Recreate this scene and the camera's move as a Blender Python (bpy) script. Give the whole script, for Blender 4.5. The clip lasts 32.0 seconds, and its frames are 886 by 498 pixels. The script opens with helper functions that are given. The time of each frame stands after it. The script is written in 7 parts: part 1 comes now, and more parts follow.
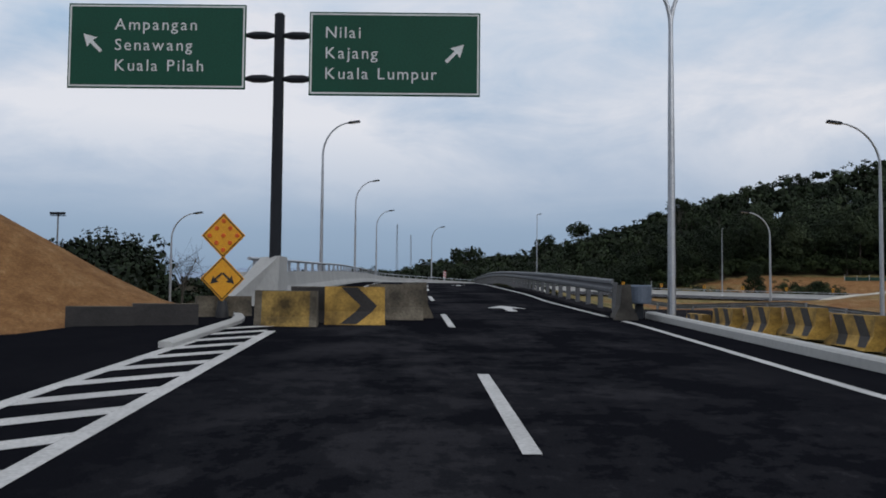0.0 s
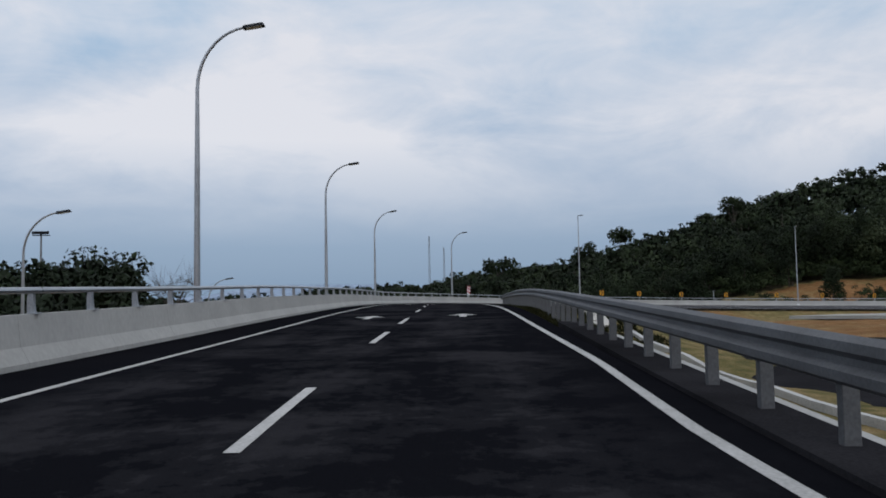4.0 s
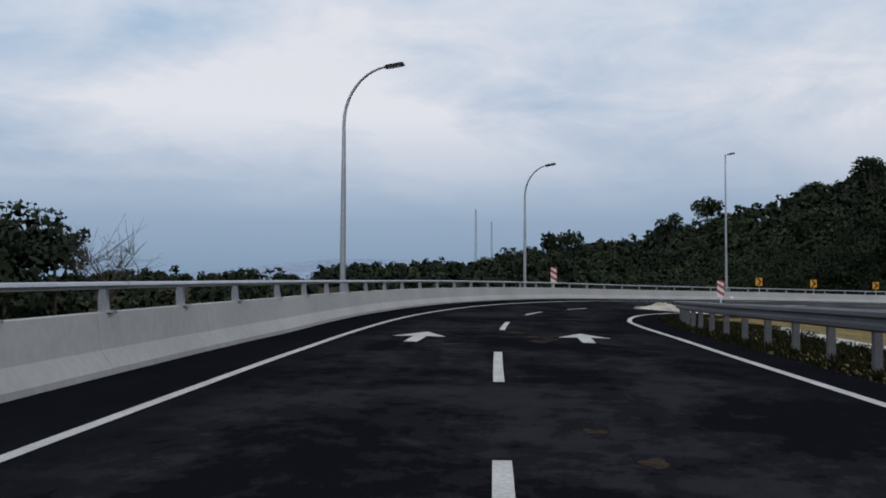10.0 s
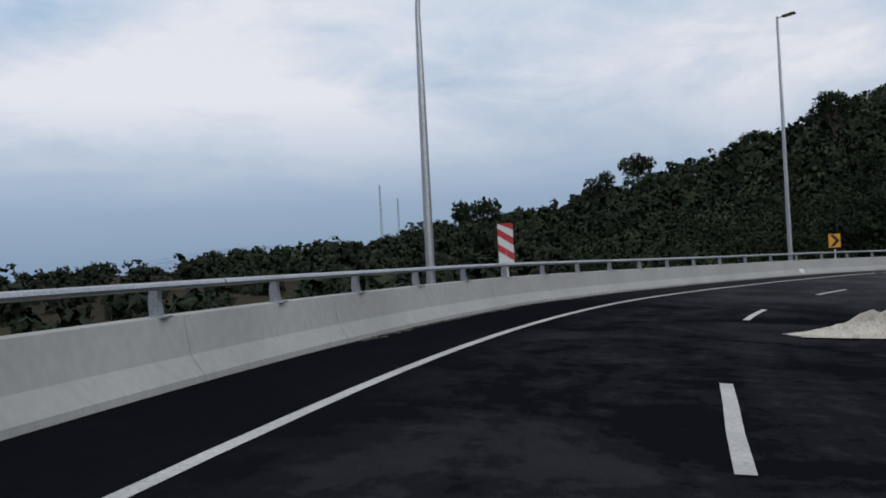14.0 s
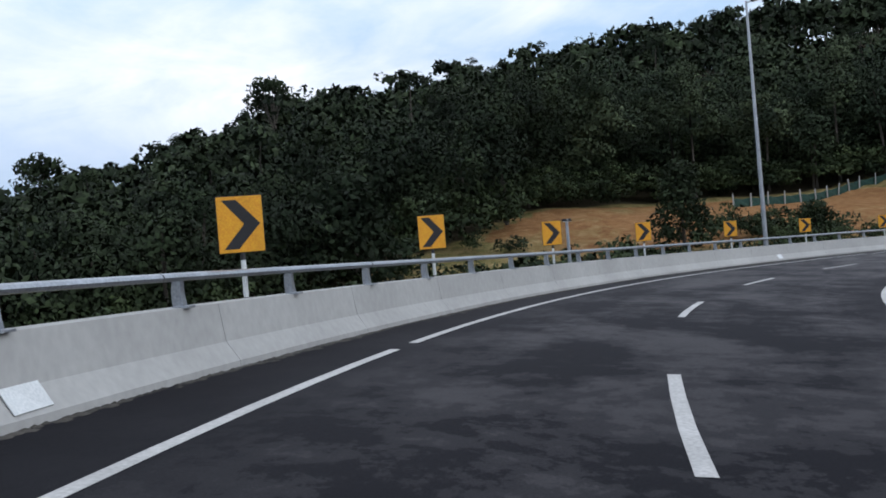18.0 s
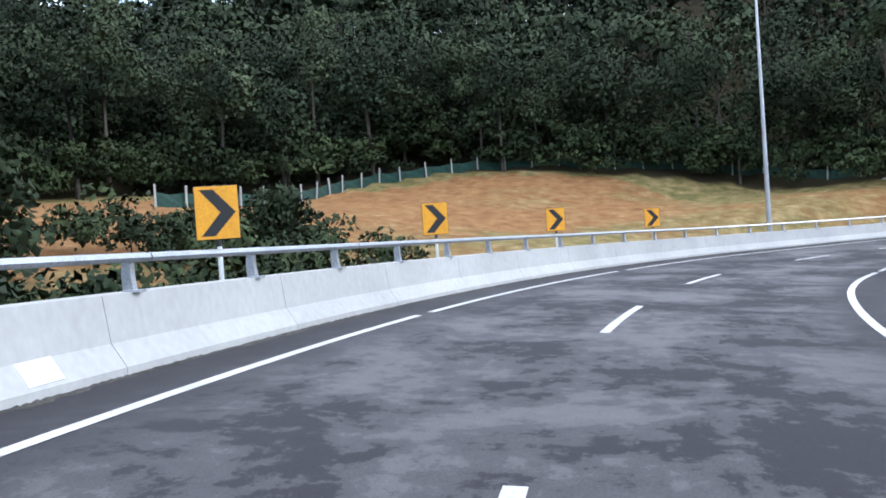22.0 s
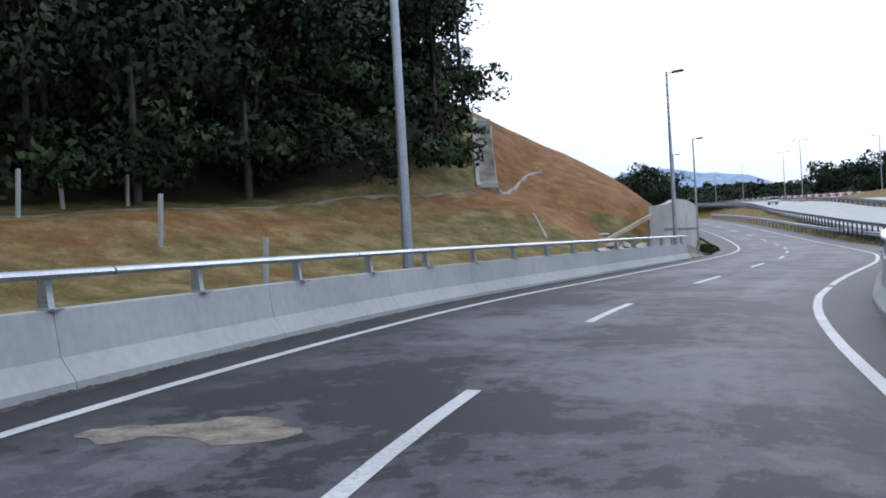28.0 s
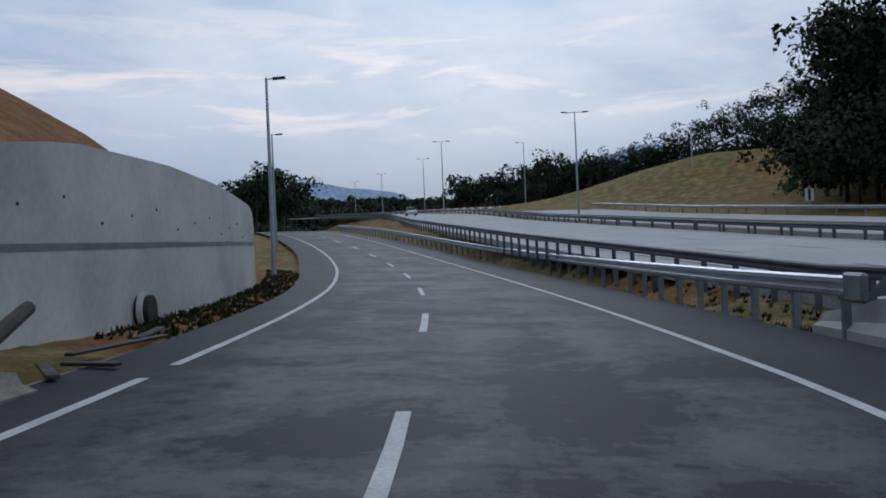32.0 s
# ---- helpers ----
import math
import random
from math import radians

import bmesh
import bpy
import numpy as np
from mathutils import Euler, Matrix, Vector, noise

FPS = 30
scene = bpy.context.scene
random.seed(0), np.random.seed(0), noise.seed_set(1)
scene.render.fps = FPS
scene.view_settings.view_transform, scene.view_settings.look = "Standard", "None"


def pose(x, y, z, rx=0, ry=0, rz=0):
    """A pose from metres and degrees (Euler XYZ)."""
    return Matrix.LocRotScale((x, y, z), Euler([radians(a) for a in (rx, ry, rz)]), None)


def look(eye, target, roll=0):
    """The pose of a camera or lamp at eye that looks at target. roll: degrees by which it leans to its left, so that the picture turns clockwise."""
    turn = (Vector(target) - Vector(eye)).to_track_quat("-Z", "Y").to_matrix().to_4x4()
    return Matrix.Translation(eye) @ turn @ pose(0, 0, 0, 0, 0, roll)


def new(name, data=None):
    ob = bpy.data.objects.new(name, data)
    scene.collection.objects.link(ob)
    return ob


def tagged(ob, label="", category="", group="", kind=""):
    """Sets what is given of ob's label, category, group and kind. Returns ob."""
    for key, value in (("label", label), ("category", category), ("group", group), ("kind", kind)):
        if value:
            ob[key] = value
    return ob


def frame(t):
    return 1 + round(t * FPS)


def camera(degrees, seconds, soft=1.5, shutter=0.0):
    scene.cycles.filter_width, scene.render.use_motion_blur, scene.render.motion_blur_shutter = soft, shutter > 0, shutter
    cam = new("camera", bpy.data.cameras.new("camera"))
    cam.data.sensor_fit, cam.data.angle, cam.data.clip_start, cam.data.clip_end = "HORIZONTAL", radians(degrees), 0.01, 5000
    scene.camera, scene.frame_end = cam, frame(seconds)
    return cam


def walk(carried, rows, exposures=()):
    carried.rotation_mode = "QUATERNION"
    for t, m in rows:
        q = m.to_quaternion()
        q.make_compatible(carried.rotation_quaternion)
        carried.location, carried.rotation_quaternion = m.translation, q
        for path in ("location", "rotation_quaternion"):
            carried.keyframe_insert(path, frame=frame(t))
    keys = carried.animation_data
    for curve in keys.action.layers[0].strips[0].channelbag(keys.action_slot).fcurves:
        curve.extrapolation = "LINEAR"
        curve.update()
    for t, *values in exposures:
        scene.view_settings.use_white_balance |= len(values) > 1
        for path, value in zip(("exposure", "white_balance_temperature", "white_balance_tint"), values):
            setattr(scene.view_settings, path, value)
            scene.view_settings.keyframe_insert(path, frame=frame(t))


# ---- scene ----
cam = camera(54.0, 32.0, soft=1.8)
PATH = [
    (0, 0.000, -0.000, 1.470, 92.99, -0.55, -0.03),
    (0.5, 0.222, 2.638, 1.564, 93.09, -0.77, -0.71),
    (1, 0.539, 5.313, 1.668, 93.25, -0.66, -1.28),
    (1.5, 0.913, 8.066, 1.781, 93.52, -0.14, -1.57),
    (2, 1.326, 10.953, 1.909, 93.94, 0.51, -1.14),
    (2.5, 1.664, 13.936, 2.025, 94.09, 0.77, -1.03),
    (3, 1.847, 17.025, 2.143, 93.53, 0.76, -0.54),
    (3.5, 1.888, 20.293, 2.288, 93.63, 0.79, 0.50),
    (4, 1.819, 23.800, 2.454, 93.83, 0.99, 2.47),
    (4.5, 1.704, 27.430, 2.621, 93.96, 0.75, 4.12),
    (6.5, 0.468, 43.929, 3.045, 93.48, 0.02, 6.12),
    (7, 0.071, 48.312, 3.212, 93.51, 0.10, 6.07),
    (7.5, -0.367, 52.779, 3.385, 92.97, 0.22, 5.98),
    (8, -0.720, 57.288, 3.519, 92.87, -0.06, 5.85),
    (8.5, -1.000, 61.799, 3.630, 92.86, 0.24, 5.79),
    (9, -1.266, 66.349, 3.724, 92.85, 0.12, 5.53),
    (9.5, -1.525, 70.979, 3.820, 92.64, -0.02, 5.44),
    (10, -1.705, 75.730, 3.913, 92.32, -0.23, 5.41),
    (10.5, -1.893, 80.530, 3.996, 92.00, 0.31, 5.19),
    (11, -1.994, 85.273, 4.070, 91.71, 0.86, 5.28),
    (11.5, -2.031, 90.101, 4.147, 91.48, 0.87, 5.27),
    (12, -2.204, 94.996, 4.181, 91.20, 1.26, 5.17),
    (12.5, -2.314, 99.890, 4.186, 91.39, 1.11, 4.55),
    (13, -2.332, 104.727, 4.181, 91.14, 1.20, 3.73),
    (13.5, -2.146, 109.480, 4.179, 91.06, 2.16, 2.33),
    (15.5, 2.391, 130.115, 4.132, 89.78, 4.33, -13.60),
    (16, 4.527, 135.049, 4.028, 89.88, 5.24, -18.35),
    (16.5, 7.014, 139.797, 3.915, 89.71, 5.41, -23.41),
    (17, 9.905, 144.329, 3.812, 89.63, 4.98, -28.03),
    (17.5, 13.132, 148.635, 3.741, 90.15, 4.97, -31.51),
    (18, 16.538, 152.739, 3.702, 90.04, 4.71, -35.33),
    (18.5, 20.181, 156.477, 3.662, 89.99, 5.26, -39.40),
    (19, 24.083, 159.907, 3.598, 89.74, 4.64, -44.55),
    (19.5, 28.213, 162.978, 3.517, 89.62, 4.07, -48.69),
    (20, 32.547, 165.705, 3.411, 89.59, 4.17, -52.61),
    (20.5, 37.077, 168.152, 3.281, 89.28, 4.16, -55.94),
    (21, 41.828, 170.311, 3.142, 89.15, 4.30, -59.75),
    (21.5, 46.877, 172.203, 3.016, 88.99, 4.17, -63.70),
    (22, 51.904, 173.780, 2.903, 88.79, 3.91, -68.47),
    (22.5, 56.928, 174.835, 2.803, 88.97, 3.89, -73.59),
    (23, 62.035, 175.433, 2.719, 88.98, 3.68, -78.73),
    (23.5, 67.180, 175.629, 2.640, 88.66, 3.58, -83.52),
    (24, 72.365, 175.404, 2.539, 88.31, 3.65, -88.52),
    (24.5, 77.559, 174.882, 2.431, 88.08, 3.40, -93.09),
    (26.5, 96.094, 168.625, 1.939, 89.61, 3.43, -110.32),
    (27, 100.413, 165.984, 1.928, 89.79, 3.35, -115.76),
    (27.5, 104.557, 163.059, 1.951, 89.73, 3.46, -120.97),
    (28, 108.450, 159.832, 2.011, 90.36, 3.13, -125.09),
    (28.5, 112.091, 156.269, 2.080, 90.16, 2.78, -129.40),
    (29, 115.461, 152.307, 2.144, 89.81, 3.02, -135.42),
    (29.5, 118.442, 148.014, 2.191, 89.61, 3.05, -139.92),
    (30, 121.137, 143.681, 2.220, 89.88, 2.89, -143.11),
    (30.5, 123.580, 139.235, 2.254, 90.35, 2.45, -144.93),
    (31, 125.952, 134.697, 2.307, 90.27, 2.31, -145.89),
    (31.5, 128.410, 130.035, 2.386, 90.39, 2.56, -146.98),
    (32, 130.972, 125.441, 2.464, 90.06, 2.44, -147.80),
]
walk(cam, [(t, pose(x, y, z, rx, ry, rz)) for t, x, y, z, rx, ry, rz in PATH],
     exposures=[(0, -0.06, 6200, 10), (13, -0.06, 6200, 10), (15.5, 0.12, 6250, 10), (18, 0.5, 5950, 10), (19, 1.0, 5900, 10), (20, 1.1, 5850, 10), (22, 1.75, 5700, 10), (24.5, 2.0, 5700, 10), (27, 1.55, 5700, 10),
                (28, 0.7, 5600, 10), (29, -0.12, 5500, 10), (30, -0.5, 5450, 10), (32, -0.45, 5450, 10)])

# ---- light: a dull evening sky with broken cloud ----
world = bpy.data.worlds.new("evening_sky")
scene.world = world
world.use_nodes = True
wn, wl = world.node_tree.nodes, world.node_tree.links
wn.clear()


def wnode(kind, **kw):
    n = wn.new(kind)
    for k, v in kw.items():
        n.inputs[k].default_value = v
    return n


SUN_EL, SUN_AZ = radians(24), radians(150)
sky = wn.new("ShaderNodeTexSky")
sky.sky_type, sky.sun_disc, sky.sun_elevation, sky.sun_rotation = "NISHITA", False, SUN_EL, SUN_AZ
sky.air_density, sky.dust_density, sky.ozone_density = 1.0, 2.5, 2.0
coord = wn.new("ShaderNodeTexCoord")
stretch = wn.new("ShaderNodeMapping")
stretch.inputs["Scale"].default_value = (1.0, 1.0, 2.7)
wl.new(coord.outputs["Generated"], stretch.inputs["Vector"])
banks = wnode("ShaderNodeTexNoise", Scale=1.9, Detail=7.0, Roughness=0.55, Distortion=0.35)
wisps = wnode("ShaderNodeTexNoise", Scale=5.5, Detail=8.0, Roughness=0.62, Distortion=0.6)
for tex in (banks, wisps):
    wl.new(stretch.outputs["Vector"], tex.inputs["Vector"])
both = wn.new("ShaderNodeMath")
both.operation = "MULTIPLY_ADD"
both.inputs[1].default_value = 0.42
wl.new(wisps.outputs["Fac"], both.inputs[0])
wl.new(banks.outputs["Fac"], both.inputs[2])
cover = wn.new("ShaderNodeValToRGB")
cover.color_ramp.elements[0].position, cover.color_ramp.elements[0].color = 0.56, (0, 0, 0, 1)
cover.color_ramp.elements[1].position, cover.color_ramp.elements[1].color = 0.84, (1, 1, 1, 1)
wl.new(both.outputs[0], cover.inputs["Fac"])
height = wn.new("ShaderNodeSeparateXYZ")
wl.new(coord.outputs["Generated"], height.inputs[0])
deck = wn.new("ShaderNodeValToRGB")
for e, (p, c) in zip((deck.color_ramp.elements[0], deck.color_ramp.elements[1], deck.color_ramp.elements.new(0.16), deck.color_ramp.elements.new(0.34)),
                     ((0.0, (0.24, 0.34, 0.47, 1)), (1.0, (0.42, 0.60, 0.80, 1)), (0.13, (0.38, 0.47, 0.60, 1)), (0.30, (0.44, 0.575, 0.72, 1)))):
    e.position, e.color = p, c
wl.new(height.outputs["Z"], deck.inputs["Fac"])
bright = wn.new("ShaderNodeMix")
bright.data_type = "RGBA"
bright.inputs[7].default_value = (0.85, 0.83, 0.84, 1)
lift = wn.new("ShaderNodeMapRange")
lift.inputs["From Min"].default_value, lift.inputs["From Max"].default_value = 0.07, 0.19
wl.new(height.outputs["Z"], lift.inputs["Value"])
above = wn.new("ShaderNodeMath")
above.operation = "MULTIPLY"
wl.new(cover.outputs["Color"], above.inputs[0])
wl.new(lift.outputs[0], above.inputs[1])
wl.new(above.outputs[0], bright.inputs[0])
wl.new(deck.outputs["Color"], bright.inputs[6])
flat = wn.new("ShaderNodeMapping")
flat.inputs["Scale"].default_value = (1.0, 1.0, 7.0)
wl.new(coord.outputs["Generated"], flat.inputs["Vector"])
bars = wnode("ShaderNodeTexNoise", Scale=4.2, Detail=8.0, Roughness=0.6, Distortion=0.5)
wl.new(flat.outputs["Vector"], bars.inputs["Vector"])
toward = wn.new("ShaderNodeVectorMath")
toward.operation = "DOT_PRODUCT"
toward.inputs[1].default_value = (math.sin(SUN_AZ - 0.2), math.cos(SUN_AZ - 0.2), 0.18)
wl.new(coord.outputs["Generated"], toward.inputs[0])
factor = None
for src, stops in ((bars.outputs["Fac"], ((0.53, 0.0), (0.64, 1.0))), (toward.outputs["Value"], ((0.82, 0.0), (0.98, 1.0))), (height.outputs["Z"], ((0.12, 0.0), (0.165, 1.0), (0.21, 0.8), (0.30, 0.0)))):
    r = wn.new("ShaderNodeValToRGB")
    r.color_ramp.elements[0].position, r.color_ramp.elements[0].color = stops[0][0], (stops[0][1],) * 3 + (1,)
    r.color_ramp.elements[1].position, r.color_ramp.elements[1].color = stops[-1][0], (stops[-1][1],) * 3 + (1,)
    for where, v in stops[1:-1]:
        r.color_ramp.elements.new(where).color = (v, v, v, 1)
    wl.new(src, r.inputs["Fac"])
    if factor is None:
        factor = r.outputs["Color"]
    else:
        both = wn.new("ShaderNodeMath")
        both.operation = "MULTIPLY"
        wl.new(factor, both.inputs[0])
        wl.new(r.outputs["Color"], both.inputs[1])
        factor = both.outputs[0]
glow = wn.new("ShaderNodeMix")
glow.data_type = "RGBA"
glow.inputs[7].default_value = (1.22, 1.02, 0.86, 1)
wl.new(factor, glow.inputs[0])
wl.new(bright.outputs[2], glow.inputs[6])
clouds = wnode("ShaderNodeBackground", Strength=1.0)
wl.new(glow.outputs[2], clouds.inputs["Color"])
clear = wnode("ShaderNodeBackground", Strength=0.10)
wl.new(sky.outputs["Color"], clear.inputs["Color"])
blend = wnode("ShaderNodeMixShader", Fac=0.9)
wl.new(clear.outputs[0], blend.inputs[1])
wl.new(clouds.outputs[0], blend.inputs[2])
out = wn.new("ShaderNodeOutputWorld")
wl.new(blend.outputs[0], out.inputs["Surface"])

sun = new("sun", bpy.data.lights.new("sun", "SUN"))
sun.data.energy, sun.data.angle, sun.data.color = 0.5, radians(25), (1.0, 0.95, 0.9)
sun.matrix_world = look((0, 0, 0), (-math.sin(SUN_AZ) * math.cos(SUN_EL), -math.cos(SUN_AZ) * math.cos(SUN_EL), -math.sin(SUN_EL)))


# ---- materials ----
def material(name, colour, rough=0.8, metal=0.0, spread=0.25, scale=3.0, fine=40.0, bump=0.3, second=None, per="", stretch_to=(1, 1, 1), gloss=0.5, grit=0.5):
    """A procedural surface: base colour varied at two scales, with fine relief. per: "object" or "island" varies it piece by piece."""
    m = bpy.data.materials.new(name)
    m.use_nodes = True
    nt = m.node_tree
    n, l = nt.nodes, nt.links
    b = n["Principled BSDF"]
    b.inputs["Roughness"].default_value, b.inputs["Metallic"].default_value = rough, metal
    b.inputs["Specular IOR Level"].default_value = gloss
    tc = n.new("ShaderNodeTexCoord")
    mp = n.new("ShaderNodeMapping")
    mp.inputs["Scale"].default_value = stretch_to
    l.new(tc.outputs["Object"], mp.inputs["Vector"])
    big = n.new("ShaderNodeTexNoise")
    big.inputs["Scale"].default_value, big.inputs["Detail"].default_value = scale, 6
    small = n.new("ShaderNodeTexNoise")
    small.inputs["Scale"].default_value, small.inputs["Detail"].default_value = fine, 4
    for t in (big, small):
        l.new(mp.outputs[0], t.inputs["Vector"])
    ramp = n.new("ShaderNodeValToRGB")
    lo = tuple(c * (1 - spread) for c in colour)
    hi = second or tuple(min(1, c * (1 + spread)) for c in colour)
    ramp.color_ramp.elements[0].position, ramp.color_ramp.elements[0].color = 0.32, (*lo, 1)
    ramp.color_ramp.elements[1].position, ramp.color_ramp.elements[1].color = 0.68, (*hi, 1)
    l.new(big.outputs["Fac"], ramp.inputs["Fac"])
    grain = n.new("ShaderNodeMix")
    grain.data_type, grain.blend_type = "RGBA", "OVERLAY"
    grain.inputs[0].default_value = grit
    l.new(ramp.outputs["Color"], grain.inputs[6])
    l.new(small.outputs["Fac"], grain.inputs[7])
    last = grain.outputs[2]
    if per:
        if per == "object":
            src = n.new("ShaderNodeObjectInfo").outputs["Random"]
        else:
            src = n.new("ShaderNodeNewGeometry").outputs["Random Per Island"]
        tone = n.new("ShaderNodeMapRange")
        tone.inputs["To Min"].default_value, tone.inputs["To Max"].default_value = 0.6, 1.45
        l.new(src, tone.inputs["Value"])
        hs = n.new("ShaderNodeHueSaturation")
        l.new(tone.outputs[0], hs.inputs["Value"])
        l.new(last, hs.inputs["Color"])
        last = hs.outputs["Color"]
    if per == "leaf":
        # each plant has a tone of its own: dull dark, mid green or yellowish
        own = n.new("ShaderNodeAttribute")
        own.attribute_name = "tone"
        kinds = n.new("ShaderNodeValToRGB")
        for e, (p, c) in zip((kinds.color_ramp.elements[0], kinds.color_ramp.elements[1], kinds.color_ramp.elements.new(0.5)),
                             ((0.0, (0.25, 0.31, 0.34, 1)), (1.0, (1.75, 1.70, 1.05, 1)), (0.55, (0.60, 0.64, 0.60, 1)))):
            e.position, e.color = p, c
        l.new(own.outputs["Fac"], kinds.inputs["Fac"])
        mul = n.new("ShaderNodeMix")
        mul.data_type, mul.blend_type = "RGBA", "MULTIPLY"
        mul.inputs[0].default_value = 1.0
        l.new(last, mul.inputs[6])
        l.new(kinds.outputs["Color"], mul.inputs[7])
        last = mul.outputs[2]
    l.new(last, b.inputs["Base Color"])
    if bump:
        bp = n.new("ShaderNodeBump")
        bp.inputs["Strength"].default_value, bp.inputs["Distance"].default_value = bump, 0.02
        l.new(small.outputs["Fac"], bp.inputs["Height"])
        l.new(bp.outputs[0], b.inputs["Normal"])
    return m


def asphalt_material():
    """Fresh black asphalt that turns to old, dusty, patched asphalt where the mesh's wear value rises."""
    m = bpy.data.materials.new("asphalt")
    m.use_nodes = True
    n, l = m.node_tree.nodes, m.node_tree.links
    b = n["Principled BSDF"]
    tc = n.new("ShaderNodeTexCoord")
    along = n.new("ShaderNodeUVMap")

    def field(scale, stretch_by, detail, rough, twist=0.0):
        """Noise over the road's own metres: across and along."""
        mp = n.new("ShaderNodeMapping")
        mp.inputs["Scale"].default_value = (*stretch_by, 1)
        l.new(along.outputs[0], mp.inputs["Vector"])
        t = n.new("ShaderNodeTexNoise")
        t.inputs["Scale"].default_value, t.inputs["Detail"].default_value, t.inputs["Roughness"].default_value, t.inputs["Distortion"].default_value = scale, detail, rough, twist
        l.new(mp.outputs[0], t.inputs["Vector"])
        return t.outputs["Fac"]

    patch = field(0.34, (1, 0.85), 9, 0.66, 0.5)
    flakes = field(2.6, (1, 0.8), 7, 0.72)
    tracks = field(1.0, (0.85, 0.045), 6, 0.62)
    bands = field(1.0, (0.05, 0.42), 6, 0.7)
    grit = n.new("ShaderNodeTexNoise")
    grit.inputs["Scale"].default_value, grit.inputs["Detail"].default_value = 60, 5
    l.new(tc.outputs["Object"], grit.inputs["Vector"])
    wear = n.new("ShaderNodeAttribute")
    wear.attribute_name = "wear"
    lanes = n.new("ShaderNodeAttribute")
    lanes.attribute_name = "lane"

    def ramp(src, stops):
        r = n.new("ShaderNodeValToRGB")
        r.color_ramp.elements[0].position, r.color_ramp.elements[0].color = stops[0][0], (*stops[0][1], 1)
        r.color_ramp.elements[1].position, r.color_ramp.elements[1].color = stops[-1][0], (*stops[-1][1], 1)
        for p, c in stops[1:-1]:
            r.color_ramp.elements.new(p).color = (*c, 1)
        l.new(src, r.inputs["Fac"])
        return r.outputs["Color"]

    def mix(f, a, c, kind="MIX", value=None):
        x = n.new("ShaderNodeMix")
        x.data_type, x.blend_type = "RGBA", kind
        if value is None:
            l.new(f, x.inputs[0])
        else:
            x.inputs[0].default_value = value
        l.new(a, x.inputs[6])
        l.new(c, x.inputs[7])
        return x.outputs[2]

    def math_node(op, a, c):
        x = n.new("ShaderNodeMath")
        x.operation, x.use_clamp = op, True
        for i, v in enumerate((a, c)):
            if isinstance(v, float):
                x.inputs[i].default_value = v
            else:
                l.new(v, x.inputs[i])
        return x.outputs[0]

    mixed = math_node("ADD", math_node("MULTIPLY", patch, 0.5), math_node("ADD", math_node("MULTIPLY", flakes, 0.24), math_node("ADD", math_node("MULTIPLY", tracks, 0.15), math_node("MULTIPLY", bands, 0.11))))
    spots = ramp(mixed, [(0.474, (0, 0, 0)), (0.486, (0.36, 0.36, 0.36)), (0.520, (0.46, 0.46, 0.46)), (0.529, (0.78, 0.78, 0.78)), (0.58, (1, 1, 1))])
    dusty = math_node("MULTIPLY", spots, lanes.outputs["Fac"])
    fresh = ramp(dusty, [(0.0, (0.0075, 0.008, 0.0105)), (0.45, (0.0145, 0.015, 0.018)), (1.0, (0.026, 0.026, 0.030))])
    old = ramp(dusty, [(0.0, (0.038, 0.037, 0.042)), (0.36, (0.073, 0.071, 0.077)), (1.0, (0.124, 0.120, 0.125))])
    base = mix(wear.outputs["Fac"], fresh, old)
    l.new(mix(None, base, grit.outputs["Fac"], "OVERLAY", 0.45), b.inputs["Base Color"])
    b.inputs["Roughness"].default_value = 0.62
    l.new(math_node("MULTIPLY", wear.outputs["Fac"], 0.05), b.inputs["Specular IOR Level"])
    bp = n.new("ShaderNodeBump")
    bp.inputs["Strength"].default_value, bp.inputs["Distance"].default_value = 0.35, 0.006
    l.new(grit.outputs["Fac"], bp.inputs["Height"])
    l.new(bp.outputs[0], b.inputs["Normal"])
    return m


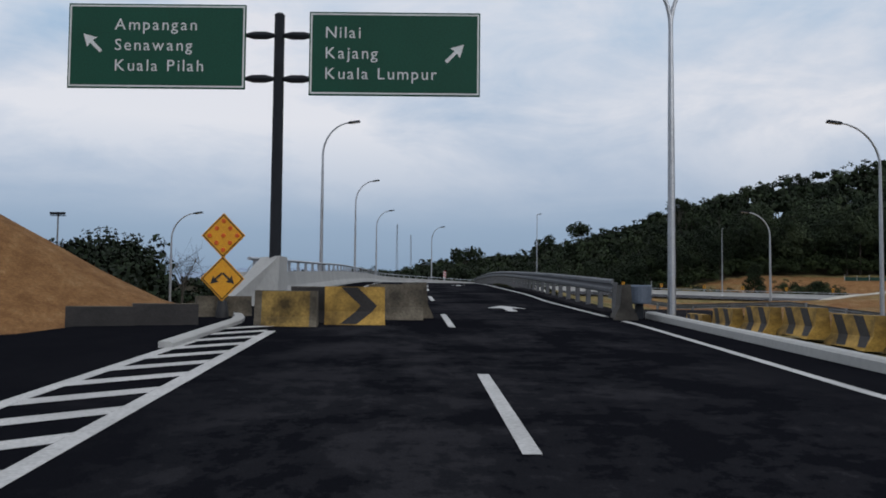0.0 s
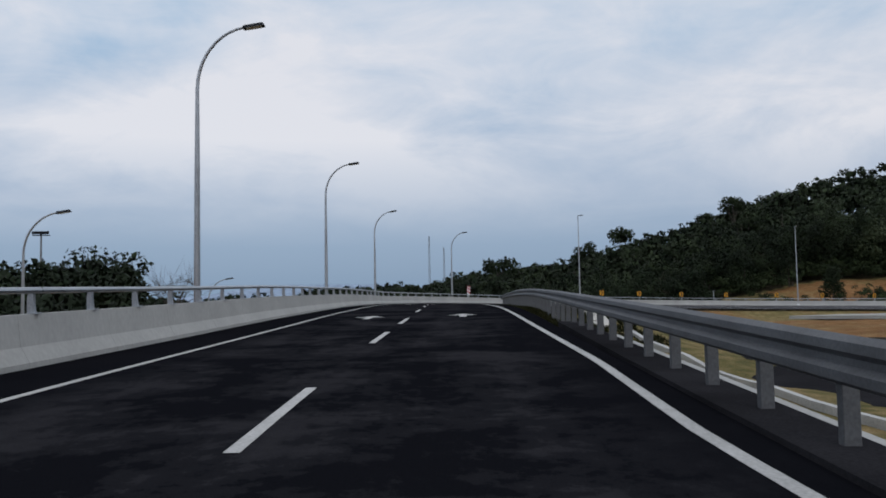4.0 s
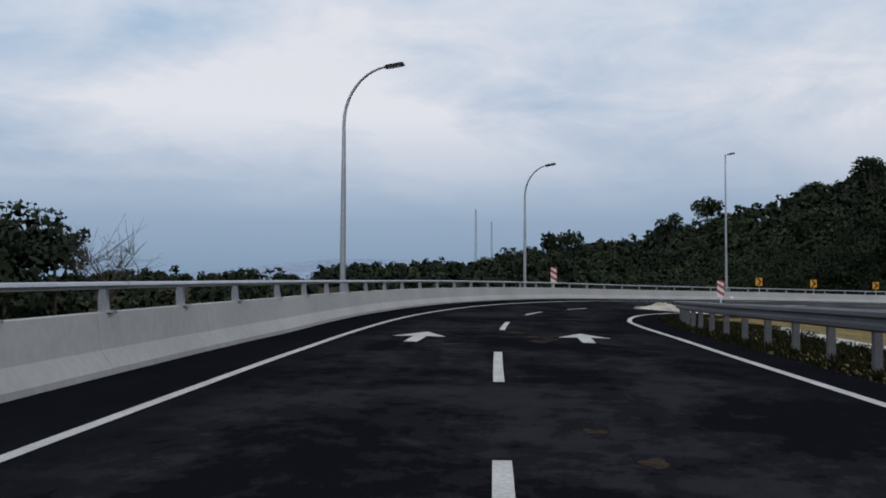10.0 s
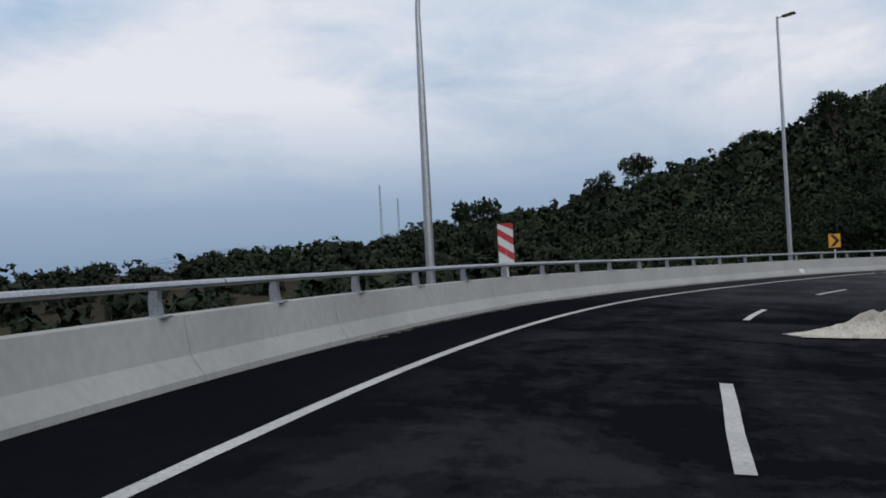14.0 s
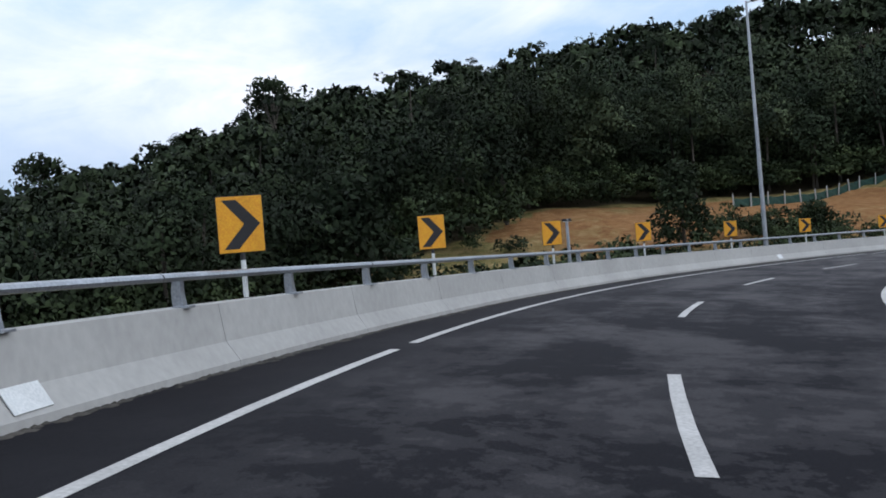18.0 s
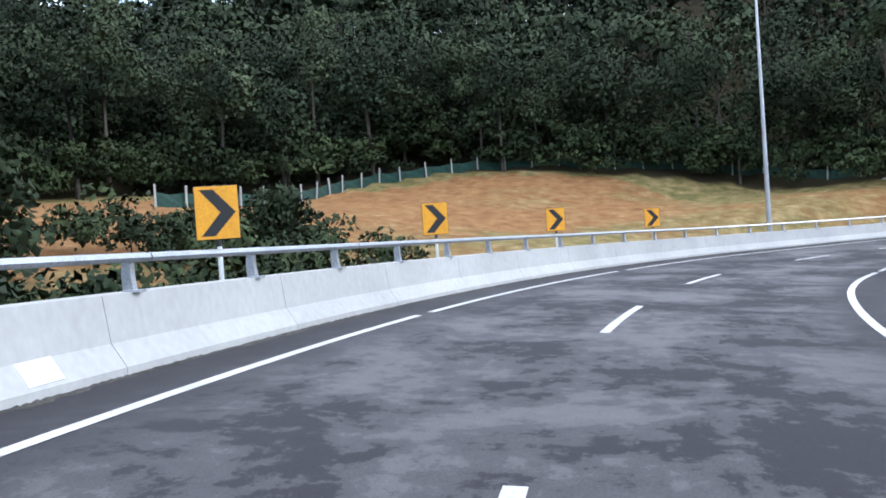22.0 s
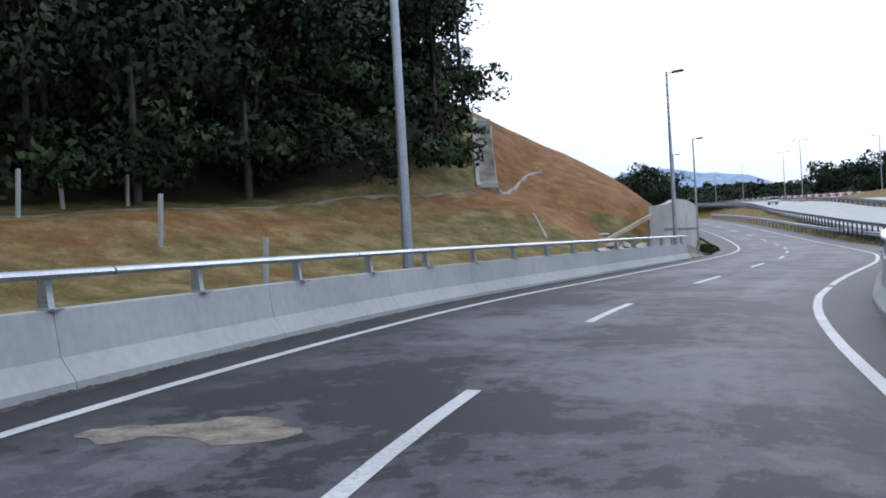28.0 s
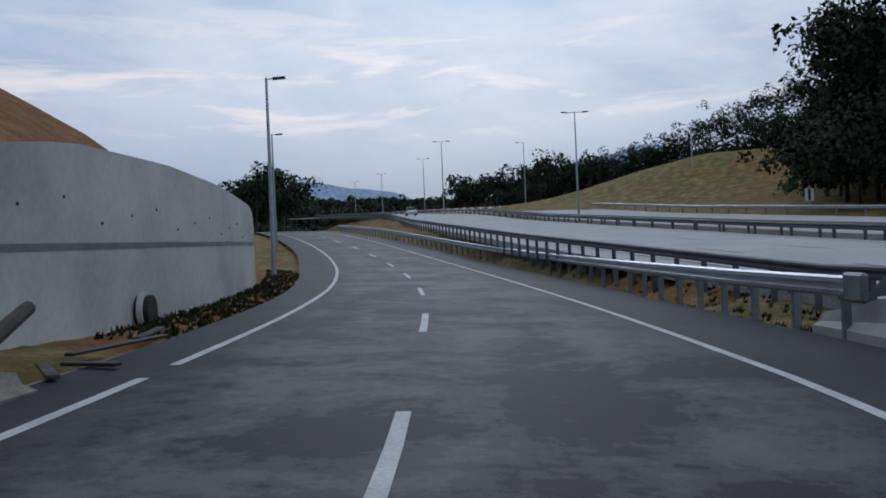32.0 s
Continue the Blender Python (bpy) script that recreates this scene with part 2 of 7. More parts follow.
def ground_material():
    """Ochre soil, dry grass and green grass, mixed by the mesh's grass value and by noise."""
    m = bpy.data.materials.new("soil_and_grass")
    m.use_nodes = True
    n, l = m.node_tree.nodes, m.node_tree.links
    b = n["Principled BSDF"]
    b.inputs["Roughness"].default_value, b.inputs["Specular IOR Level"].default_value = 0.95, 0.1
    tc = n.new("ShaderNodeTexCoord")

    def tex(scale, detail, rough=0.6):
        t = n.new("ShaderNodeTexNoise")
        t.inputs["Scale"].default_value, t.inputs["Detail"].default_value, t.inputs["Roughness"].default_value = scale, detail, rough
        l.new(tc.outputs["Object"], t.inputs["Vector"])
        return t.outputs["Fac"]

    def ramp(src, stops):
        r = n.new("ShaderNodeValToRGB")
        r.color_ramp.elements[0].position, r.color_ramp.elements[0].color = stops[0][0], (*stops[0][1], 1)
        r.color_ramp.elements[1].position, r.color_ramp.elements[1].color = stops[-1][0], (*stops[-1][1], 1)
        for p, c in stops[1:-1]:
            r.color_ramp.elements.new(p).color = (*c, 1)
        l.new(src, r.inputs["Fac"])
        return r.outputs["Color"]

    broad, mid, fine = tex(0.09, 5), tex(0.8, 6, 0.7), tex(9.0, 5, 0.75)
    soil = ramp(mid, [(0.3, (0.16, 0.077, 0.030)), (0.55, (0.265, 0.142, 0.060)), (0.75, (0.38, 0.24, 0.12))])
    grass = ramp(mid, [(0.3, (0.075, 0.082, 0.027)), (0.48, (0.165, 0.140, 0.055)), (0.62, (0.28, 0.21, 0.10)), (0.8, (0.38, 0.28, 0.14))])
    cover = n.new("ShaderNodeAttribute")
    cover.attribute_name = "grass"
    add = n.new("ShaderNodeMath")
    add.operation = "ADD"
    l.new(cover.outputs["Fac"], add.inputs[0])
    l.new(broad, add.inputs[1])
    add2 = n.new("ShaderNodeMath")
    add2.operation = "MULTIPLY_ADD"
    add2.inputs[1].default_value = 0.6
    l.new(mid, add2.inputs[0])
    l.new(add.outputs[0], add2.inputs[2])
    how = ramp(add2.outputs[0], [(0.74, (0, 0, 0)), (0.98, (1, 1, 1))])
    x = n.new("ShaderNodeMix")
    x.data_type = "RGBA"
    l.new(how, x.inputs[0])
    l.new(soil, x.inputs[6])
    l.new(grass, x.inputs[7])
    floor = n.new("ShaderNodeMapRange")
    floor.inputs["From Min"].default_value, floor.inputs["From Max"].default_value = 0.9, 1.6
    l.new(cover.outputs["Fac"], floor.inputs["Value"])
    litter = n.new("ShaderNodeMix")
    litter.data_type = "RGBA"
    litter.inputs[7].default_value = (0.038, 0.032, 0.018, 1)
    l.new(floor.outputs[0], litter.inputs[0])
    l.new(x.outputs[2], litter.inputs[6])
    y = n.new("ShaderNodeMix")
    y.data_type, y.blend_type = "RGBA", "OVERLAY"
    y.inputs[0].default_value = 0.8
    l.new(litter.outputs[2], y.inputs[6])
    l.new(fine, y.inputs[7])
    l.new(y.outputs[2], b.inputs["Base Color"])
    bp = n.new("ShaderNodeBump")
    bp.inputs["Strength"].default_value, bp.inputs["Distance"].default_value = 0.8, 0.15
    l.new(fine, bp.inputs["Height"])
    l.new(bp.outputs[0], b.inputs["Normal"])
    return m


ASPHALT, SOIL = asphalt_material(), ground_material()
PAINT = material("road_paint", (0.43, 0.43, 0.425), 0.7, spread=0.14, scale=1.2, fine=25, bump=0.2)
CONCRETE = material("barrier_concrete", (0.365, 0.368, 0.36), 0.85, spread=0.10, scale=0.45, fine=9, bump=0.12, grit=0.18, stretch_to=(1, 1, 0.7))
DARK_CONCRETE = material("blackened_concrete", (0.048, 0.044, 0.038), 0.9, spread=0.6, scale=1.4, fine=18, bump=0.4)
OLD_CONCRETE = material("stained_concrete", (0.205, 0.185, 0.15), 0.9, spread=0.5, scale=0.9, fine=18, bump=0.4)
BLOCK_CONCRETE = material("grimy_block_concrete", (0.10, 0.086, 0.064), 0.9, spread=0.55, scale=2.2, fine=18, bump=0.5)
DIRTY_YELLOW = material("faded_yellow_paint", (0.20, 0.13, 0.035), 0.9, spread=0.75, scale=2.2, fine=18, bump=0.3)
WALL_CONCRETE = material("wall_concrete", (0.45, 0.44, 0.405), 0.9, spread=0.2, scale=0.35, fine=6, bump=0.2, grit=0.2)
APRON = material("dusty_pale_concrete", (0.42, 0.36, 0.27), 0.9, spread=0.3, scale=1.2, fine=12, bump=0.3)
PALE_MUD = material("pale_dried_mud", (0.19, 0.17, 0.14), 1.0, spread=0.35, scale=4.0, fine=30, bump=0.3, gloss=0.0)
MUD = material("dried_mud", (0.036, 0.028, 0.022), 1.0, spread=0.5, scale=5.0, fine=40, bump=0.4, gloss=0.0)
PAVING = material("highway_surface", (0.36, 0.36, 0.35), 0.85, spread=0.1, scale=0.3, fine=12, bump=0.1)
BEAM_STEEL = material("dull_grey_beam_steel", (0.10, 0.105, 0.115), 0.6, 0.35, 0.15, 1.5, 30, 0.05, gloss=0.3)
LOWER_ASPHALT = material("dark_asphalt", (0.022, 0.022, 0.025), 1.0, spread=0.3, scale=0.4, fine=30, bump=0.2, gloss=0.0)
GALV = material("galvanised_steel", (0.36, 0.38, 0.41), 0.42, 0.85, 0.12, 1.5, 30, 0.08)
DULL_GALV = material("weathered_galvanised_steel", (0.20, 0.21, 0.22), 0.55, 0.6, 0.2, 1.5, 30, 0.1)
BLACK_STEEL = material("dark_painted_steel", (0.014, 0.017, 0.023), 0.65, 0.0, 0.2, 2, 30, 0.05, gloss=0.2)
SIGN_GREEN = material("green_sign_sheet", (0.006, 0.062, 0.038), 0.55, spread=0.08, scale=0.6, fine=20, bump=0.0, gloss=0.25)
SIGN_WHITE = material("white_sign_sheet", (0.62, 0.65, 0.66), 0.55, spread=0.06, bump=0.0)
YELLOW = material("yellow_sign_sheet", (0.72, 0.33, 0.012), 0.55, spread=0.08, bump=0.0)
ORANGE = material("orange_reflector", (0.62, 0.10, 0.01), 0.4, spread=0.2, bump=0.0)
BLACK = material("black_sheet", (0.014, 0.014, 0.016), 0.6, spread=0.2, bump=0.0)
RED = material("red_sheet", (0.42, 0.03, 0.035), 0.55, spread=0.1, bump=0.0)
BARRIER_YELLOW = material("worn_yellow_paint", (0.31, 0.19, 0.04), 0.85, spread=0.7, scale=1.5, fine=20, bump=0.3)
BARRIER_BLACK = material("worn_black_paint", (0.022, 0.02, 0.02), 0.8, spread=0.5, scale=1.5, fine=20, bump=0.3)
DRUM_BLUE = material("blue_grey_painted_steel", (0.11, 0.14, 0.19), 0.5, 0.3, 0.15, 1.5, 20, 0.1)
LEAF = material("tree_leaves", (0.035, 0.049, 0.0235), 0.8, spread=0.35, scale=0.25, fine=2.0, bump=0.0, per="leaf", gloss=0.15)
# lighter leaf colour: the hazy light round the bend is put into it
LEAF_MID = material("haze_lightened_leaves", (0.060, 0.079, 0.041), 0.8, spread=0.22, scale=0.25, fine=2.0, bump=0.0, per="leaf", gloss=0.15)
LEAF_LIGHT = material("shrub_leaves", (0.050, 0.068, 0.028), 0.8, spread=0.35, scale=0.4, fine=2.0, bump=0.0, per="leaf", gloss=0.15)
BARK = material("bark", (0.060, 0.052, 0.042), 0.95, spread=0.35, scale=2.0, fine=15, bump=0.5)
GRASS = material("dry_verge_grass", (0.027, 0.030, 0.013), 0.9, spread=0.35, scale=0.6, fine=3, bump=0.0, per="island", gloss=0.1)
TARP = material("dirty_white_sheet", (0.46, 0.43, 0.37), 0.8, spread=0.25, scale=2.5, fine=20, bump=0.4)
NETTING = material("green_netting", (0.012, 0.045, 0.034), 0.9, spread=0.3, bump=0.0)
# the pale blue of distance haze is painted into this base colour
MOUNTAIN = material("haze_tinted_mountain", (0.29, 0.365, 0.48), 1.0, spread=0.06, scale=0.004, fine=0.05, bump=0.0, gloss=0.0)
LENS = material("lamp_lens", (0.5, 0.52, 0.5), 0.3, bump=0.0)
CAR_WHITE = material("white_car_paint", (0.7, 0.7, 0.7), 0.25, bump=0.0, spread=0.03)
GLASS_DARK = material("dark_window_glass", (0.02, 0.025, 0.03), 0.08, bump=0.0, spread=0.02)
RUBBER = material("black_rubber", (0.02, 0.02, 0.02), 0.9, bump=0.1)
# centre line of the ramp every 12 m: place, height and crossfall
CX = [1.56, 1.29, 0.95, 0.53, 0.04, -0.44, -0.73, -0.96, -1.36, -1.88, -2.27, -1.89, 0.06, 3.69, 8.92, 15.78, 24.19, 33.87, 44.62, 56.19, 68.29, 80.54, 92.36, 103.07, 112.24, 119.58, 125.45, 130.91, 136.76, 143.10, 149.97, 157.33, 165.11, 173.23, 181.60, 190.17]
CY = [-24.19, -12.06, -0.02, 11.95, 23.84, 35.75, 47.74, 59.77, 71.77, 83.76, 95.77, 107.73, 119.45, 130.73, 141.37, 151.04, 159.48, 166.53, 171.87, 175.22, 176.53, 175.79, 172.51, 166.46, 158.21, 148.43, 137.82, 127.33, 117.24, 107.18, 97.29, 87.74, 78.57, 69.76, 61.37, 53.45]
CZ = [-1.00, -0.50, -0.00, 0.50, 0.97, 1.38, 1.74, 2.09, 2.37, 2.58, 2.70, 2.72, 2.67, 2.54, 2.36, 2.21, 2.08, 1.89, 1.64, 1.40, 1.18, 0.93, 0.68, 0.58, 0.64, 0.76, 0.86, 0.93, 0.95, 0.98, 1.10, 1.38, 1.84, 2.47, 3.21, 4.03]
CB = [-0.015, -0.015, -0.015, 0.000, 0.008, -0.000, -0.004, -0.003, -0.005, 0.005, 0.014, 0.028, 0.052, 0.074, 0.085, 0.081, 0.076, 0.068, 0.067, 0.062, 0.058, 0.054, 0.054, 0.053, 0.048, 0.046, 0.039, 0.038, 0.038, 0.038, 0.038, 0.038, 0.038, 0.038, 0.038, 0.038]
# ---- the ramp's centre line and helpers that lay things along it ----


def fine_curve(v):
    """Catmull-Rom through the 12 m points, every metre, with straight ends."""
    v = np.array(v, float)
    pad = np.concatenate([[2 * v[0] - v[1]], v, [2 * v[-1] - v[-2]]])
    res = []
    for i in range(len(v) - 1):
        p0, p1, p2, p3 = pad[i:i + 4]
        for k in range(12):
            u = k / 12
            res.append(0.5 * (2 * p1 + (p2 - p0) * u + (2 * p0 - 5 * p1 + 4 * p2 - p3) * u * u + (3 * p1 - p0 - 3 * p2 + p3) * u ** 3))
    return np.array(res + [v[-1]])


def lengthened(v, before, after):
    a, b = v[1] - v[0], v[-1] - v[-2]
    return np.concatenate([[v[0] - a * k for k in range(before, 0, -1)], v, [v[-1] + b * k for k in range(1, after + 1)]])


RX, RY = lengthened(fine_curve(CX), 60, 120), lengthened(fine_curve(CY), 60, 120)
RZ = lengthened(fine_curve(CZ), 60, 0)
RZ = np.concatenate([RZ, RZ[-1] + np.cumsum(np.linspace(0.06, 0.0, 120))])
RB = np.concatenate([[CB[0]] * 60, fine_curve(CB), np.linspace(CB[-1], 0.0, 120)])
RS = np.arange(len(RX)) - 84.0
TX, TY = np.gradient(RX), np.gradient(RY)
TL = np.hypot(TX, TY)
TX, TY = TX / TL, TY / TL


def at(s, d=0.0, h=0.0):
    """A point of the ramp: station s, d metres to the right of the centre line, h above the surface."""
    x, y, z, b, tx, ty = (float(np.interp(s, RS, v)) for v in (RX, RY, RZ, RB, TX, TY))
    return Vector((x + ty * d, y - tx * d, z - b * d + h))


def turn_at(s):
    """The way of travel at a station, in degrees as rz of an object whose y points along the road."""
    return math.degrees(math.atan2(-float(np.interp(s, RS, TX)), float(np.interp(s, RS, TY))))


def stand(s, d=0.0, h=0.0, rz=0.0):
    p = at(s, d, h)
    return pose(p.x, p.y, p.z, 0, 0, turn_at(s) + rz)


def mesh(name, verts, faces, mat, smooth=False):
    me = bpy.data.meshes.new(name)
    me.from_pydata([tuple(v) for v in verts], [], faces)
    if isinstance(mat, (list, tuple)):
        for m in mat:
            me.materials.append(m)
    else:
        me.materials.append(mat)
    if smooth:
        me.polygons.foreach_set("use_smooth", [True] * len(me.polygons))
    me.update()
    return me


def part(name, data, parent=None, label="", m=None):
    """Links mesh data as one object under a thing or a part."""
    ob = new(name, data)
    if parent is not None:
        ob.parent = parent
    if m is not None:
        ob.matrix_basis = m
    if label:
        ob["label"] = label
    return ob


def thing(name, label, category, m=None, group="", kind="", data=None):
    ob = new(name, data)
    if m is not None:
        ob.matrix_basis = m
    return tagged(ob, label, category, group, kind)


def bm_mesh(name, bm, mat, smooth=False):
    me = bpy.data.meshes.new(name)
    bm.to_mesh(me)
    bm.free()
    for m in (mat if isinstance(mat, (list, tuple)) else [mat]):
        me.materials.append(m)
    if smooth:
        me.polygons.foreach_set("use_smooth", [True] * len(me.polygons))
    return me


def box(name, size, mat, centre=(0, 0, 0), bevel=0.01):
    bm = bmesh.new()
    bmesh.ops.create_cube(bm, size=1.0)
    bmesh.ops.scale(bm, vec=size, verts=bm.verts)
    bmesh.ops.translate(bm, vec=centre, verts=bm.verts)
    if bevel:
        bmesh.ops.bevel(bm, geom=bm.edges[:], offset=bevel, segments=1, affect="EDGES")
    return bm_mesh(name, bm, mat)


def tube(name, points, radii, mat, sides=10, caps=True):
    """A round bar through points, with a radius at each."""
    pts = [Vector(p) for p in points]
    verts, faces = [], []
    side = None
    for i, p in enumerate(pts):
        d = (pts[min(i + 1, len(pts) - 1)] - pts[max(i - 1, 0)]).normalized()
        if side is None:
            side = d.orthogonal().normalized()
        side = (side - d * side.dot(d)).normalized()
        up = d.cross(side)
        r = radii[i] if isinstance(radii, (list, tuple)) else radii
        for k in range(sides):
            a = 2 * math.pi * k / sides
            verts.append(p + (side * math.cos(a) + up * math.sin(a)) * r)
    for i in range(len(pts) - 1):
        for k in range(sides):
            a, b = i * sides + k, i * sides + (k + 1) % sides
            faces.append((a, b, b + sides, a + sides))
    if caps:
        faces.append(tuple(range(sides - 1, -1, -1)))
        faces.append(tuple(range((len(pts) - 1) * sides, len(pts) * sides)))
    return mesh(name, verts, faces, mat, smooth=False)


def sweep(name, s0, s1, step, profile, mat, closed=True, shift=None, smooth=False, tall=None):
    """A profile of (offset, height) points drawn along the ramp; shift(s) adds to the offset, tall(s) scales the heights."""
    n = max(2, int(math.ceil((s1 - s0) / step)) + 1)
    verts, faces, k = [], [], len(profile)
    for i in range(n):
        s = s0 + (s1 - s0) * i / (n - 1)
        o = shift(s) if shift else 0.0
        k_h = tall(s) if tall else 1.0
        verts += [at(s, o + d, h * k_h if h > 0 else h) for d, h in profile]
    span = k if closed else k - 1
    for i in range(n - 1):
        for j in range(span):
            a, b = i * k + j, i * k + (j + 1) % k
            faces.append((a, b, b + k, a + k))
    if closed:
        faces.append(tuple(range(k - 1, -1, -1)))
        faces.append(tuple(range((n - 1) * k, n * k)))
    return mesh(name, verts, faces, mat, smooth)


def table(rows):
    xs, ys = [r[0] for r in rows], [r[1] for r in rows]
    return lambda s: float(np.interp(s, xs, ys))


LEFT_EDGE = table([(-90, -3.65), (17, -3.65), (28, -3.9), (42, -3.92), (56, -3.95), (68, -4.08), (78, -3.97), (93, -3.58), (104, -3.58), (122, -3.64), (141, -3.88), (147, -3.76), (156, -3.65), (173, -3.68), (184, -3.62), (195, -3.53), (215, -3.5), (230, -3.53), (238, -3.7), (257, -3.12), (268, -3.17), (288, -3.12), (298, -3.14), (303, -3.12), (313, -3.15), (345, -3.4), (520, -3.5)])
RIGHT_EDGE = table([(-90, 4.15), (10, 4.15), (20, 4.4), (32, 4.15), (39, 4.35), (57, 4.2), (80, 4.3), (96, 4.2), (107, 3.9), (124, 4.05), (187, 4.15), (198, 4.08), (206, 3.92), (213, 3.86), (222, 3.98), (231, 4.16), (242, 3.88), (258, 3.72), (270, 3.68), (276, 3.5), (281, 3.38), (286, 3.48), (292, 3.82), (300, 4.25), (312, 4.6), (330, 4.3), (370, 3.8), (520, 3.6)])
LEFT_BARRIER = table([(20, -5.9), (40, -5.75), (60, -5.8), (72, -5.85), (84, -5.4), (96, -4.95), (112, -5.35), (137, -5.65), (147, -5.35), (160, -5.2), (175, -4.8), (187, -4.6), (205, -4.5), (217, -4.6), (232, -4.75), (240, -4.8), (256, -4.1), (268, -3.95), (280, -3.95), (300, -4.0), (312, -3.95)])
RIGHT_RAIL = table([(20, 4.75), (40, 5.1), (62, 5.6), (75, 6.0), (90, 6.3), (105, 5.9), (130, 5.6)])
RIGHT_BARRIER = table([(226, 5.3), (250, 4.75), (270, 4.6), (280, 4.42), (287, 4.45), (295, 5.6), (305, 6.8), (310, 7.2), (318, 7.6)])
FAR_RAIL = table([(312, 7.5), (317, 7.5), (322, 7.2), (335, 7.4), (348, 7.4), (365, 7.0), (420, 6.4)])
LEFT_SHOULDER = table([(-90, -16.0), (8, -16.0), (16, -8.0), (24, -6.1), (60, -5.8), (137, -5.85), (175, -5.0), (217, -4.7), (236, -5.2), (258, -4.45), (267, -4.5), (288, -4.4), (306, -4.2), (314, -4.3), (330, -4.6), (345, -5.2), (352, -5.6), (520, -6)])
RIGHT_SHOULDER = table([(-90, 5.3), (24, 5.3), (40, 4.75), (80, 5.2), (120, 5.0), (226, 5.4), (250, 4.9), (288, 5.2), (300, 6.3), (312, 7.2), (325, 6.9), (350, 6.8), (520, 6)])

# ---- road surface, one sheet with worn and fresh parts ----
verts, faces, wear, lane, uv = [], [], [], [], []
across = 14
svals = np.arange(-70, 470, 2.0)
for s in svals:
    a, b = LEFT_SHOULDER(s), RIGHT_SHOULDER(s)
    for k in range(across + 1):
        d = a + (b - a) * k / across
        p = at(s, d, 0)
        verts.append(p)
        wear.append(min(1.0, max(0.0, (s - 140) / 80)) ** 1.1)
        edge = min(d - LEFT_EDGE(s), RIGHT_EDGE(s) - d)
        lane.append(1.0 if edge > 1.0 else max(0.12, min(1.0, 0.12 + 0.88 * edge)))
        uv.append((d, s))
for i in range(len(svals) - 1):
    for k in range(across):
        q = i * (across + 1) + k
        faces.append((q, q + 1, q + across + 2, q + across + 1))
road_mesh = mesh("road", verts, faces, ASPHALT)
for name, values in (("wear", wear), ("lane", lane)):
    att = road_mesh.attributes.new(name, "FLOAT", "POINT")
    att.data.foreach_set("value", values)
layer = road_mesh.uv_layers.new(name="UVMap")
layer.data.foreach_set("uv", [c for lp in road_mesh.loops for c in uv[lp.vertex_index]])
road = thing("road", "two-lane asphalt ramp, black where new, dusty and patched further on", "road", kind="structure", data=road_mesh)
# the earthwork under the slab
thing("road_base", "compacted base under the asphalt ramp", "road base", kind="structure",
      data=sweep("road_base", -70, 468, 4.0, [(-4.4, -0.02), (4.2, -0.02), (4.2, -0.9), (-4.4, -0.9)], OLD_CONCRETE))

# ---- painted lines ----
def painted(name, s0, s1, d, width, step=1.5, label="", h=0.006):
    f = d if callable(d) else (lambda s: d)
    data = sweep(name, s0, s1, step, [(-width / 2, h), (width / 2, h)], PAINT, closed=False, shift=f)
    return part(name, data, road, label)


for a, b in ((24, 169.6), (170.4, 214), (214.6, 228.4), (229.2, 312.4), (313.6, 440)):
    painted("edge_line", a, b, lambda s: LEFT_EDGE(s), 0.15, label="white edge line")
for a, b in ((-60, 21.6), (23.4, 230.6), (231.4, 284), (284.6, 330), (330, 440)):
    painted("edge_line", a, b, lambda s: RIGHT_EDGE(s), 0.16, label="white edge line")
DASH_ENDS = [-25.2, -13.1, -1.0, 11.1, 23.2, 36.0, 49.0, 58.2, 70.8, 82.7, 92.0, 103.5, 114.9, 125.4, 141.0, 154.9, 168.0, 180.3, 192.6, 204.5, 216.8,
             228.0, 241.1, 249.9, 258.3, 268.4, 278.4, 288.6, 298.7, 310.2, 322.7, 334.7, 346.7, 358.7, 370.7, 382.7, 394.7, 406.7, 418.7]
DASH_LINE = table([(-60, 0), (20, -0.05), (36, -0.08), (68, -0.14), (92, 0.0), (104, -0.08), (114, -0.05), (124, 0.2), (132, 0.16), (140, 0.05), (152, 0.06), (162, 0.18), (168, 0.16), (177, 0.0), (190, -0.03), (222, 0.02), (236, -0.08), (262, -0.06), (278, -0.1), (288, 0.06), (298, 0.1), (308, 0.16), (316, 0.03), (440, 0.0)])
for end in DASH_ENDS:
    painted("lane_dash", end - (4.5 if end < 240 or end > 305 else 3.7), end, DASH_LINE, 0.15)
painted("edge_line", -60, 17.2, -3.65, 0.2, label="white edge line")
painted("edge_line", -60, 15, lambda s: -4.95 + max(0.0, s - 9) * 0.05, 0.2, label="white edge line")
for k in range(14):                                   # hatching of the nose
    a = 1.2 + k * 1.25
    wide = max(0.1, min(1.0, (17.5 - a) / 9))
    quad = [at(a, -4.85 + 0.28 * (1 - wide), 0.007), at(a + 0.42, -4.85 + 0.28 * (1 - wide), 0.007), at(a + 1.25, -3.75, 0.007), at(a + 0.83, -3.75, 0.007)]
    part("hatch_stripe", mesh("hatch_stripe", quad, [(0, 1, 2, 3)], PAINT), road)


dirt_rng = random.Random(31)


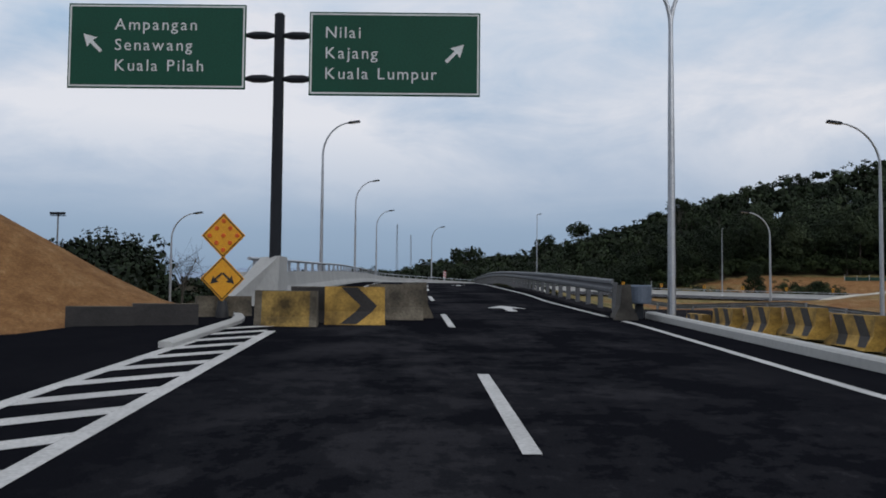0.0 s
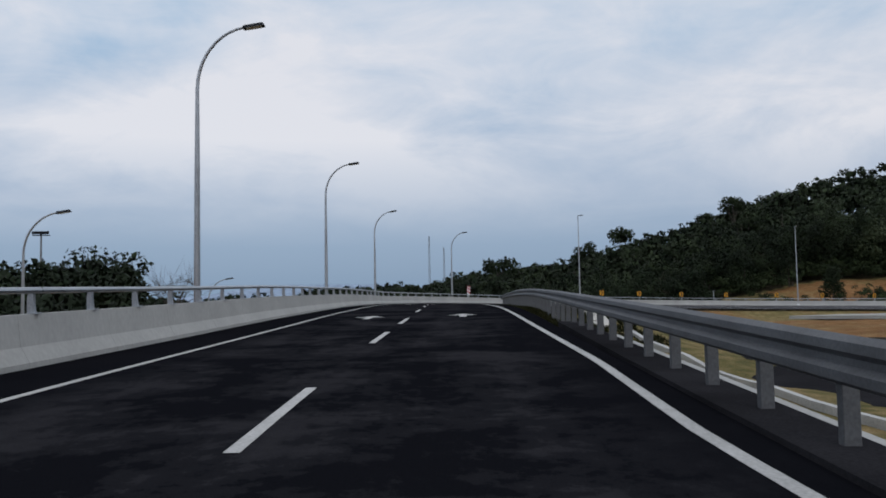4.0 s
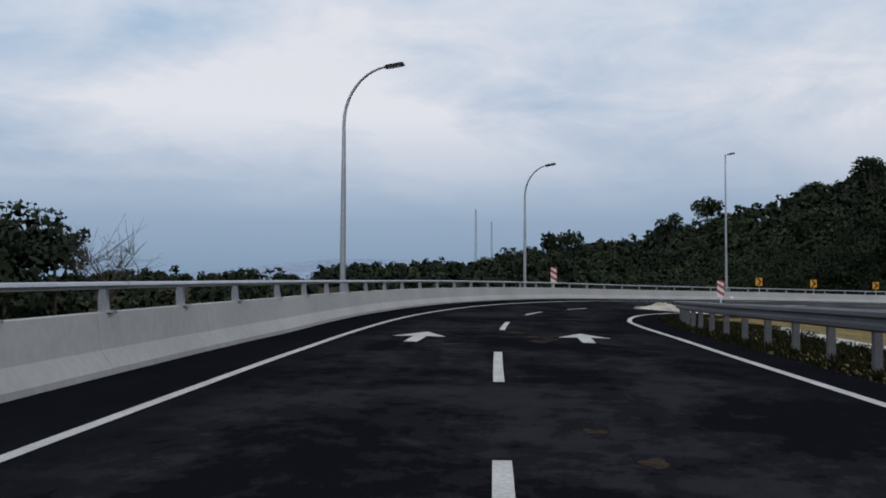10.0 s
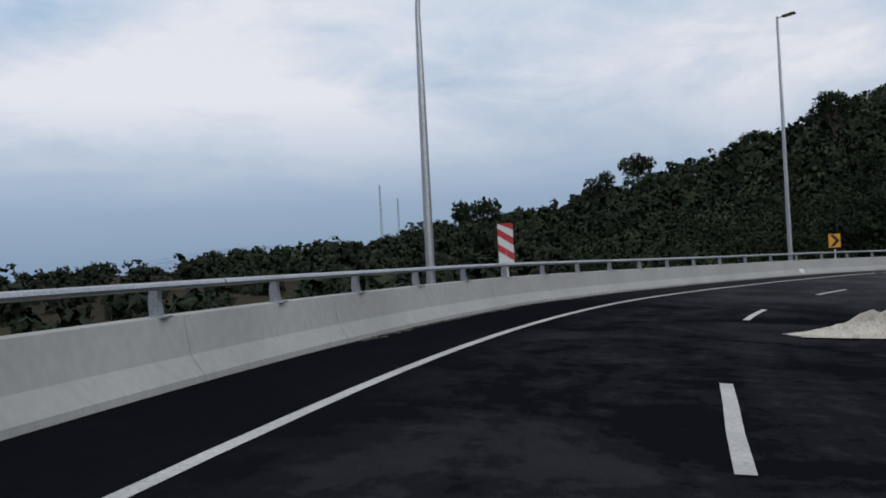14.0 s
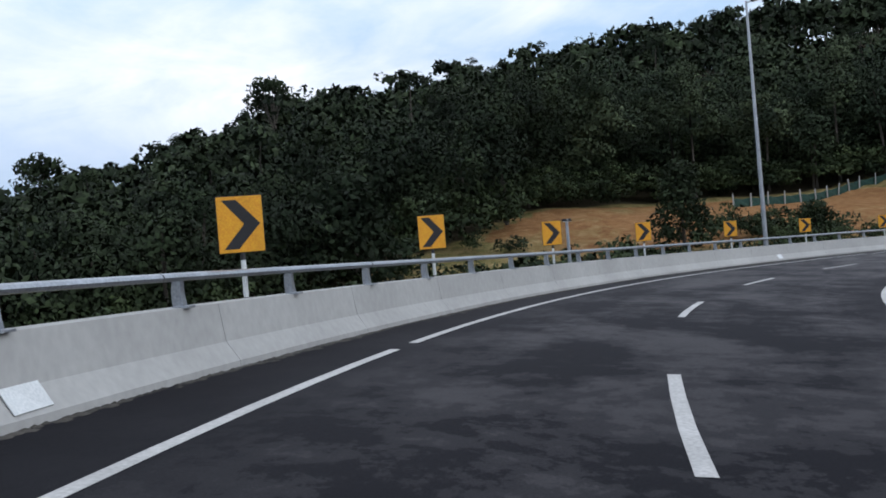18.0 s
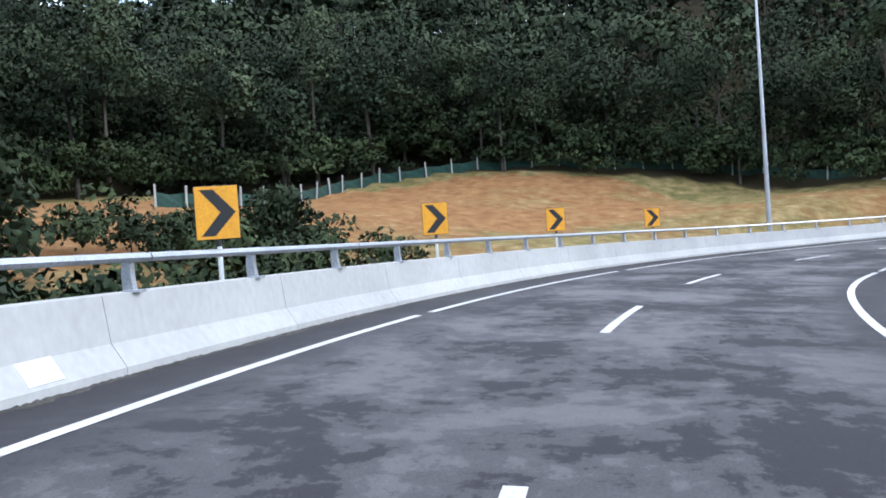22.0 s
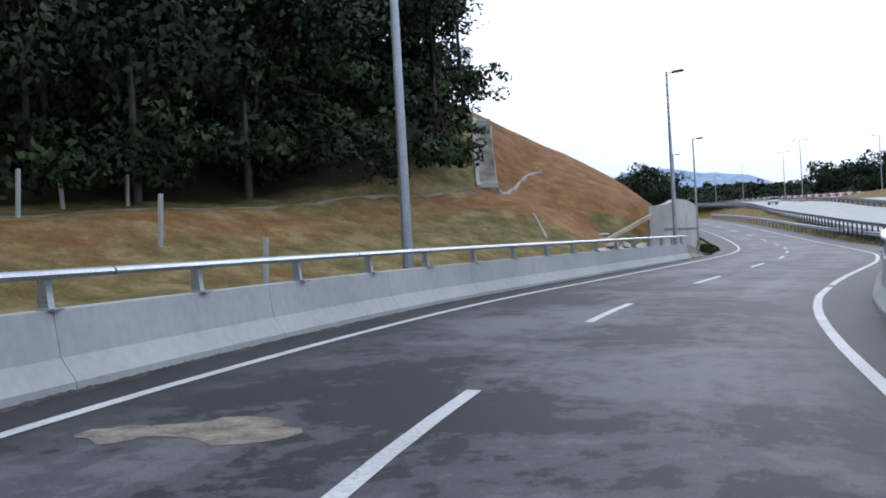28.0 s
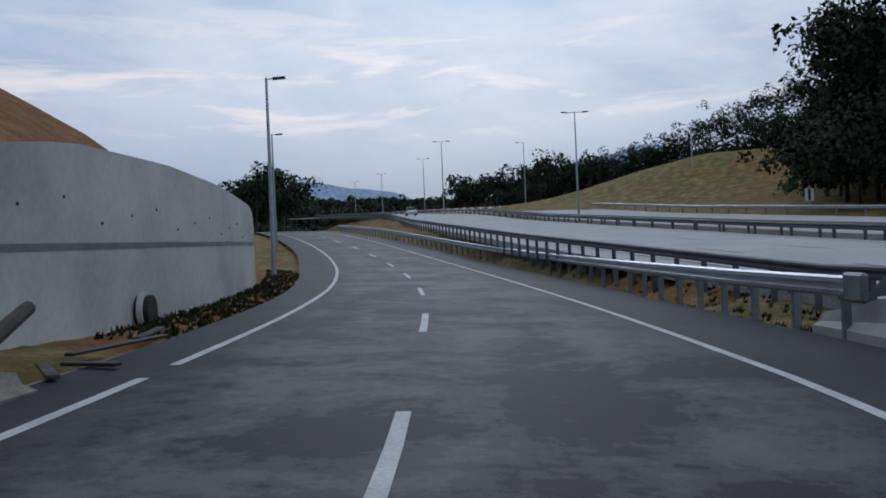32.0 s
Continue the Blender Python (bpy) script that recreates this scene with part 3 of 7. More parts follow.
def mud_stain(s, d, long, wide, mud):
    """A thin crust of dried mud with a ragged outline."""
    k, turn = 18, dirt_rng.uniform(0, 6)
    rim = [at(s, d, 0.006)]
    for i in range(k):
        a = 2 * math.pi * i / k
        r = 0.55 + 0.45 * abs(math.sin(1.7 * a + turn)) * dirt_rng.uniform(0.5, 1.1)
        rim.append(at(s + long * r * math.sin(a), d + wide * r * math.cos(a), 0.004))
    part("mud_stain", mesh("mud_stain", rim, [(0, 1 + i, 1 + (i + 1) % k) for i in range(k)], mud), road, "dried brown mud on the asphalt")


for spot in ((94.9, 0.9, 0.5, 0.3), (96.4, 0.75, 0.45, 0.22), (97.9, 0.35, 0.5, 0.25), (95.6, 1.15, 0.35, 0.2), (93.7, -1.0, 0.3, 0.25), (82.7, 1.1, 0.22, 0.16), (84.0, 0.8, 0.18, 0.14)):
    mud_stain(*spot, MUD)
for spot in ((266.4, -1.5, 0.55, 0.75), (266.1, -2.3, 0.35, 0.4), (264.0, -1.8, 0.4, 0.5)):
    mud_stain(*spot, PALE_MUD)


def road_arrow(s, d):
    """A straight-on arrow, 3.3 m long, tip forward."""
    shape = [(-0.14, -1.65), (0.14, -1.65), (0.16, 0.1), (0.62, -0.05), (0.0, 1.65), (-0.62, -0.05), (-0.16, 0.1)]
    pts = [at(s + y, d + x, 0.008) for x, y in shape]
    part("lane_arrow", mesh("lane_arrow", pts, [(0, 1, 2, 6), (2, 3, 4), (2, 4, 6), (4, 5, 6)], PAINT), road, "white straight-on arrow")


for s, d in ((26.8, 2.05), (25.6, -1.75), (59.7, -1.78), (60.3, 2.05), (95.7, -1.84), (96.4, 1.92)):
    road_arrow(s, d)

INNER_TALL = table([(240, 1.0), (270, 0.95), (300, 1.12), (400, 1.12)])
BARRIER_TALL = table([(28, 1.12), (40, 1.12), (70, 1.06), (90, 0.95), (100, 0.92), (130, 0.86), (150, 0.88), (187, 0.94), (222, 1.0), (234, 1.0), (256, 0.92), (400, 0.9)])
# ---- terrain: one sheet to the horizon ----
# height over the ramp's edge, by distance beyond it, at some stations: outer (left) and inner (right) side
LEFT_LAND = [
    (-84, [(0, -0.15), (14, -0.2), (22, -0.6), (60, -3), (200, -5)]),
    (8, [(0, -0.15), (9, -0.3), (18, -0.6), (60, -3.5), (200, -6)]),
    (30, [(0, -0.6), (5, -2.5), (40, -4), (120, -6), (300, -8)]),
    (130, [(0, -0.9), (8, -4), (60, -6), (150, -8), (400, -10)]),
    (165, [(0, -0.9), (8, -3.2), (40, -4), (100, -3), (200, 1), (400, 0)]),
    (190, [(0, -0.8), (8, -2.2), (22, -2.4), (45, -1), (90, 1.5), (170, 4), (300, 4)]),
    (206, [(0, -0.7), (8, -1.2), (18, 0.2), (30, 1.6), (50, 3.6), (100, 7.5), (150, 9), (190, 11), (300, 10)]),
    (222, [(0, -0.5), (8, -0.2), (18, 1.4), (28, 4.0), (42, 5.6), (60, 8.5), (110, 15), (220, 22)]),
    (245, [(0, -0.5), (6, -0.2), (22, 2.6), (34, 4.6), (46, 6.0), (52, 6.6), (80, 16), (130, 33), (220, 48)]),
    (268, [(0, -0.4), (3, -0.2), (9, 0.4), (13, 2.4), (20, 2.9), (28, 3.6), (50, 12), (100, 34), (200, 58)]),
    (290, [(0, -0.3), (3, 0.0), (13, 3.0), (18, 3.6), (26, 7.0), (55, 25), (110, 48), (200, 60)]),
    (304, [(0, -0.3), (2, 0.2), (8, 3.5), (11, 3.8), (20, 9.4), (40, 21), (80, 36), (160, 40)]),
    (312, [(0, -0.2), (2.6, 0.2), (5, 1.0), (9, 3.4), (13, 4.9), (16, 8.4), (24, 13.3), (40, 24), (80, 36), (160, 36)]),
    (319, [(0, -0.1), (3.7, 0.0), (4.3, 3.2), (8, 4.7), (13, 6.2), (16, 10.4), (26, 16.6), (40, 22), (80, 33), (160, 30)]),
    (330, [(0, -0.1), (3.7, 0.0), (4.3, 3.4), (8, 5.8), (13, 8.4), (16, 10.7), (20, 13.2), (26, 16.4), (40, 22), (80, 27), (160, 20)]),
    (340, [(0, -0.1), (3.7, 0.0), (4.3, 3.2), (8, 6.4), (13, 9.4), (19, 12.0), (30, 14.4), (60, 15), (160, 8)]),
    (346, [(0, -0.1), (3.7, 0.0), (4.3, 2.0), (8, 3.9), (20, 7.2), (40, 9.2), (80, 7), (160, 3)]),
    (354, [(0, -0.1), (3, 0.0), (8, 0.7), (20, 2.5), (40, 5), (80, 3), (160, 2)]),
    (368, [(0, -0.2), (6, -0.4), (30, -0.6), (100, -2), (200, -3)]),
    (500, [(0, -0.2), (6, -0.6), (30, -2), (100, -5), (200, -8)]),
]
RIGHT_LAND = [
    (-84, [(0, 0.0), (4, -0.1), (14, -0.8), (34, -1.2), (48, 0.8), (70, 3.0), (200, 4.5)]),
    (19, [(0, 0.0), (4, -0.1), (14, -0.8), (34, -1.2), (48, 0.8), (70, 3.0), (200, 4.5)]),
    (26, [(0, -0.2), (1.6, -0.7), (2.5, -1.2), (16, -1.5), (34, -1.6), (48, 0.8), (70, 3.0), (200, 4.5)]),
    (48, [(0, -0.2), (1.6, -0.6), (2.6, -1.2), (12, -2.0), (34, -1.8), (48, 0.6), (70, 2.6), (200, 4)]),
    (62, [(0, -0.1), (2.6, -0.18), (4.4, -0.45), (7, -1.5), (12, -2.2), (34, -2.0), (48, 0.2), (70, 2.0), (200, 4)]),
    (110, [(0, -0.1), (4.2, -0.22), (5, -0.35), (9, -1.6), (30, -2.2), (60, -1), (90, -1)]),
    (150, [(0, -0.3), (4, -1.0), (20, -2.5), (60, -3)]),
    (270, [(0, -0.3), (4, -1.2), (20, -2.5), (60, -3)]),
    (300, [(0, -0.4), (4, -0.3), (8, 0.3), (40, 1.0), (120, 1)]),
    (312, [(0, -0.15), (1.5, -0.3), (4, -0.3), (8, 0.2), (40, 1.0), (120, 1)]),
    (500, [(0, -0.2), (4, -0.3), (8, 0.0), (40, 0.2), (120, 0)]),
]


def land_table(rows):
    st = np.array([r[0] for r in rows], float)
    grid = np.array([0, 1, 2, 2.5, 3, 3.7, 4.3, 6, 8, 10, 13, 16, 20, 24, 28, 34, 40, 46, 52, 60, 70, 80, 100, 120, 150, 200, 300, 400], float)
    vals = np.array([np.interp(grid, [p[0] for p in r[1]], [p[1] for p in r[1]]) for r in rows])
    fine_s = np.arange(-84, 501, 2.0)
    dense = np.array([np.interp(fine_s, st, vals[:, j]) for j in range(len(grid))]).T
    return fine_s, grid, dense


LT, RT = land_table(LEFT_LAND), land_table(RIGHT_LAND)
LSH = np.array([LEFT_SHOULDER(s) for s in RS])
RSH = np.array([RIGHT_SHOULDER(s) for s in RS])


def lookup(tab, s, d):
    fs, g, v = tab
    i = np.clip((s + 84) / 2.0, 0, len(fs) - 1.001)
    i0 = i.astype(int)
    fi = i - i0
    j0 = np.clip(np.searchsorted(g, d, side="right") - 1, 0, len(g) - 2)
    fj = np.clip((d - g[j0]) / (g[j0 + 1] - g[j0]), 0, 1)
    return ((v[i0, j0] * (1 - fj) + v[i0, j0 + 1] * fj) * (1 - fi) + (v[i0 + 1, j0] * (1 - fj) + v[i0 + 1, j0 + 1] * fj) * fi)


MOUNDS = [(-27, 40, 8.2, 12, 8), (-46, 42, 7.5, 13, 12), (52, 70, 2.2, 26, 9), (40, 52, 1.6, 18, 7), (78, 96, 2.6, 24, 10)]


def highway_fr(x, y):
    x, y = np.asarray(x, float) - 131.0, np.asarray(y, float) - 125.4
    return 0.533 * x - 0.846 * y, -0.846 * x - 0.533 * y


def highway_at(f, r, h=0.0):
    return Vector((131.0 + 0.533 * f - 0.846 * r, 125.4 - 0.846 * f - 0.533 * r, float(highway_z(f)) + h))


def highway_z(f):
    return np.interp(f, [-150, -30, 20, 50, 75, 105, 140, 180, 240, 320, 500, 1500], [0.0, 0.3, 1.0, 2.5, 3.9, 5.6, 8.0, 10.0, 12.8, 16.4, 24.0, 30.0])


def land(x, y):
    """Ground height, and station, offset and distance beyond the ramp's edge, for arrays of x and y."""
    x, y = np.asarray(x, float), np.asarray(y, float)
    best = np.full(x.shape, 1e18)
    idx = np.zeros(x.shape, int)
    for k in range(0, len(RS), 2):
        q = (x - RX[k]) ** 2 + (y - RY[k]) ** 2
        near = q < best
        best = np.where(near, q, best)
        idx = np.where(near, k, idx)
    d = (x - RX[idx]) * TY[idx] - (y - RY[idx]) * TX[idx]
    left = d < 0
    beyond = np.where(left, LSH[idx] - d, d - RSH[idx])
    s = RS[idx]
    edge = RZ[idx] - RB[idx] * np.where(left, LSH[idx], RSH[idx])
    rise = np.where(left, lookup(LT, s, np.maximum(beyond, 0)), lookup(RT, s, np.maximum(beyond, 0)))
    z = edge + rise
    for mx, my, mh, a, b in MOUNDS:
        z = z + mh * np.exp(-((x - mx) / a) ** 2 - ((y - my) / b) ** 2) * (beyond > 4)
    under = np.minimum(np.interp(-beyond, [-0.5, 0.4], [0.0, 0.5]), 0.5)
    z = np.where(beyond < 0, RZ[idx] - RB[idx] * d - 0.35, z - np.where(beyond < 0.5, under * 0.2, 0))
    # the highway's embankment beside the end of the ramp: f ahead and r to the right of its datum
    f, r = highway_fr(x, y)
    level = highway_z(f)
    edge_r = 12.4 - 0.146 * f
    w = np.clip((r - (edge_r - 3.6)) / 3.0, 0, 1) * np.clip((f + 70) / 30, 0, 1) * (beyond > 0.3) * (f < 900) * np.clip((x - 88) / 20, 0, 1)
    verge = (~left) & (s > 312) & (s < 436) & (d < np.interp(s, [312, 322, 348, 365, 420], [8.6, 8.2, 8.4, 8.0, 7.4]))
    w = np.where(verge, 0.0, w)
    far_side = r - (47.0 - 0.14 * f)
    bank = level - 0.3 + np.clip(far_side, 0, 60) * 0.03
    z = z * (1 - w) + bank * w
    z = z + 8.2 * np.exp(-((x - 169) / 31) ** 2 - ((y + 30) / 16) ** 2) + 4.0 * np.exp(-((x - 128) / 30) ** 2 - ((y + 12) / 24) ** 2)
    far = np.clip((beyond - 260) / 300, 0, 1) * (1 - w)
    return z * (1 - far) + (-9.0) * far, s, d, beyond


def axis(lo, hi, fine_lo, fine_hi, step, coarse):
    left = [fine_lo]
    w = step
    while left[-1] > lo:
        w *= coarse
        left.append(left[-1] - w)
    right = [fine_hi]
    w = step
    while right[-1] < hi:
        w *= coarse
        right.append(right[-1] + w)
    return np.array(left[:0:-1] + list(np.arange(fine_lo, fine_hi, step)) + right)


# where the wood begins beyond the ramp's outer edge, by station
WOOD_EDGE = table([(140, 70), (170, 46), (186, 27), (200, 26), (212, 30), (222, 40), (236, 48), (252, 49), (262, 36), (270, 24), (280, 18.5), (290, 15.5), (298, 13), (306, 12.5), (314, 14), (322, 16), (331, 19), (338, 26), (346, 60), (360, 90)])

gx, gy = axis(-4200, 4200, -60, 230, 1.5, 1.12), axis(-4200, 4200, -30, 260, 1.5, 1.12)
mx, my = np.meshgrid(gx, gy)
mz, ms, md, mb = land(mx, my)
rough = np.array([noise.noise((a * 0.11, b * 0.11, 0.3)) * 0.35 + noise.noise((a * 0.5, b * 0.5, 1.7)) * 0.10 for a, b in zip(mx.ravel(), my.ravel())]).reshape(mx.shape)
mz = mz + rough * np.clip(mb / 6, 0, 1)
nx = len(gx)
rows_n = len(gy)
gverts = np.column_stack([mx.ravel(), my.ravel(), mz.ravel()])
gfaces = [(j * nx + i, j * nx + i + 1, (j + 1) * nx + i + 1, (j + 1) * nx + i) for j in range(rows_n - 1) for i in range(nx - 1)]
ground_mesh = mesh("ground", gverts, gfaces, SOIL, smooth=True)
sv, bv, dv = ms.ravel(), mb.ravel(), md.ravel()
cover_values = np.full(sv.shape, 0.15)
cover_values = np.where((dv < 0) & (sv > 140) & (sv < 214), 0.62, cover_values)
cover_values = np.where((dv < 0) & (sv >= 212) & (sv < 262), np.where((bv > 8) & (bv < 16), 0.14, np.where(bv < 44, -0.08, 0.5)), cover_values)
cover_values = np.where((dv < 0) & (sv >= 262) & (sv < 304), np.where(bv < 22, np.where((sv > 282) & (bv < 9), 0.3, 0.11), 0.5), cover_values)
cover_values = np.where((dv < 0) & (sv >= 303) & (sv < 352), np.where(21 * (my.ravel() - 130) + 16 * (mx.ravel() - 146) > 0, 0.2, np.where((bv < 7) & (sv < 318) & (sv > 310), 0.15, -0.5)), cover_values)
hf, hr = highway_fr(mx.ravel(), my.ravel())
cover_values = np.where((hr > 12 - 0.146 * hf) & (hf > -60), 0.16, cover_values)
cover_values = np.where((dv < 0) & (sv < 140), np.where((sv < 62) & (bv < 60), -0.3, 0.3), cover_values)
cover_values = np.where((dv > 0) & (sv < 140), np.where(bv < 12, 0.85, -0.02), cover_values)
cover_values = np.where(bv > 250, 0.6, cover_values)
under_trees = bv - np.array([WOOD_EDGE(v) for v in sv])
cover_values = np.where((dv < 0) & (sv > 181) & (sv < 346) & (under_trees > 0) & ~((sv > 296) & (21 * (my.ravel() - 130) + 16 * (mx.ravel() - 146) < 40)), np.clip(0.5 + under_trees * 0.6, 0, 2.0), cover_values)
cover_values = np.where((dv < 0) & (sv > 120) & (sv < 181) & (bv > 40), 1.6, cover_values)
att = ground_mesh.attributes.new("grass", "FLOAT", "POINT")
att.data.foreach_set("value", [float(v) for v in cover_values])
ground = thing("ground", "ochre soil cuttings and embankments with patches of dry and green grass", "ground", kind="structure", data=ground_mesh)


def ground_z(x, y):
    """The height of the ground sheet itself at a place."""
    i = min(max(int(np.searchsorted(gx, x)) - 1, 0), len(gx) - 2)
    j = min(max(int(np.searchsorted(gy, y)) - 1, 0), len(gy) - 2)
    u, v = (x - gx[i]) / (gx[i + 1] - gx[i]), (y - gy[j]) / (gy[j + 1] - gy[j])
    a, b = mz[j, i] * (1 - u) + mz[j, i + 1] * u, mz[j + 1, i] * (1 - u) + mz[j + 1, i + 1] * u
    return float(a * (1 - v) + b * v)


# ---- outer parapet: concrete barrier in lengths, steel rail on curved posts ----
parapet = thing("parapet", "pale concrete safety barrier with galvanised steel top rail along the outer edge", "barrier", kind="structure")
NEW_JERSEY = [(0.0, 0.0), (0.0, 0.09), (-0.17, 0.34), (-0.24, 0.86), (-0.46, 0.86), (-0.60, 0.30), (-0.62, -0.6), (0.0, -0.6)]
edges = [27.6]
while edges[-1] < 305:
    edges.append(min(306.0, edges[-1] + 4.0))
for a, b in zip(edges[:-1], edges[1:]):
    part("barrier_length", sweep("barrier_length", a + 0.005, b - 0.005, 1.0, NEW_JERSEY, CONCRETE, shift=LEFT_BARRIER, tall=BARRIER_TALL), parapet)
# tapered end
n_end, tv, tf = 5, [], []
for i in range(n_end):
    s, k = 306.0 + 5.4 * i / (n_end - 1), 0.89 - 0.64 * (i / (n_end - 1)) ** 1.3
    tv += [at(s, LEFT_BARRIER(s) + d, h * k if h > 0 else h) for d, h in NEW_JERSEY]
for i in range(n_end - 1):
    for j in range(8):
        a, b = i * 8 + j, i * 8 + (j + 1) % 8
        tf.append((a, b, b + 8, a + 8))
tf += [tuple(range(7, -1, -1)), tuple(range((n_end - 1) * 8, n_end * 8))]
part("barrier_end", mesh("barrier_end", tv, tf, OLD_CONCRETE), parapet, "worn tapered concrete end")


def rail_ring(r, k=8, squash=0.8):
    return [(r * math.cos(2 * math.pi * i / k), squash * r * math.sin(2 * math.pi * i / k)) for i in range(k)]


for a in np.arange(28.5, 305, 6.0):
    b = min(a + 5.97, 306.2)
    part("top_rail", sweep("top_rail", a, b, 1.5, [(d - 0.27, 1.255 + h) for d, h in rail_ring(0.068)], GALV, shift=LEFT_BARRIER, tall=BARRIER_TALL), parapet, "galvanised tubular rail")
# a curved post: a plate bent outwards
post_v, post_f = [], []
for i in range(7):
    u = i / 6
    x0 = -0.06 - 0.10 * math.sin(u * math.pi / 2) + 0.10 * u
    for dx, dy in ((-0.07 + 0.02 * u, -0.045), (0.07 - 0.02 * u, -0.045), (0.07 - 0.02 * u, 0.045), (-0.07 + 0.02 * u, 0.045)):
        post_v.append((x0 + dx, dy, 0.40 * u))
for i in range(6):
    for j in range(4):
        a, b = i * 4 + j, i * 4 + (j + 1) % 4
        post_f.append((a, b, b + 4, a + 4))
post_f += [(3, 2, 1, 0), (24, 25, 26, 27)]
RAIL_POST = mesh("rail_post", post_v, post_f, GALV)
FOOT_PLATE = box("foot_plate", (0.22, 0.16, 0.03), GALV, (-0.02, 0, 0.015), 0.004)
for s in np.interp(np.arange(104), [0, 16, 43, 70, 88, 93, 103], [29.8, 71.7, 144.9, 219.2, 267.6, 280.0, 305.0]):
    post = part("rail_post", RAIL_POST, parapet, m=stand(s, LEFT_BARRIER(s) - 0.25, 0.855 * BARRIER_TALL(s)) @ Matrix.Scale(BARRIER_TALL(s), 4, (0, 0, 1)))
    part("foot_plate", FOOT_PLATE, post)
# windscreen reflections drawn as white patches on the parapet's lower face
for s in (164.2, 206.45):
    p = stand(s, LEFT_BARRIER(s) - 0.09, 0.23)
    part("reflection_patch", box("reflection_patch", (0.01, 0.5, 0.26), SIGN_WHITE, (0.0, 0, 0), 0.002), parapet, "white patch standing in for a windscreen reflection",
         m=p @ pose(0, 0, 0, 0, -34, 0))
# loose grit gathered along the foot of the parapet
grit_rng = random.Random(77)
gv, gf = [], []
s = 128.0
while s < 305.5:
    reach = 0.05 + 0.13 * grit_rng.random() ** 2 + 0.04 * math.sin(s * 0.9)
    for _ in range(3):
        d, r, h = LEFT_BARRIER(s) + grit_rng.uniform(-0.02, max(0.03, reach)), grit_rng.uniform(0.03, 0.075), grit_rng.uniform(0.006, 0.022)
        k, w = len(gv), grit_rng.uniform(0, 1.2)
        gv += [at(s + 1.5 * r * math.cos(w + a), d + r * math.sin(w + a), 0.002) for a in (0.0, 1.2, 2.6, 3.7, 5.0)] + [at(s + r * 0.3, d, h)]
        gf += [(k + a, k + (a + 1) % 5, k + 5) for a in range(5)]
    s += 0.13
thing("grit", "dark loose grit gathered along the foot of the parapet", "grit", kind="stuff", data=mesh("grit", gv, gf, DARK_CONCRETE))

# ---- inner concrete barrier after the bend ----
inner = thing("inner_barrier", "pale concrete safety barrier with steel top rail on the inner edge of the bend", "barrier", kind="structure")
MIRROR = [(-d, h) for d, h in NEW_JERSEY][::-1]
e = 226.0
while e < 314:
    part("barrier_length", sweep("barrier_length", e + 0.005, min(314.0, e + 4) - 0.005, 1.0, MIRROR, CONCRETE, shift=RIGHT_BARRIER, tall=INNER_TALL), inner)
    e += 4
part("barrier_end", sweep("barrier_end", 314.0, 319.0, 0.5, MIRROR, CONCRETE, shift=RIGHT_BARRIER, tall=table([(314, 1.12), (315.2, 1.05), (319, 0.32)])), inner, "sloping concrete end")
pa, pb, pc, pd = (at(q, RIGHT_BARRIER(q) + 0.27, h) for q, h in ((314.4, 1.46), (314.4, 1.0), (317.4, 0.62), (316.2, 1.2)))
part("end_plate", mesh("end_plate", [v + Vector((o, o, 0)) for o in (0.0, 0.02) for v in (pa, pb, pc, pd)], [(0, 1, 2, 3), (7, 6, 5, 4), (0, 4, 5, 1), (1, 5, 6, 2), (2, 6, 7, 3), (3, 7, 4, 0)], DULL_GALV), inner, "sloping grey steel end plate")
for a in np.arange(227, 314, 6.0):
    part("top_rail", sweep("top_rail", a, min(a + 5.97, 314.6), 1.5, [(d + 0.27, 1.27 + h) for d, h in rail_ring(0.072)], GALV, shift=RIGHT_BARRIER, tall=INNER_TALL), inner)
for s in np.arange(227.5, 314.4, 2.15):
    post = part("rail_post", RAIL_POST, inner, m=stand(s, RIGHT_BARRIER(s) + 0.25, 0.855 * INNER_TALL(s), 180) @ Matrix.Scale(INNER_TALL(s), 4, (0, 0, 1)))
    part("foot_plate", FOOT_PLATE, post)

# ---- W-beam guard rails ----
WBEAM = [(0.0, -0.155), (-0.075, -0.12), (-0.08, -0.06), (-0.012, -0.02), (-0.012, 0.02), (-0.08, 0.06), (-0.075, 0.12), (0.0, 0.155)]
WBEAM = WBEAM + [(d + 0.008, h) for d, h in WBEAM[::-1]]
GUARD_POST = box("guard_post", (0.15, 0.11, 1.5), DULL_GALV, (0.12, 0, -0.05), 0.008)
DARK_POST = box("guard_post", (0.15, 0.11, 1.5), BEAM_STEEL, (0.12, 0, -0.05), 0.008)
SPACER = box("spacer", (0.10, 0.09, 0.30), DULL_GALV, (0.03, 0, 0.60), 0.006)


def guard_rail(label, s0, s1, place, spacing=2.0, length=4.0, height=0.60, tall=None, steel=None):
    g = thing("guard_rail", label, "guard rail", kind="structure")
    for a in np.arange(s0, s1 - 0.1, length):
        part("beam", sweep("beam", a, min(s1, a + length) + 0.02, 1.0, [(d, h + height) for d, h in WBEAM], steel or GALV, shift=place, tall=tall), g, "galvanised corrugated beam")
    for s in np.arange(s0 + 0.6, s1, spacing):
        post = part("guard_post", DARK_POST if steel else GUARD_POST, g, m=stand(s, place(s) + 0.04, height * (tall(s) - 1) if tall else 0.0))
        part("spacer", SPACER, post)
    return g


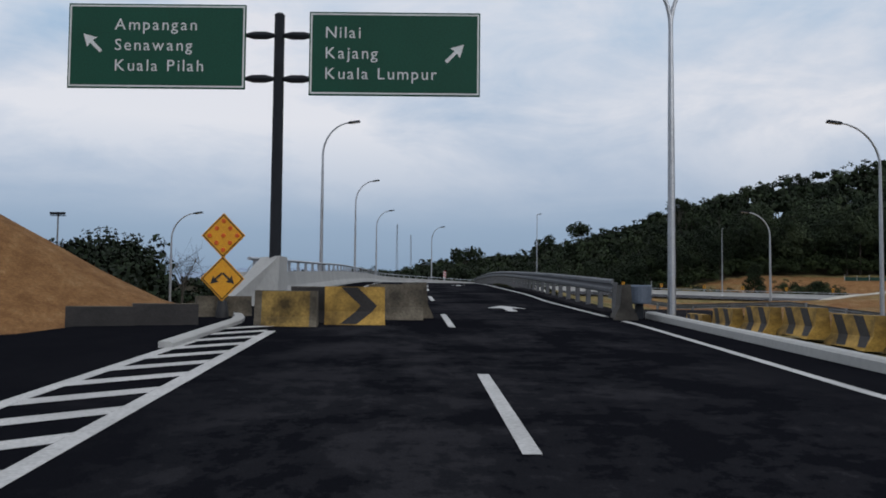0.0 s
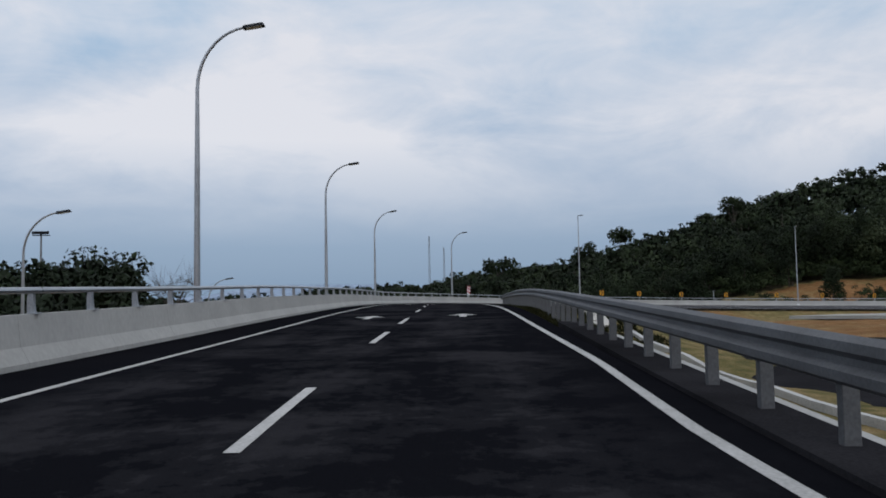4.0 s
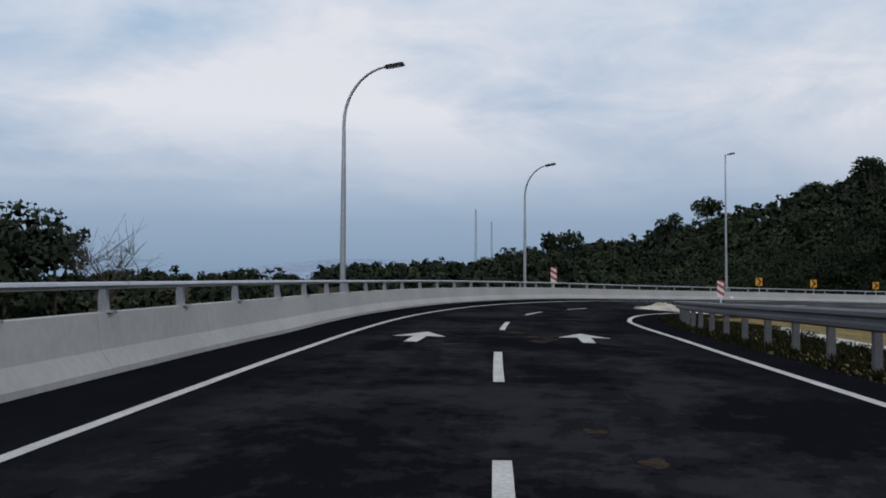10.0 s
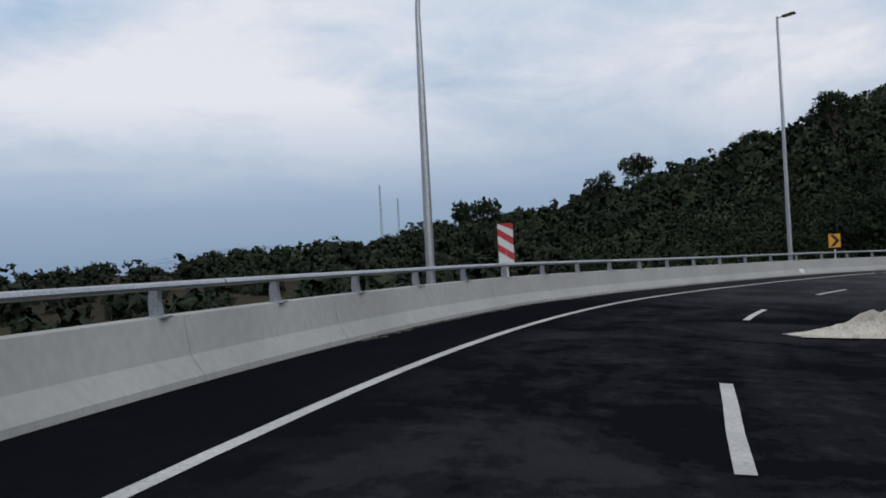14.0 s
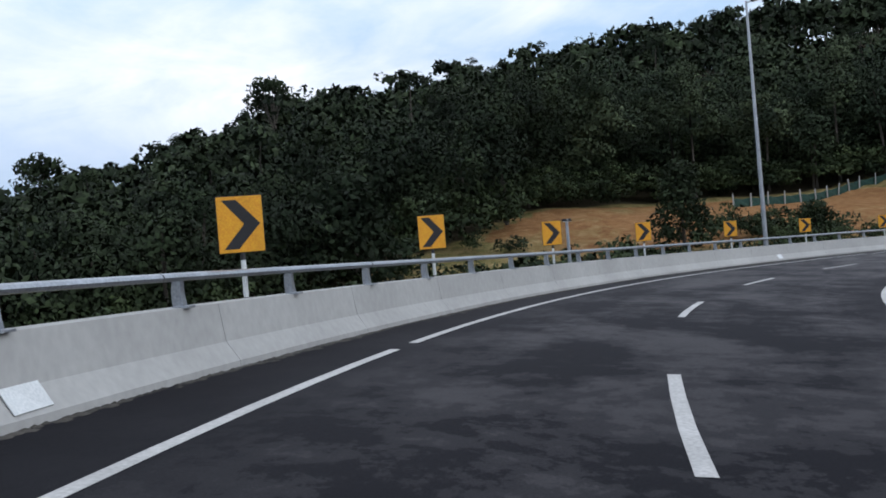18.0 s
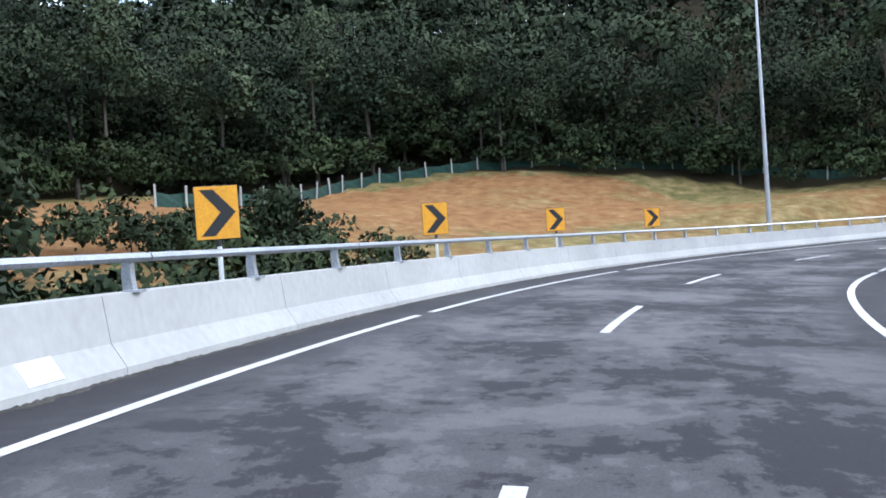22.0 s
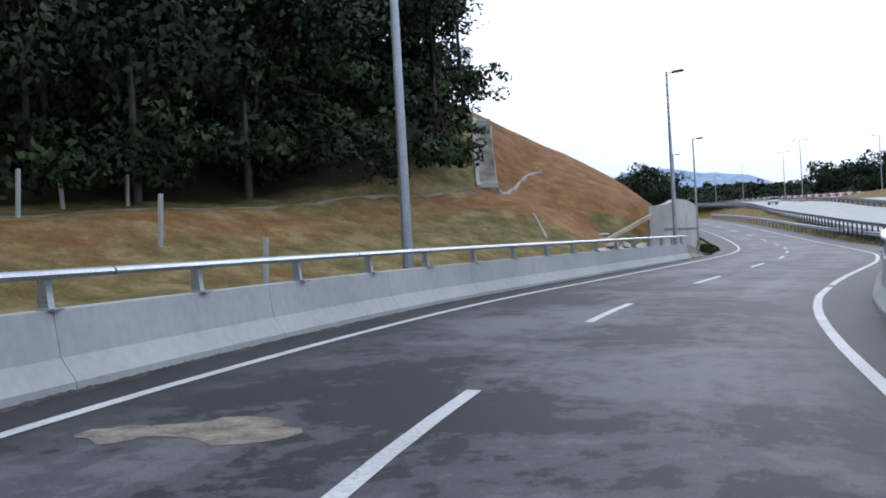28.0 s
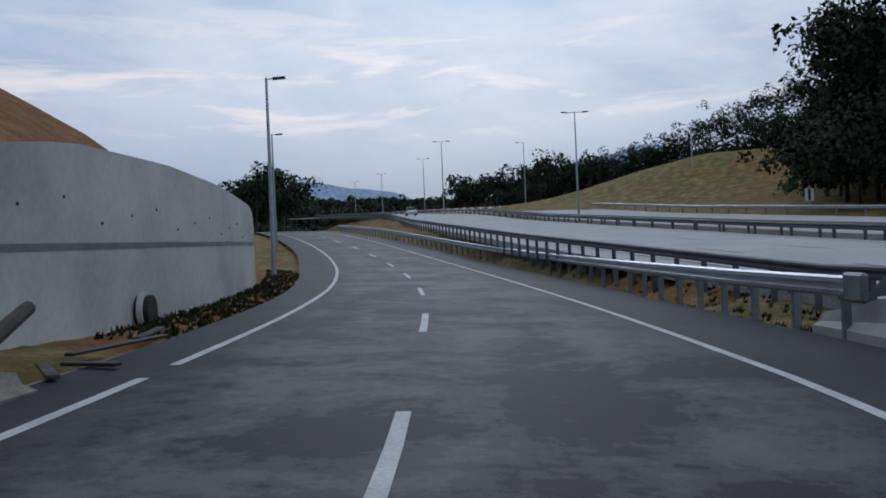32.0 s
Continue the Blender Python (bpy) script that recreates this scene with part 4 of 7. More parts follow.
guard_rail("galvanised steel W-beam guard rail on posts beside the climbing ramp", 24.6, 121, RIGHT_RAIL, tall=table([(24, 1.32), (84, 1.32), (100, 1.08), (125, 1.02)]), steel=BEAM_STEEL)
far_rail = guard_rail("galvanised steel W-beam guard rail on close-set posts beside the ramp's inner edge", 317.0, 436, FAR_RAIL, spacing=1.9, height=0.70, tall=lambda q: 1.22)
part("end_shoe", box("end_shoe", (0.14, 0.75, 0.52), DULL_GALV, (0, 0, 0), 0.05), far_rail, "grey steel end shoe", stand(316.9, FAR_RAIL(316.9) - 0.03, 0.85))
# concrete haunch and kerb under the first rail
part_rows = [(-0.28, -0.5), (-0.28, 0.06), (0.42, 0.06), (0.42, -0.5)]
# edge beam in the same dark colour as the lower road
thing("edge_beam", "dark edge beam under the guard rail", "kerb", kind="structure",
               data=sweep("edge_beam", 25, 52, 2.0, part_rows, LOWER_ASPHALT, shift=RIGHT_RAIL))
kerb = thing("kerb", "pale concrete kerb along the ramp's right edge", "kerb", kind="structure",
             data=sweep("kerb", -60, 23.2, 2.0, [(5.35, -0.3), (5.35, 0.13), (5.40, 0.17), (5.58, 0.17), (5.60, -0.3)], CONCRETE))
thing("kerb", "low pale concrete kerb beside the painted nose", "kerb", kind="structure",
                  data=sweep("kerb", 14.0, 21.0, 1.0, [(0.0, -0.2), (0.0, 0.07), (-0.05, 0.10), (-0.22, 0.10), (-0.24, -0.2)], CONCRETE, shift=table([(9.5, -4.9), (14, -4.7), (19.5, -4.55), (21, -4.9)])))
# ---- lamp columns ----
def lamp_head(parent, tip, along, tilt=8, size=1.0):
    """A flat road lantern at the tip of an arm, pointing along a level direction."""
    d = Vector(along).normalized()
    rz = math.degrees(math.atan2(d.y, d.x))
    bm = bmesh.new()
    bmesh.ops.create_cube(bm, size=1.0)
    bmesh.ops.scale(bm, vec=(0.72 * size, 0.30 * size, 0.12), verts=bm.verts)
    for v in bm.verts:
        if v.co.z > 0:
            v.co.y *= 0.6
            v.co.x *= 0.9
    bmesh.ops.bevel(bm, geom=bm.edges[:], offset=0.02, segments=1, affect="EDGES")
    body = part("lantern", bm_mesh("lantern", bm, BLACK_STEEL), parent, "dark grey road lantern", pose(tip.x, tip.y, tip.z, 0, -tilt, rz) @ pose(0.3 * size, 0, 0))
    part("lens", box("lens", (0.5 * size, 0.22 * size, 0.02), LENS, (0.02, 0, -0.065), 0.004), body)


def curved_lamp(x, y, z, height, reach, toward, label, arms=1):
    """A tapered steel column whose top bends over in an arc; toward: level direction of the arm."""
    t = thing("street_lamp", label, "street lamp", pose(x, y, z), group="street lamps")
    part("column", tube("column", [(0, 0, -0.3), (0, 0, 1.2), (0, 0, height * 0.55), (0, 0, height - 2.0)], [0.115, 0.105, 0.085, 0.06], GALV), t)
    part("base_plate", box("base_plate", (0.4, 0.4, 0.04), GALV, (0, 0, 0.0)), t)
    d = Vector(toward).normalized()
    for k in range(arms):
        e = d if k == 0 else -d
        pts = []
        for i in range(11):
            a = i / 10 * math.pi / 2 * 0.92
            pts.append(Vector((0, 0, height - 2.0)) + e * (reach * (1 - math.cos(a))) + Vector((0, 0, 2.0 * math.sin(a))))
        part("arm", tube("arm", pts, [0.06 - 0.002 * i for i in range(11)], GALV), t)
        lamp_head(t, pts[-1], e)
    return t


def straight_lamp(x, y, z, height, toward, label, arms=1, reach=0.35, group="tall lamps", size=1.0):
    t = thing("street_lamp", label, "street lamp", pose(x, y, z), group=group)
    part("column", tube("column", [(0, 0, -0.3), (0, 0, 1.0), (0, 0, height * 0.5), (0, 0, height)], [0.14, 0.13, 0.10, 0.06], GALV), t)
    part("base_plate", box("base_plate", (0.45, 0.45, 0.04), GALV, (0, 0, 0.0)), t)
    d = Vector(toward).normalized()
    for k in range(arms):
        e = d if k == 0 else -d
        tip = Vector((0, 0, height - 0.05)) + e * reach
        part("arm", tube("arm", [(0, 0, height - 0.1), tip], 0.035, GALV, 6), t)
        lamp_head(t, tip, e, 4, size)
    return t


def across_at(s):
    a = radians(turn_at(s))
    return (math.cos(a), math.sin(a), 0)


for s, d, top in ((51.4, -6.36, 11.6), (79.6, -6.32, 11.78), (105.9, -6.1, 11.63), (132.9, -6.25, 11.8)):
    p = at(s, d, -0.1)
    curved_lamp(p.x, p.y, p.z, top - p.z, 1.75, across_at(s), "galvanised curved-arm street lamp standing behind the parapet")
for s, d, h in ((164.2, -5.75, 14.0), (206.9, -5.55, 14.2), (246.3, -5.75, 13.7), (278.0, -4.95, 12.6), (312.6, -5.75, 10.8), (348.2, -6.65, 10.3), (386, -6.6, 10.5)):
    p = at(s, d, -0.3)
    if s > 300:
        p.z = at(s, 0, 0).z - 0.1
    straight_lamp(p.x, p.y, p.z, h + 0.25, across_at(s), "tall straight galvanised lamp column beside the ramp")
curved_lamp(5.95, 22.6, 0.85, 9.7, 1.9, (1, 0, 0), "galvanised two-armed street lamp beside the kerb", 2)
curved_lamp(19.7, 39.0, -0.6, 10.0, 2.0, (-1, 0, 0), "galvanised curved-arm street lamp by the lower road")
curved_lamp(26.6, 70.6, -0.6, 9.0, 2.0, (-1, 0, 0), "galvanised curved-arm street lamp by the lower road")
curved_lamp(-20.4, 65.2, -2.2, 9.6, 1.9, (1, 0, 0), "galvanised curved-arm street lamp on the low ground")
curved_lamp(-23.2, 103.0, -4.0, 9.4, 1.9, (1, 0, 0), "galvanised curved-arm street lamp on the low ground")
straight_lamp(43.4, 181.0, -1.5, 6.1, (1, 0.2, 0), "small two-headed lamp rising behind the parapet", 2, 0.04, size=0.42)

# floodlight mast far to the left
mast = thing("floodlight_mast", "tall floodlight mast with a crown of lamps beyond the trees", "floodlight", pose(-88, 198, -8))
part("mast", tube("mast", [(0, 0, 0), (0, 0, 27)], [0.35, 0.18], DULL_GALV, 8), mast)
part("platform", box("platform", (3.4, 0.8, 0.15), BLACK_STEEL, (0, 0, 26.6)), mast)
for k in range(6):
    part("floodlight", box("floodlight", (0.5, 0.35, 0.6), BLACK_STEEL, (-1.5 + 0.6 * k, -0.3, 27.1), 0.05), mast)


# ---- gantry direction sign ----
def lettering(text, size, mat, centre_left, parent, name="lettering", label=""):
    cu = bpy.data.curves.new(name, "FONT")
    cu.body, cu.size, cu.extrude, cu.space_character = text, size, 0.004, 1.06
    cu.resolution_u = 3
    ob = bpy.data.objects.new(name, cu)
    scene.collection.objects.link(ob)
    me = bpy.data.meshes.new_from_object(ob.evaluated_get(bpy.context.evaluated_depsgraph_get()))
    bpy.data.objects.remove(ob)
    me.materials.clear()
    me.materials.append(mat)
    return part(name, me, parent, label, Matrix.Translation(centre_left) @ pose(0, 0, 0, 90, 0, 0))


def flat_arrow(parent, x, z, size, angle, mat, y):
    shape = [(-0.13, -0.95), (0.13, -0.95), (0.13, 0.1), (0.52, 0.02), (0, 0.95), (-0.52, 0.02), (-0.13, 0.1)]
    c, s = math.cos(radians(angle)), math.sin(radians(angle))
    pts = [(x + size * (c * u - s * v), y, z + size * (s * u + c * v)) for u, v in shape]
    part("arrow", mesh("arrow", pts, [(0, 1, 2, 6), (2, 3, 4), (2, 4, 6), (4, 5, 6)], mat), parent, "white slanting arrow")


sign = thing("direction_sign", "green direction sign of two panels on one dark post, white lettering", "road sign", pose(0, 0, 0))
part("post", tube("post", [(-5.3, 27.45, 1.2), (-5.3, 27.45, 10.35)], [0.19, 0.16], BLACK_STEEL, 12), sign, "dark steel post")
part("post_cap", tube("post_cap", [(-5.3, 27.45, 10.35), (-5.3, 27.45, 10.42)], [0.18, 0.1], BLACK_STEEL, 12), sign)
for z in (8.28, 9.68):
    for x0, x1 in ((-6.4, -5.4), (-5.2, -4.2)):
        part("arm", tube("arm", [(x0, 27.4, z), (x0 + 0.3, 27.4, z), (x1 - 0.3, 27.4, z), (x1, 27.4, z)], [0.05, 0.13, 0.13, 0.05], BLACK_STEEL, 8), sign)
for x0, x1, z0, z1, dz, lines, tx, ax, ang in ((-11.97, -6.33, 7.90, 10.62, 0.04, ("Ampangan", "Senawang", "Kuala Pilah"), -10.5, -11.2, 45),
                                             (-4.31, 1.12, 7.73, 10.42, -0.06, ("Nilai", "Kajang", "Kuala Lumpur"), -3.82, 0.32, -45)):
    panel = part("panel", box("panel", (x1 - x0, 0.06, z1 - z0), SIGN_GREEN, ((x0 + x1) / 2, 27.28, (z0 + z1) / 2), 0.01), sign, "green sheet panel with white border")
    for a, b, c, d in ((x0 + 0.04, x1 - 0.04, z0 + 0.05, z0 + 0.10), (x0 + 0.04, x1 - 0.04, z1 - 0.10, z1 - 0.05)):
        part("border", mesh("border", [(a, 27.243, c), (b, 27.243, c), (b, 27.243, d), (a, 27.243, d)], [(0, 1, 2, 3)], SIGN_WHITE), panel)
    for a, b in ((x0 + 0.04, x0 + 0.09), (x1 - 0.09, x1 - 0.04)):
        part("border", mesh("border", [(a, 27.243, z0 + 0.1), (b, 27.243, z0 + 0.1), (b, 27.243, z1 - 0.1), (a, 27.243, z1 - 0.1)], [(0, 1, 2, 3)], SIGN_WHITE), panel)
    for k, text in enumerate(lines):
        pen = tx
        for ch in text:
            if ch != " ":
                got = lettering(ch, 0.525, SIGN_WHITE, (pen, 27.24, z1 - 0.84 - 0.66 * k), panel, "letter")
                pen += max(v.co.x for v in got.data.vertices) + 0.075
            else:
                pen += 0.2
    flat_arrow(panel, ax, (z0 + z1) / 2 - 0.02 + (0.12 if ang > 0 else 0.06), 0.42, ang, SIGN_WHITE, 27.238)
    for k in range(3):
        part("stiffener", box("stiffener", (0.06, 0.05, z1 - z0 - 0.3), GALV, (x0 + (x1 - x0) * (k + 1) / 4, 27.335, (z0 + z1) / 2)), panel)

# sloped concrete plinth under the sign post, at the start of the parapet
plinth = thing("plinth", "white sloped concrete plinth under the sign post", "plinth", kind="structure")
pv = [(-6.55, 25.0, 0.2), (-6.1, 24.0, 0.2), (-5.0, 26.2, 0.2), (-5.0, 28.2, 0.2), (-6.5, 28.2, 0.2),
      (-6.5, 25.1, 1.1), (-6.05, 24.1, 1.1), (-5.05, 26.9, 2.62), (-5.05, 28.2, 2.62), (-5.9, 28.2, 2.62)]
part("block", mesh("block", pv, [(4, 3, 2, 1, 0), (0, 1, 6, 5), (1, 2, 7, 6), (2, 3, 8, 7), (3, 4, 9, 8), (4, 0, 5, 9), (5, 6, 7), (5, 7, 9), (7, 8, 9)], CONCRETE), plinth)

# two diamond warning signs on one short post
warn = thing("warning_sign", "two yellow diamond warning plates on one post at the nose", "road sign", pose(-5.15, 20.35, 0.85, 0, 0, -6))
part("post", tube("post", [(0, 0.03, -0.2), (0, 0.03, 2.45)], 0.04, DULL_GALV, 8), warn)
part("drum", tube("drum", [(0, 0.02, -0.1), (0, 0.02, 0.16), (0, 0.02, 0.42)], [0.16, 0.15, 0.10], BLACK, 12), warn, "black base drum")
for z, kind in ((1.95, "dots"), (0.94, "arrows")):
    r = 0.53
    plate = part("plate", mesh("plate", [(0, -0.012, z - r), (r, -0.012, z), (0, -0.012, z + r), (-r, -0.012, z), (0, 0.006, z - r), (r, 0.006, z), (0, 0.006, z + r), (-r, 0.006, z)],
                               [(0, 1, 2, 3), (7, 6, 5, 4), (0, 4, 5, 1), (1, 5, 6, 2), (2, 6, 7, 3), (3, 7, 4, 0)], YELLOW), warn, "yellow diamond plate")
    q = r - 0.03
    for i in range(4):
        a0, a1 = math.pi / 2 * i, math.pi / 2 * (i + 1)
        o, p = (math.sin(a0), math.cos(a0)), (math.sin(a1), math.cos(a1))
        part("rim", mesh("rim", [(o[0] * q, -0.016, z + o[1] * q), (p[0] * q, -0.016, z + p[1] * q), (p[0] * (q - 0.035), -0.016, z + p[1] * (q - 0.035)), (o[0] * (q - 0.035), -0.016, z + o[1] * (q - 0.035))],
                         [(0, 1, 2, 3), (3, 2, 1, 0)], BLACK), plate)
    if kind == "dots":
        for i in range(3):
            for j in range(3):
                u, v = (i - 1) * 0.17, (j - 1) * 0.17
                cx, cz = u + v, z + u - v
                part("reflector", tube("reflector", [(cx * 0.98, -0.035, cz), (cx * 0.98, -0.012, cz)], [0.045, 0.055], ORANGE, 12), plate, "round orange reflector")
    else:
        flat_arrow(plate, -0.15, z + 0.0, 0.2, 132, BLACK, -0.018)
        flat_arrow(plate, 0.15, z + 0.0, 0.2, -132, BLACK, -0.018)

# ---- loose concrete barriers that close the left lane ----
SECTION = [(-0.30, 0.0), (0.30, 0.0), (0.28, 0.10), (0.15, 0.36), (0.11, 0.90), (-0.11, 0.90), (-0.15, 0.36), (-0.28, 0.10)]


def block(name, length, mats, faces_of):
    """A short concrete barrier along x; faces_of(x) picks the paint along its length."""
    n, verts, faces, idx = 12, [], [], []
    for i in range(n + 1):
        x = -length / 2 + length * i / n
        verts += [(x, y, z + (0.05 if 2 < i < n - 2 and z < 0.01 else 0)) for y, z in SECTION]
    for i in range(n):
        for j in range(8):
            a, b = i * 8 + j, i * 8 + (j + 1) % 8
            faces.append((a, a + 8, b + 8, b))
            idx.append(0)
    faces += [tuple(range(8)), tuple(range(n * 8 + 7, n * 8 - 1, -1))]
    me = mesh(name, verts, faces, mats)
    return me


def skew_band(parent, x0, x1, length, mat, lean, bend=True):
    """A slanting painted band laid over the face that looks along -y."""
    rows = [(-0.286, 0.09), (-0.154, 0.36), (-0.114, 0.885)]
    v = []
    for y, z in rows:
        k = (lean * (0.45 - abs(z - 0.45)) if bend else lean * (0.45 - z)) if lean else 0
        v += [(max(-length / 2, min(length / 2, x0 + k)), y - 0.004, z), (max(-length / 2, min(length / 2, x1 + k)), y - 0.004, z)]
    part("painted_band", mesh("painted_band", v, [(0, 1, 3, 2), (2, 3, 5, 4)], mat), parent)


PLAIN, PAINTED = block("concrete_block", 1.3, [BLOCK_CONCRETE], None), block("painted_block", 1.3, [BARRIER_YELLOW], None)
for x, y, z, rz, kind in ((-3.28, 18.35, 0.62, 2, "tan"), (-1.92, 19.1, 0.72, 6, "chevron"), (-1.12, 20.9, 0.80, 4, "plain"), (-2.75, 19.6, 0.72, 8, "dark"), (-0.72, 21.95, 0.86, -70, "plain")):
    word = {"tan": "stained yellow-brown", "chevron": "yellow and black chevron-painted", "plain": "plain weathered", "dark": "blackened"}[kind]
    b = thing("concrete_barrier", f"short {word} concrete barrier set across the closed lane", "barrier", pose(x, y, z, 0, 0, rz), group="lane closure barriers",
              data=PAINTED if kind == "chevron" else PLAIN)
    if kind == "tan":
        skew_band(b, -0.5, 0.5, 1.3, DIRTY_YELLOW, 0)
    if kind == "dark":
        skew_band(b, -0.65, 0.65, 1.3, BARRIER_BLACK, 0)
    if kind == "chevron":
        for z0, z1 in ((0.1, 0.5),):
            y0 = lambda z: -(0.286 + (0.154 - 0.286) * min(1, (z - 0.09) / 0.27)) if z < 0.36 else -(0.154 + (0.114 - 0.154) * (z - 0.36) / 0.525)
            pts = []
            for zz, xc in ((0.09, -0.32), (0.36, 0.02), (0.49, 0.12), (0.885, -0.30)):
                pts += [(xc - 0.0, y0(zz) - 0.005, zz), (xc + 0.36, y0(zz) - 0.005, zz)]
            part("chevron", mesh("chevron", pts, [(0, 1, 3, 2), (2, 3, 5, 4), (4, 5, 7, 6)], BARRIER_BLACK), b, "black painted chevron")

# blackened barriers and a grey one behind the nose kerb
for x, y, rz, kind in ((-6.9, 17.6, 20, "dark"), (-5.75, 18.1, 22, "dark"), (-5.25, 20.9, 30, "plain")):
    word = {"dark": "blackened", "plain": "plain grey"}[kind]
    b = thing("concrete_barrier", f"{word} concrete barrier behind the painted nose", "barrier", pose(x, y, ground_z(x, y) + 0.08, 0, 0, rz) @ Matrix.Scale(0.8, 4, (0, 0, 1)), group="nose barriers", data=PLAIN)
    if kind == "dark":
        skew_band(b, -0.65, 0.65, 1.3, BARRIER_BLACK, 0)

# row of yellow and black barriers beyond the right kerb
for k in range(8):
    x, y = 7.05 + 0.14 * k, 24.0 - 2.02 * k
    z = ground_z(x, y) + 0.03
    b = thing("concrete_barrier", "yellow concrete barrier with black slanting stripes on the verge", "barrier", pose(x, y, z, 0, 0, -94) @ Matrix.Scale(0.68, 4, (0, 0, 1)), group="striped verge barriers",
              data=block("striped_block", 1.96, [BARRIER_YELLOW], None))
    skew_band(b, -0.62, -0.18, 1.96, BARRIER_BLACK, 0.75, False)
    skew_band(b, 0.36, 0.80, 1.96, BARRIER_BLACK, 0.75, False)

# concrete end block and steel nose at the start of the right guard rail
p = at(22.6, 4.62, 0)
thing("concrete_barrier", "blackened concrete end block before the guard rail", "barrier", pose(p.x, p.y, p.z - 0.02, 0, 0, 84), data=block("end_block", 1.3, [DARK_CONCRETE], None))
p = at(22.9, 5.1, 0)
nose = thing("crash_cushion", "blue-grey rounded steel nose of the guard rail on a stub post", "crash cushion", pose(p.x, p.y, p.z))
ring_v, ring_f = [], []
for i in range(13):
    a = math.pi * i / 12
    for zz in (0.38, 0.42, 0.84, 0.88):
        rr = 0.33 if zz in (0.42, 0.84) else 0.30
        ring_v.append((rr * math.cos(a), -rr * math.sin(a) * 0.8, zz))
for i in range(12):
    for j in range(3):
        q = i * 4 + j
        ring_f.append((q, q + 4, q + 5, q + 1))
ring_f += [tuple(i * 4 for i in range(13))[::-1], tuple(i * 4 + 3 for i in range(13)), (0, 1, 2, 3), (51, 50, 49, 48)]
part("nose_shell", mesh("nose_shell", ring_v, ring_f, DRUM_BLUE), nose, "blue-grey steel shell")
part("stub_post", box("stub_post", (0.2, 0.16, 0.5), BLACK_STEEL, (0, 0.0, 0.15)), nose)

# ---- chevron boards round the bend ----
def chevron_board(s, d):
    p = at(s, d, 0)
    near = at(s - 14, 0.5, 0)
    face = math.degrees(math.atan2(near.x - p.x, -(near.y - p.y)))
    t = thing("chevron_sign", "yellow chevron board with black arrow on a banded post", "road sign", pose(p.x, p.y, p.z, 0, 0, face), group="chevron boards")
    z, w, h = 1.80, 0.62, 0.78
    part("board", box("board", (w, 0.02, h), YELLOW, (0, 0, z), 0.004), t, "yellow board")
    x0, x1 = -0.24, 0.25
    v = [(x0, -0.0125, z + h * 0.44), (x0 + 0.2, -0.0125, z + h * 0.44), (x1 + 0.02, -0.0125, z), (x0 + 0.2, -0.0125, z - h * 0.44), (x0, -0.0125, z - h * 0.44), (x1 - 0.2, -0.0125, z)]
    part("chevron", mesh("chevron", v, [(0, 5, 2, 1), (5, 4, 3, 2)], BLACK), t, "black chevron")
    part("rim", box("rim", (w + 0.02, 0.012, h + 0.02), BLACK, (0, 0.012, z), 0.003), t)
    part("post_upper", tube("post_upper", [(0, 0.035, 1.3), (0, 0.035, 2.2)], 0.035, BLACK, 8), t)
    part("post_band", tube("post_band", [(0, 0.035, 0.78), (0, 0.035, 1.3)], 0.036, SIGN_WHITE, 8), t, "white band")
    part("post_lower", tube("post_lower", [(0, 0.035, -0.6), (0, 0.035, 0.78)], 0.035, BLACK, 8), t)


for s, d in ((168.8, -5.5), (176.9, -5.6), (185.4, -5.5), (194.0, -5.5), (203.2, -5.55), (210.9, -5.35), (219.4, -5.3), (227.9, -5.45), (236.0, -5.5)):
    chevron_board(s, d)


# ---- red and white hazard markers ----
def hazard_marker(s, d, face, low):
    p = at(s, d, 0)
    t = thing("hazard_marker", "red and white striped marker board on a white post", "road sign", pose(p.x, p.y, p.z, 0, 0, face))
    z0, w, h = 1.12, 0.42, 1.08
    part("board", box("board", (w, 0.02, h), SIGN_WHITE, (0, 0, z0 + h / 2), 0.004), t)
    for k in range(3):
        zc = z0 + 0.18 + k * 0.42
        v = []
        for x, zz in ((-w / 2, zc + 0.16), (w / 2, zc - 0.12), (w / 2, zc + 0.08), (-w / 2, zc + 0.36)):
            v.append((x, -0.013, max(z0, min(z0 + h, zz))))
        part("stripe", mesh("stripe", v, [(0, 1, 2, 3)], RED), t, "red slanting stripe")
    part("post", tube("post", [(0, 0.03, -0.5 if low else 0.0), (0, 0.03, z0 + 0.5)], 0.045, SIGN_WHITE, 8), t)
    return t


hazard_marker(137.2, -6.05, -8, True)
m2 = hazard_marker(137.0, 5.6, -8, False)
part("footing", tube("footing", [(0, 0.03, -0.02), (0, 0.03, 0.5)], [0.22, 0.12], SIGN_WHITE, 10), m2, "white cone footing")

# crumpled sheet lying on the lane's edge
bm = bmesh.new()
bmesh.ops.create_grid(bm, x_segments=46, y_segments=16, size=1.0)
for v in bm.verts:
    x, y = v.co.x, v.co.y
    lump = 0.5 * max(0, 1 - x * x) ** 0.6 * max(0, 1 - y * y) ** 0.8
    fold = abs(noise.noise((x * 4.2, y * 5.0, 2.0))) * 0.55 + abs(noise.noise((x * 9, y * 9, 5.0))) * 0.25
    hump = 0.55 * math.exp(-((x + 0.45) / 0.3) ** 2) + 0.35 * math.exp(-((x - 0.35) / 0.16) ** 2) + 0.2
    v.co = Vector((x * 3.1 + 0.2 * noise.noise((x * 3, y * 3, 8)), y * 0.75 * (0.6 + 0.5 * abs(noise.noise((x * 2.2, 1, 4)))), lump * (0.35 + fold) * 2.6 * hump + 0.02))
p = at(134.3, 3.9, 0)
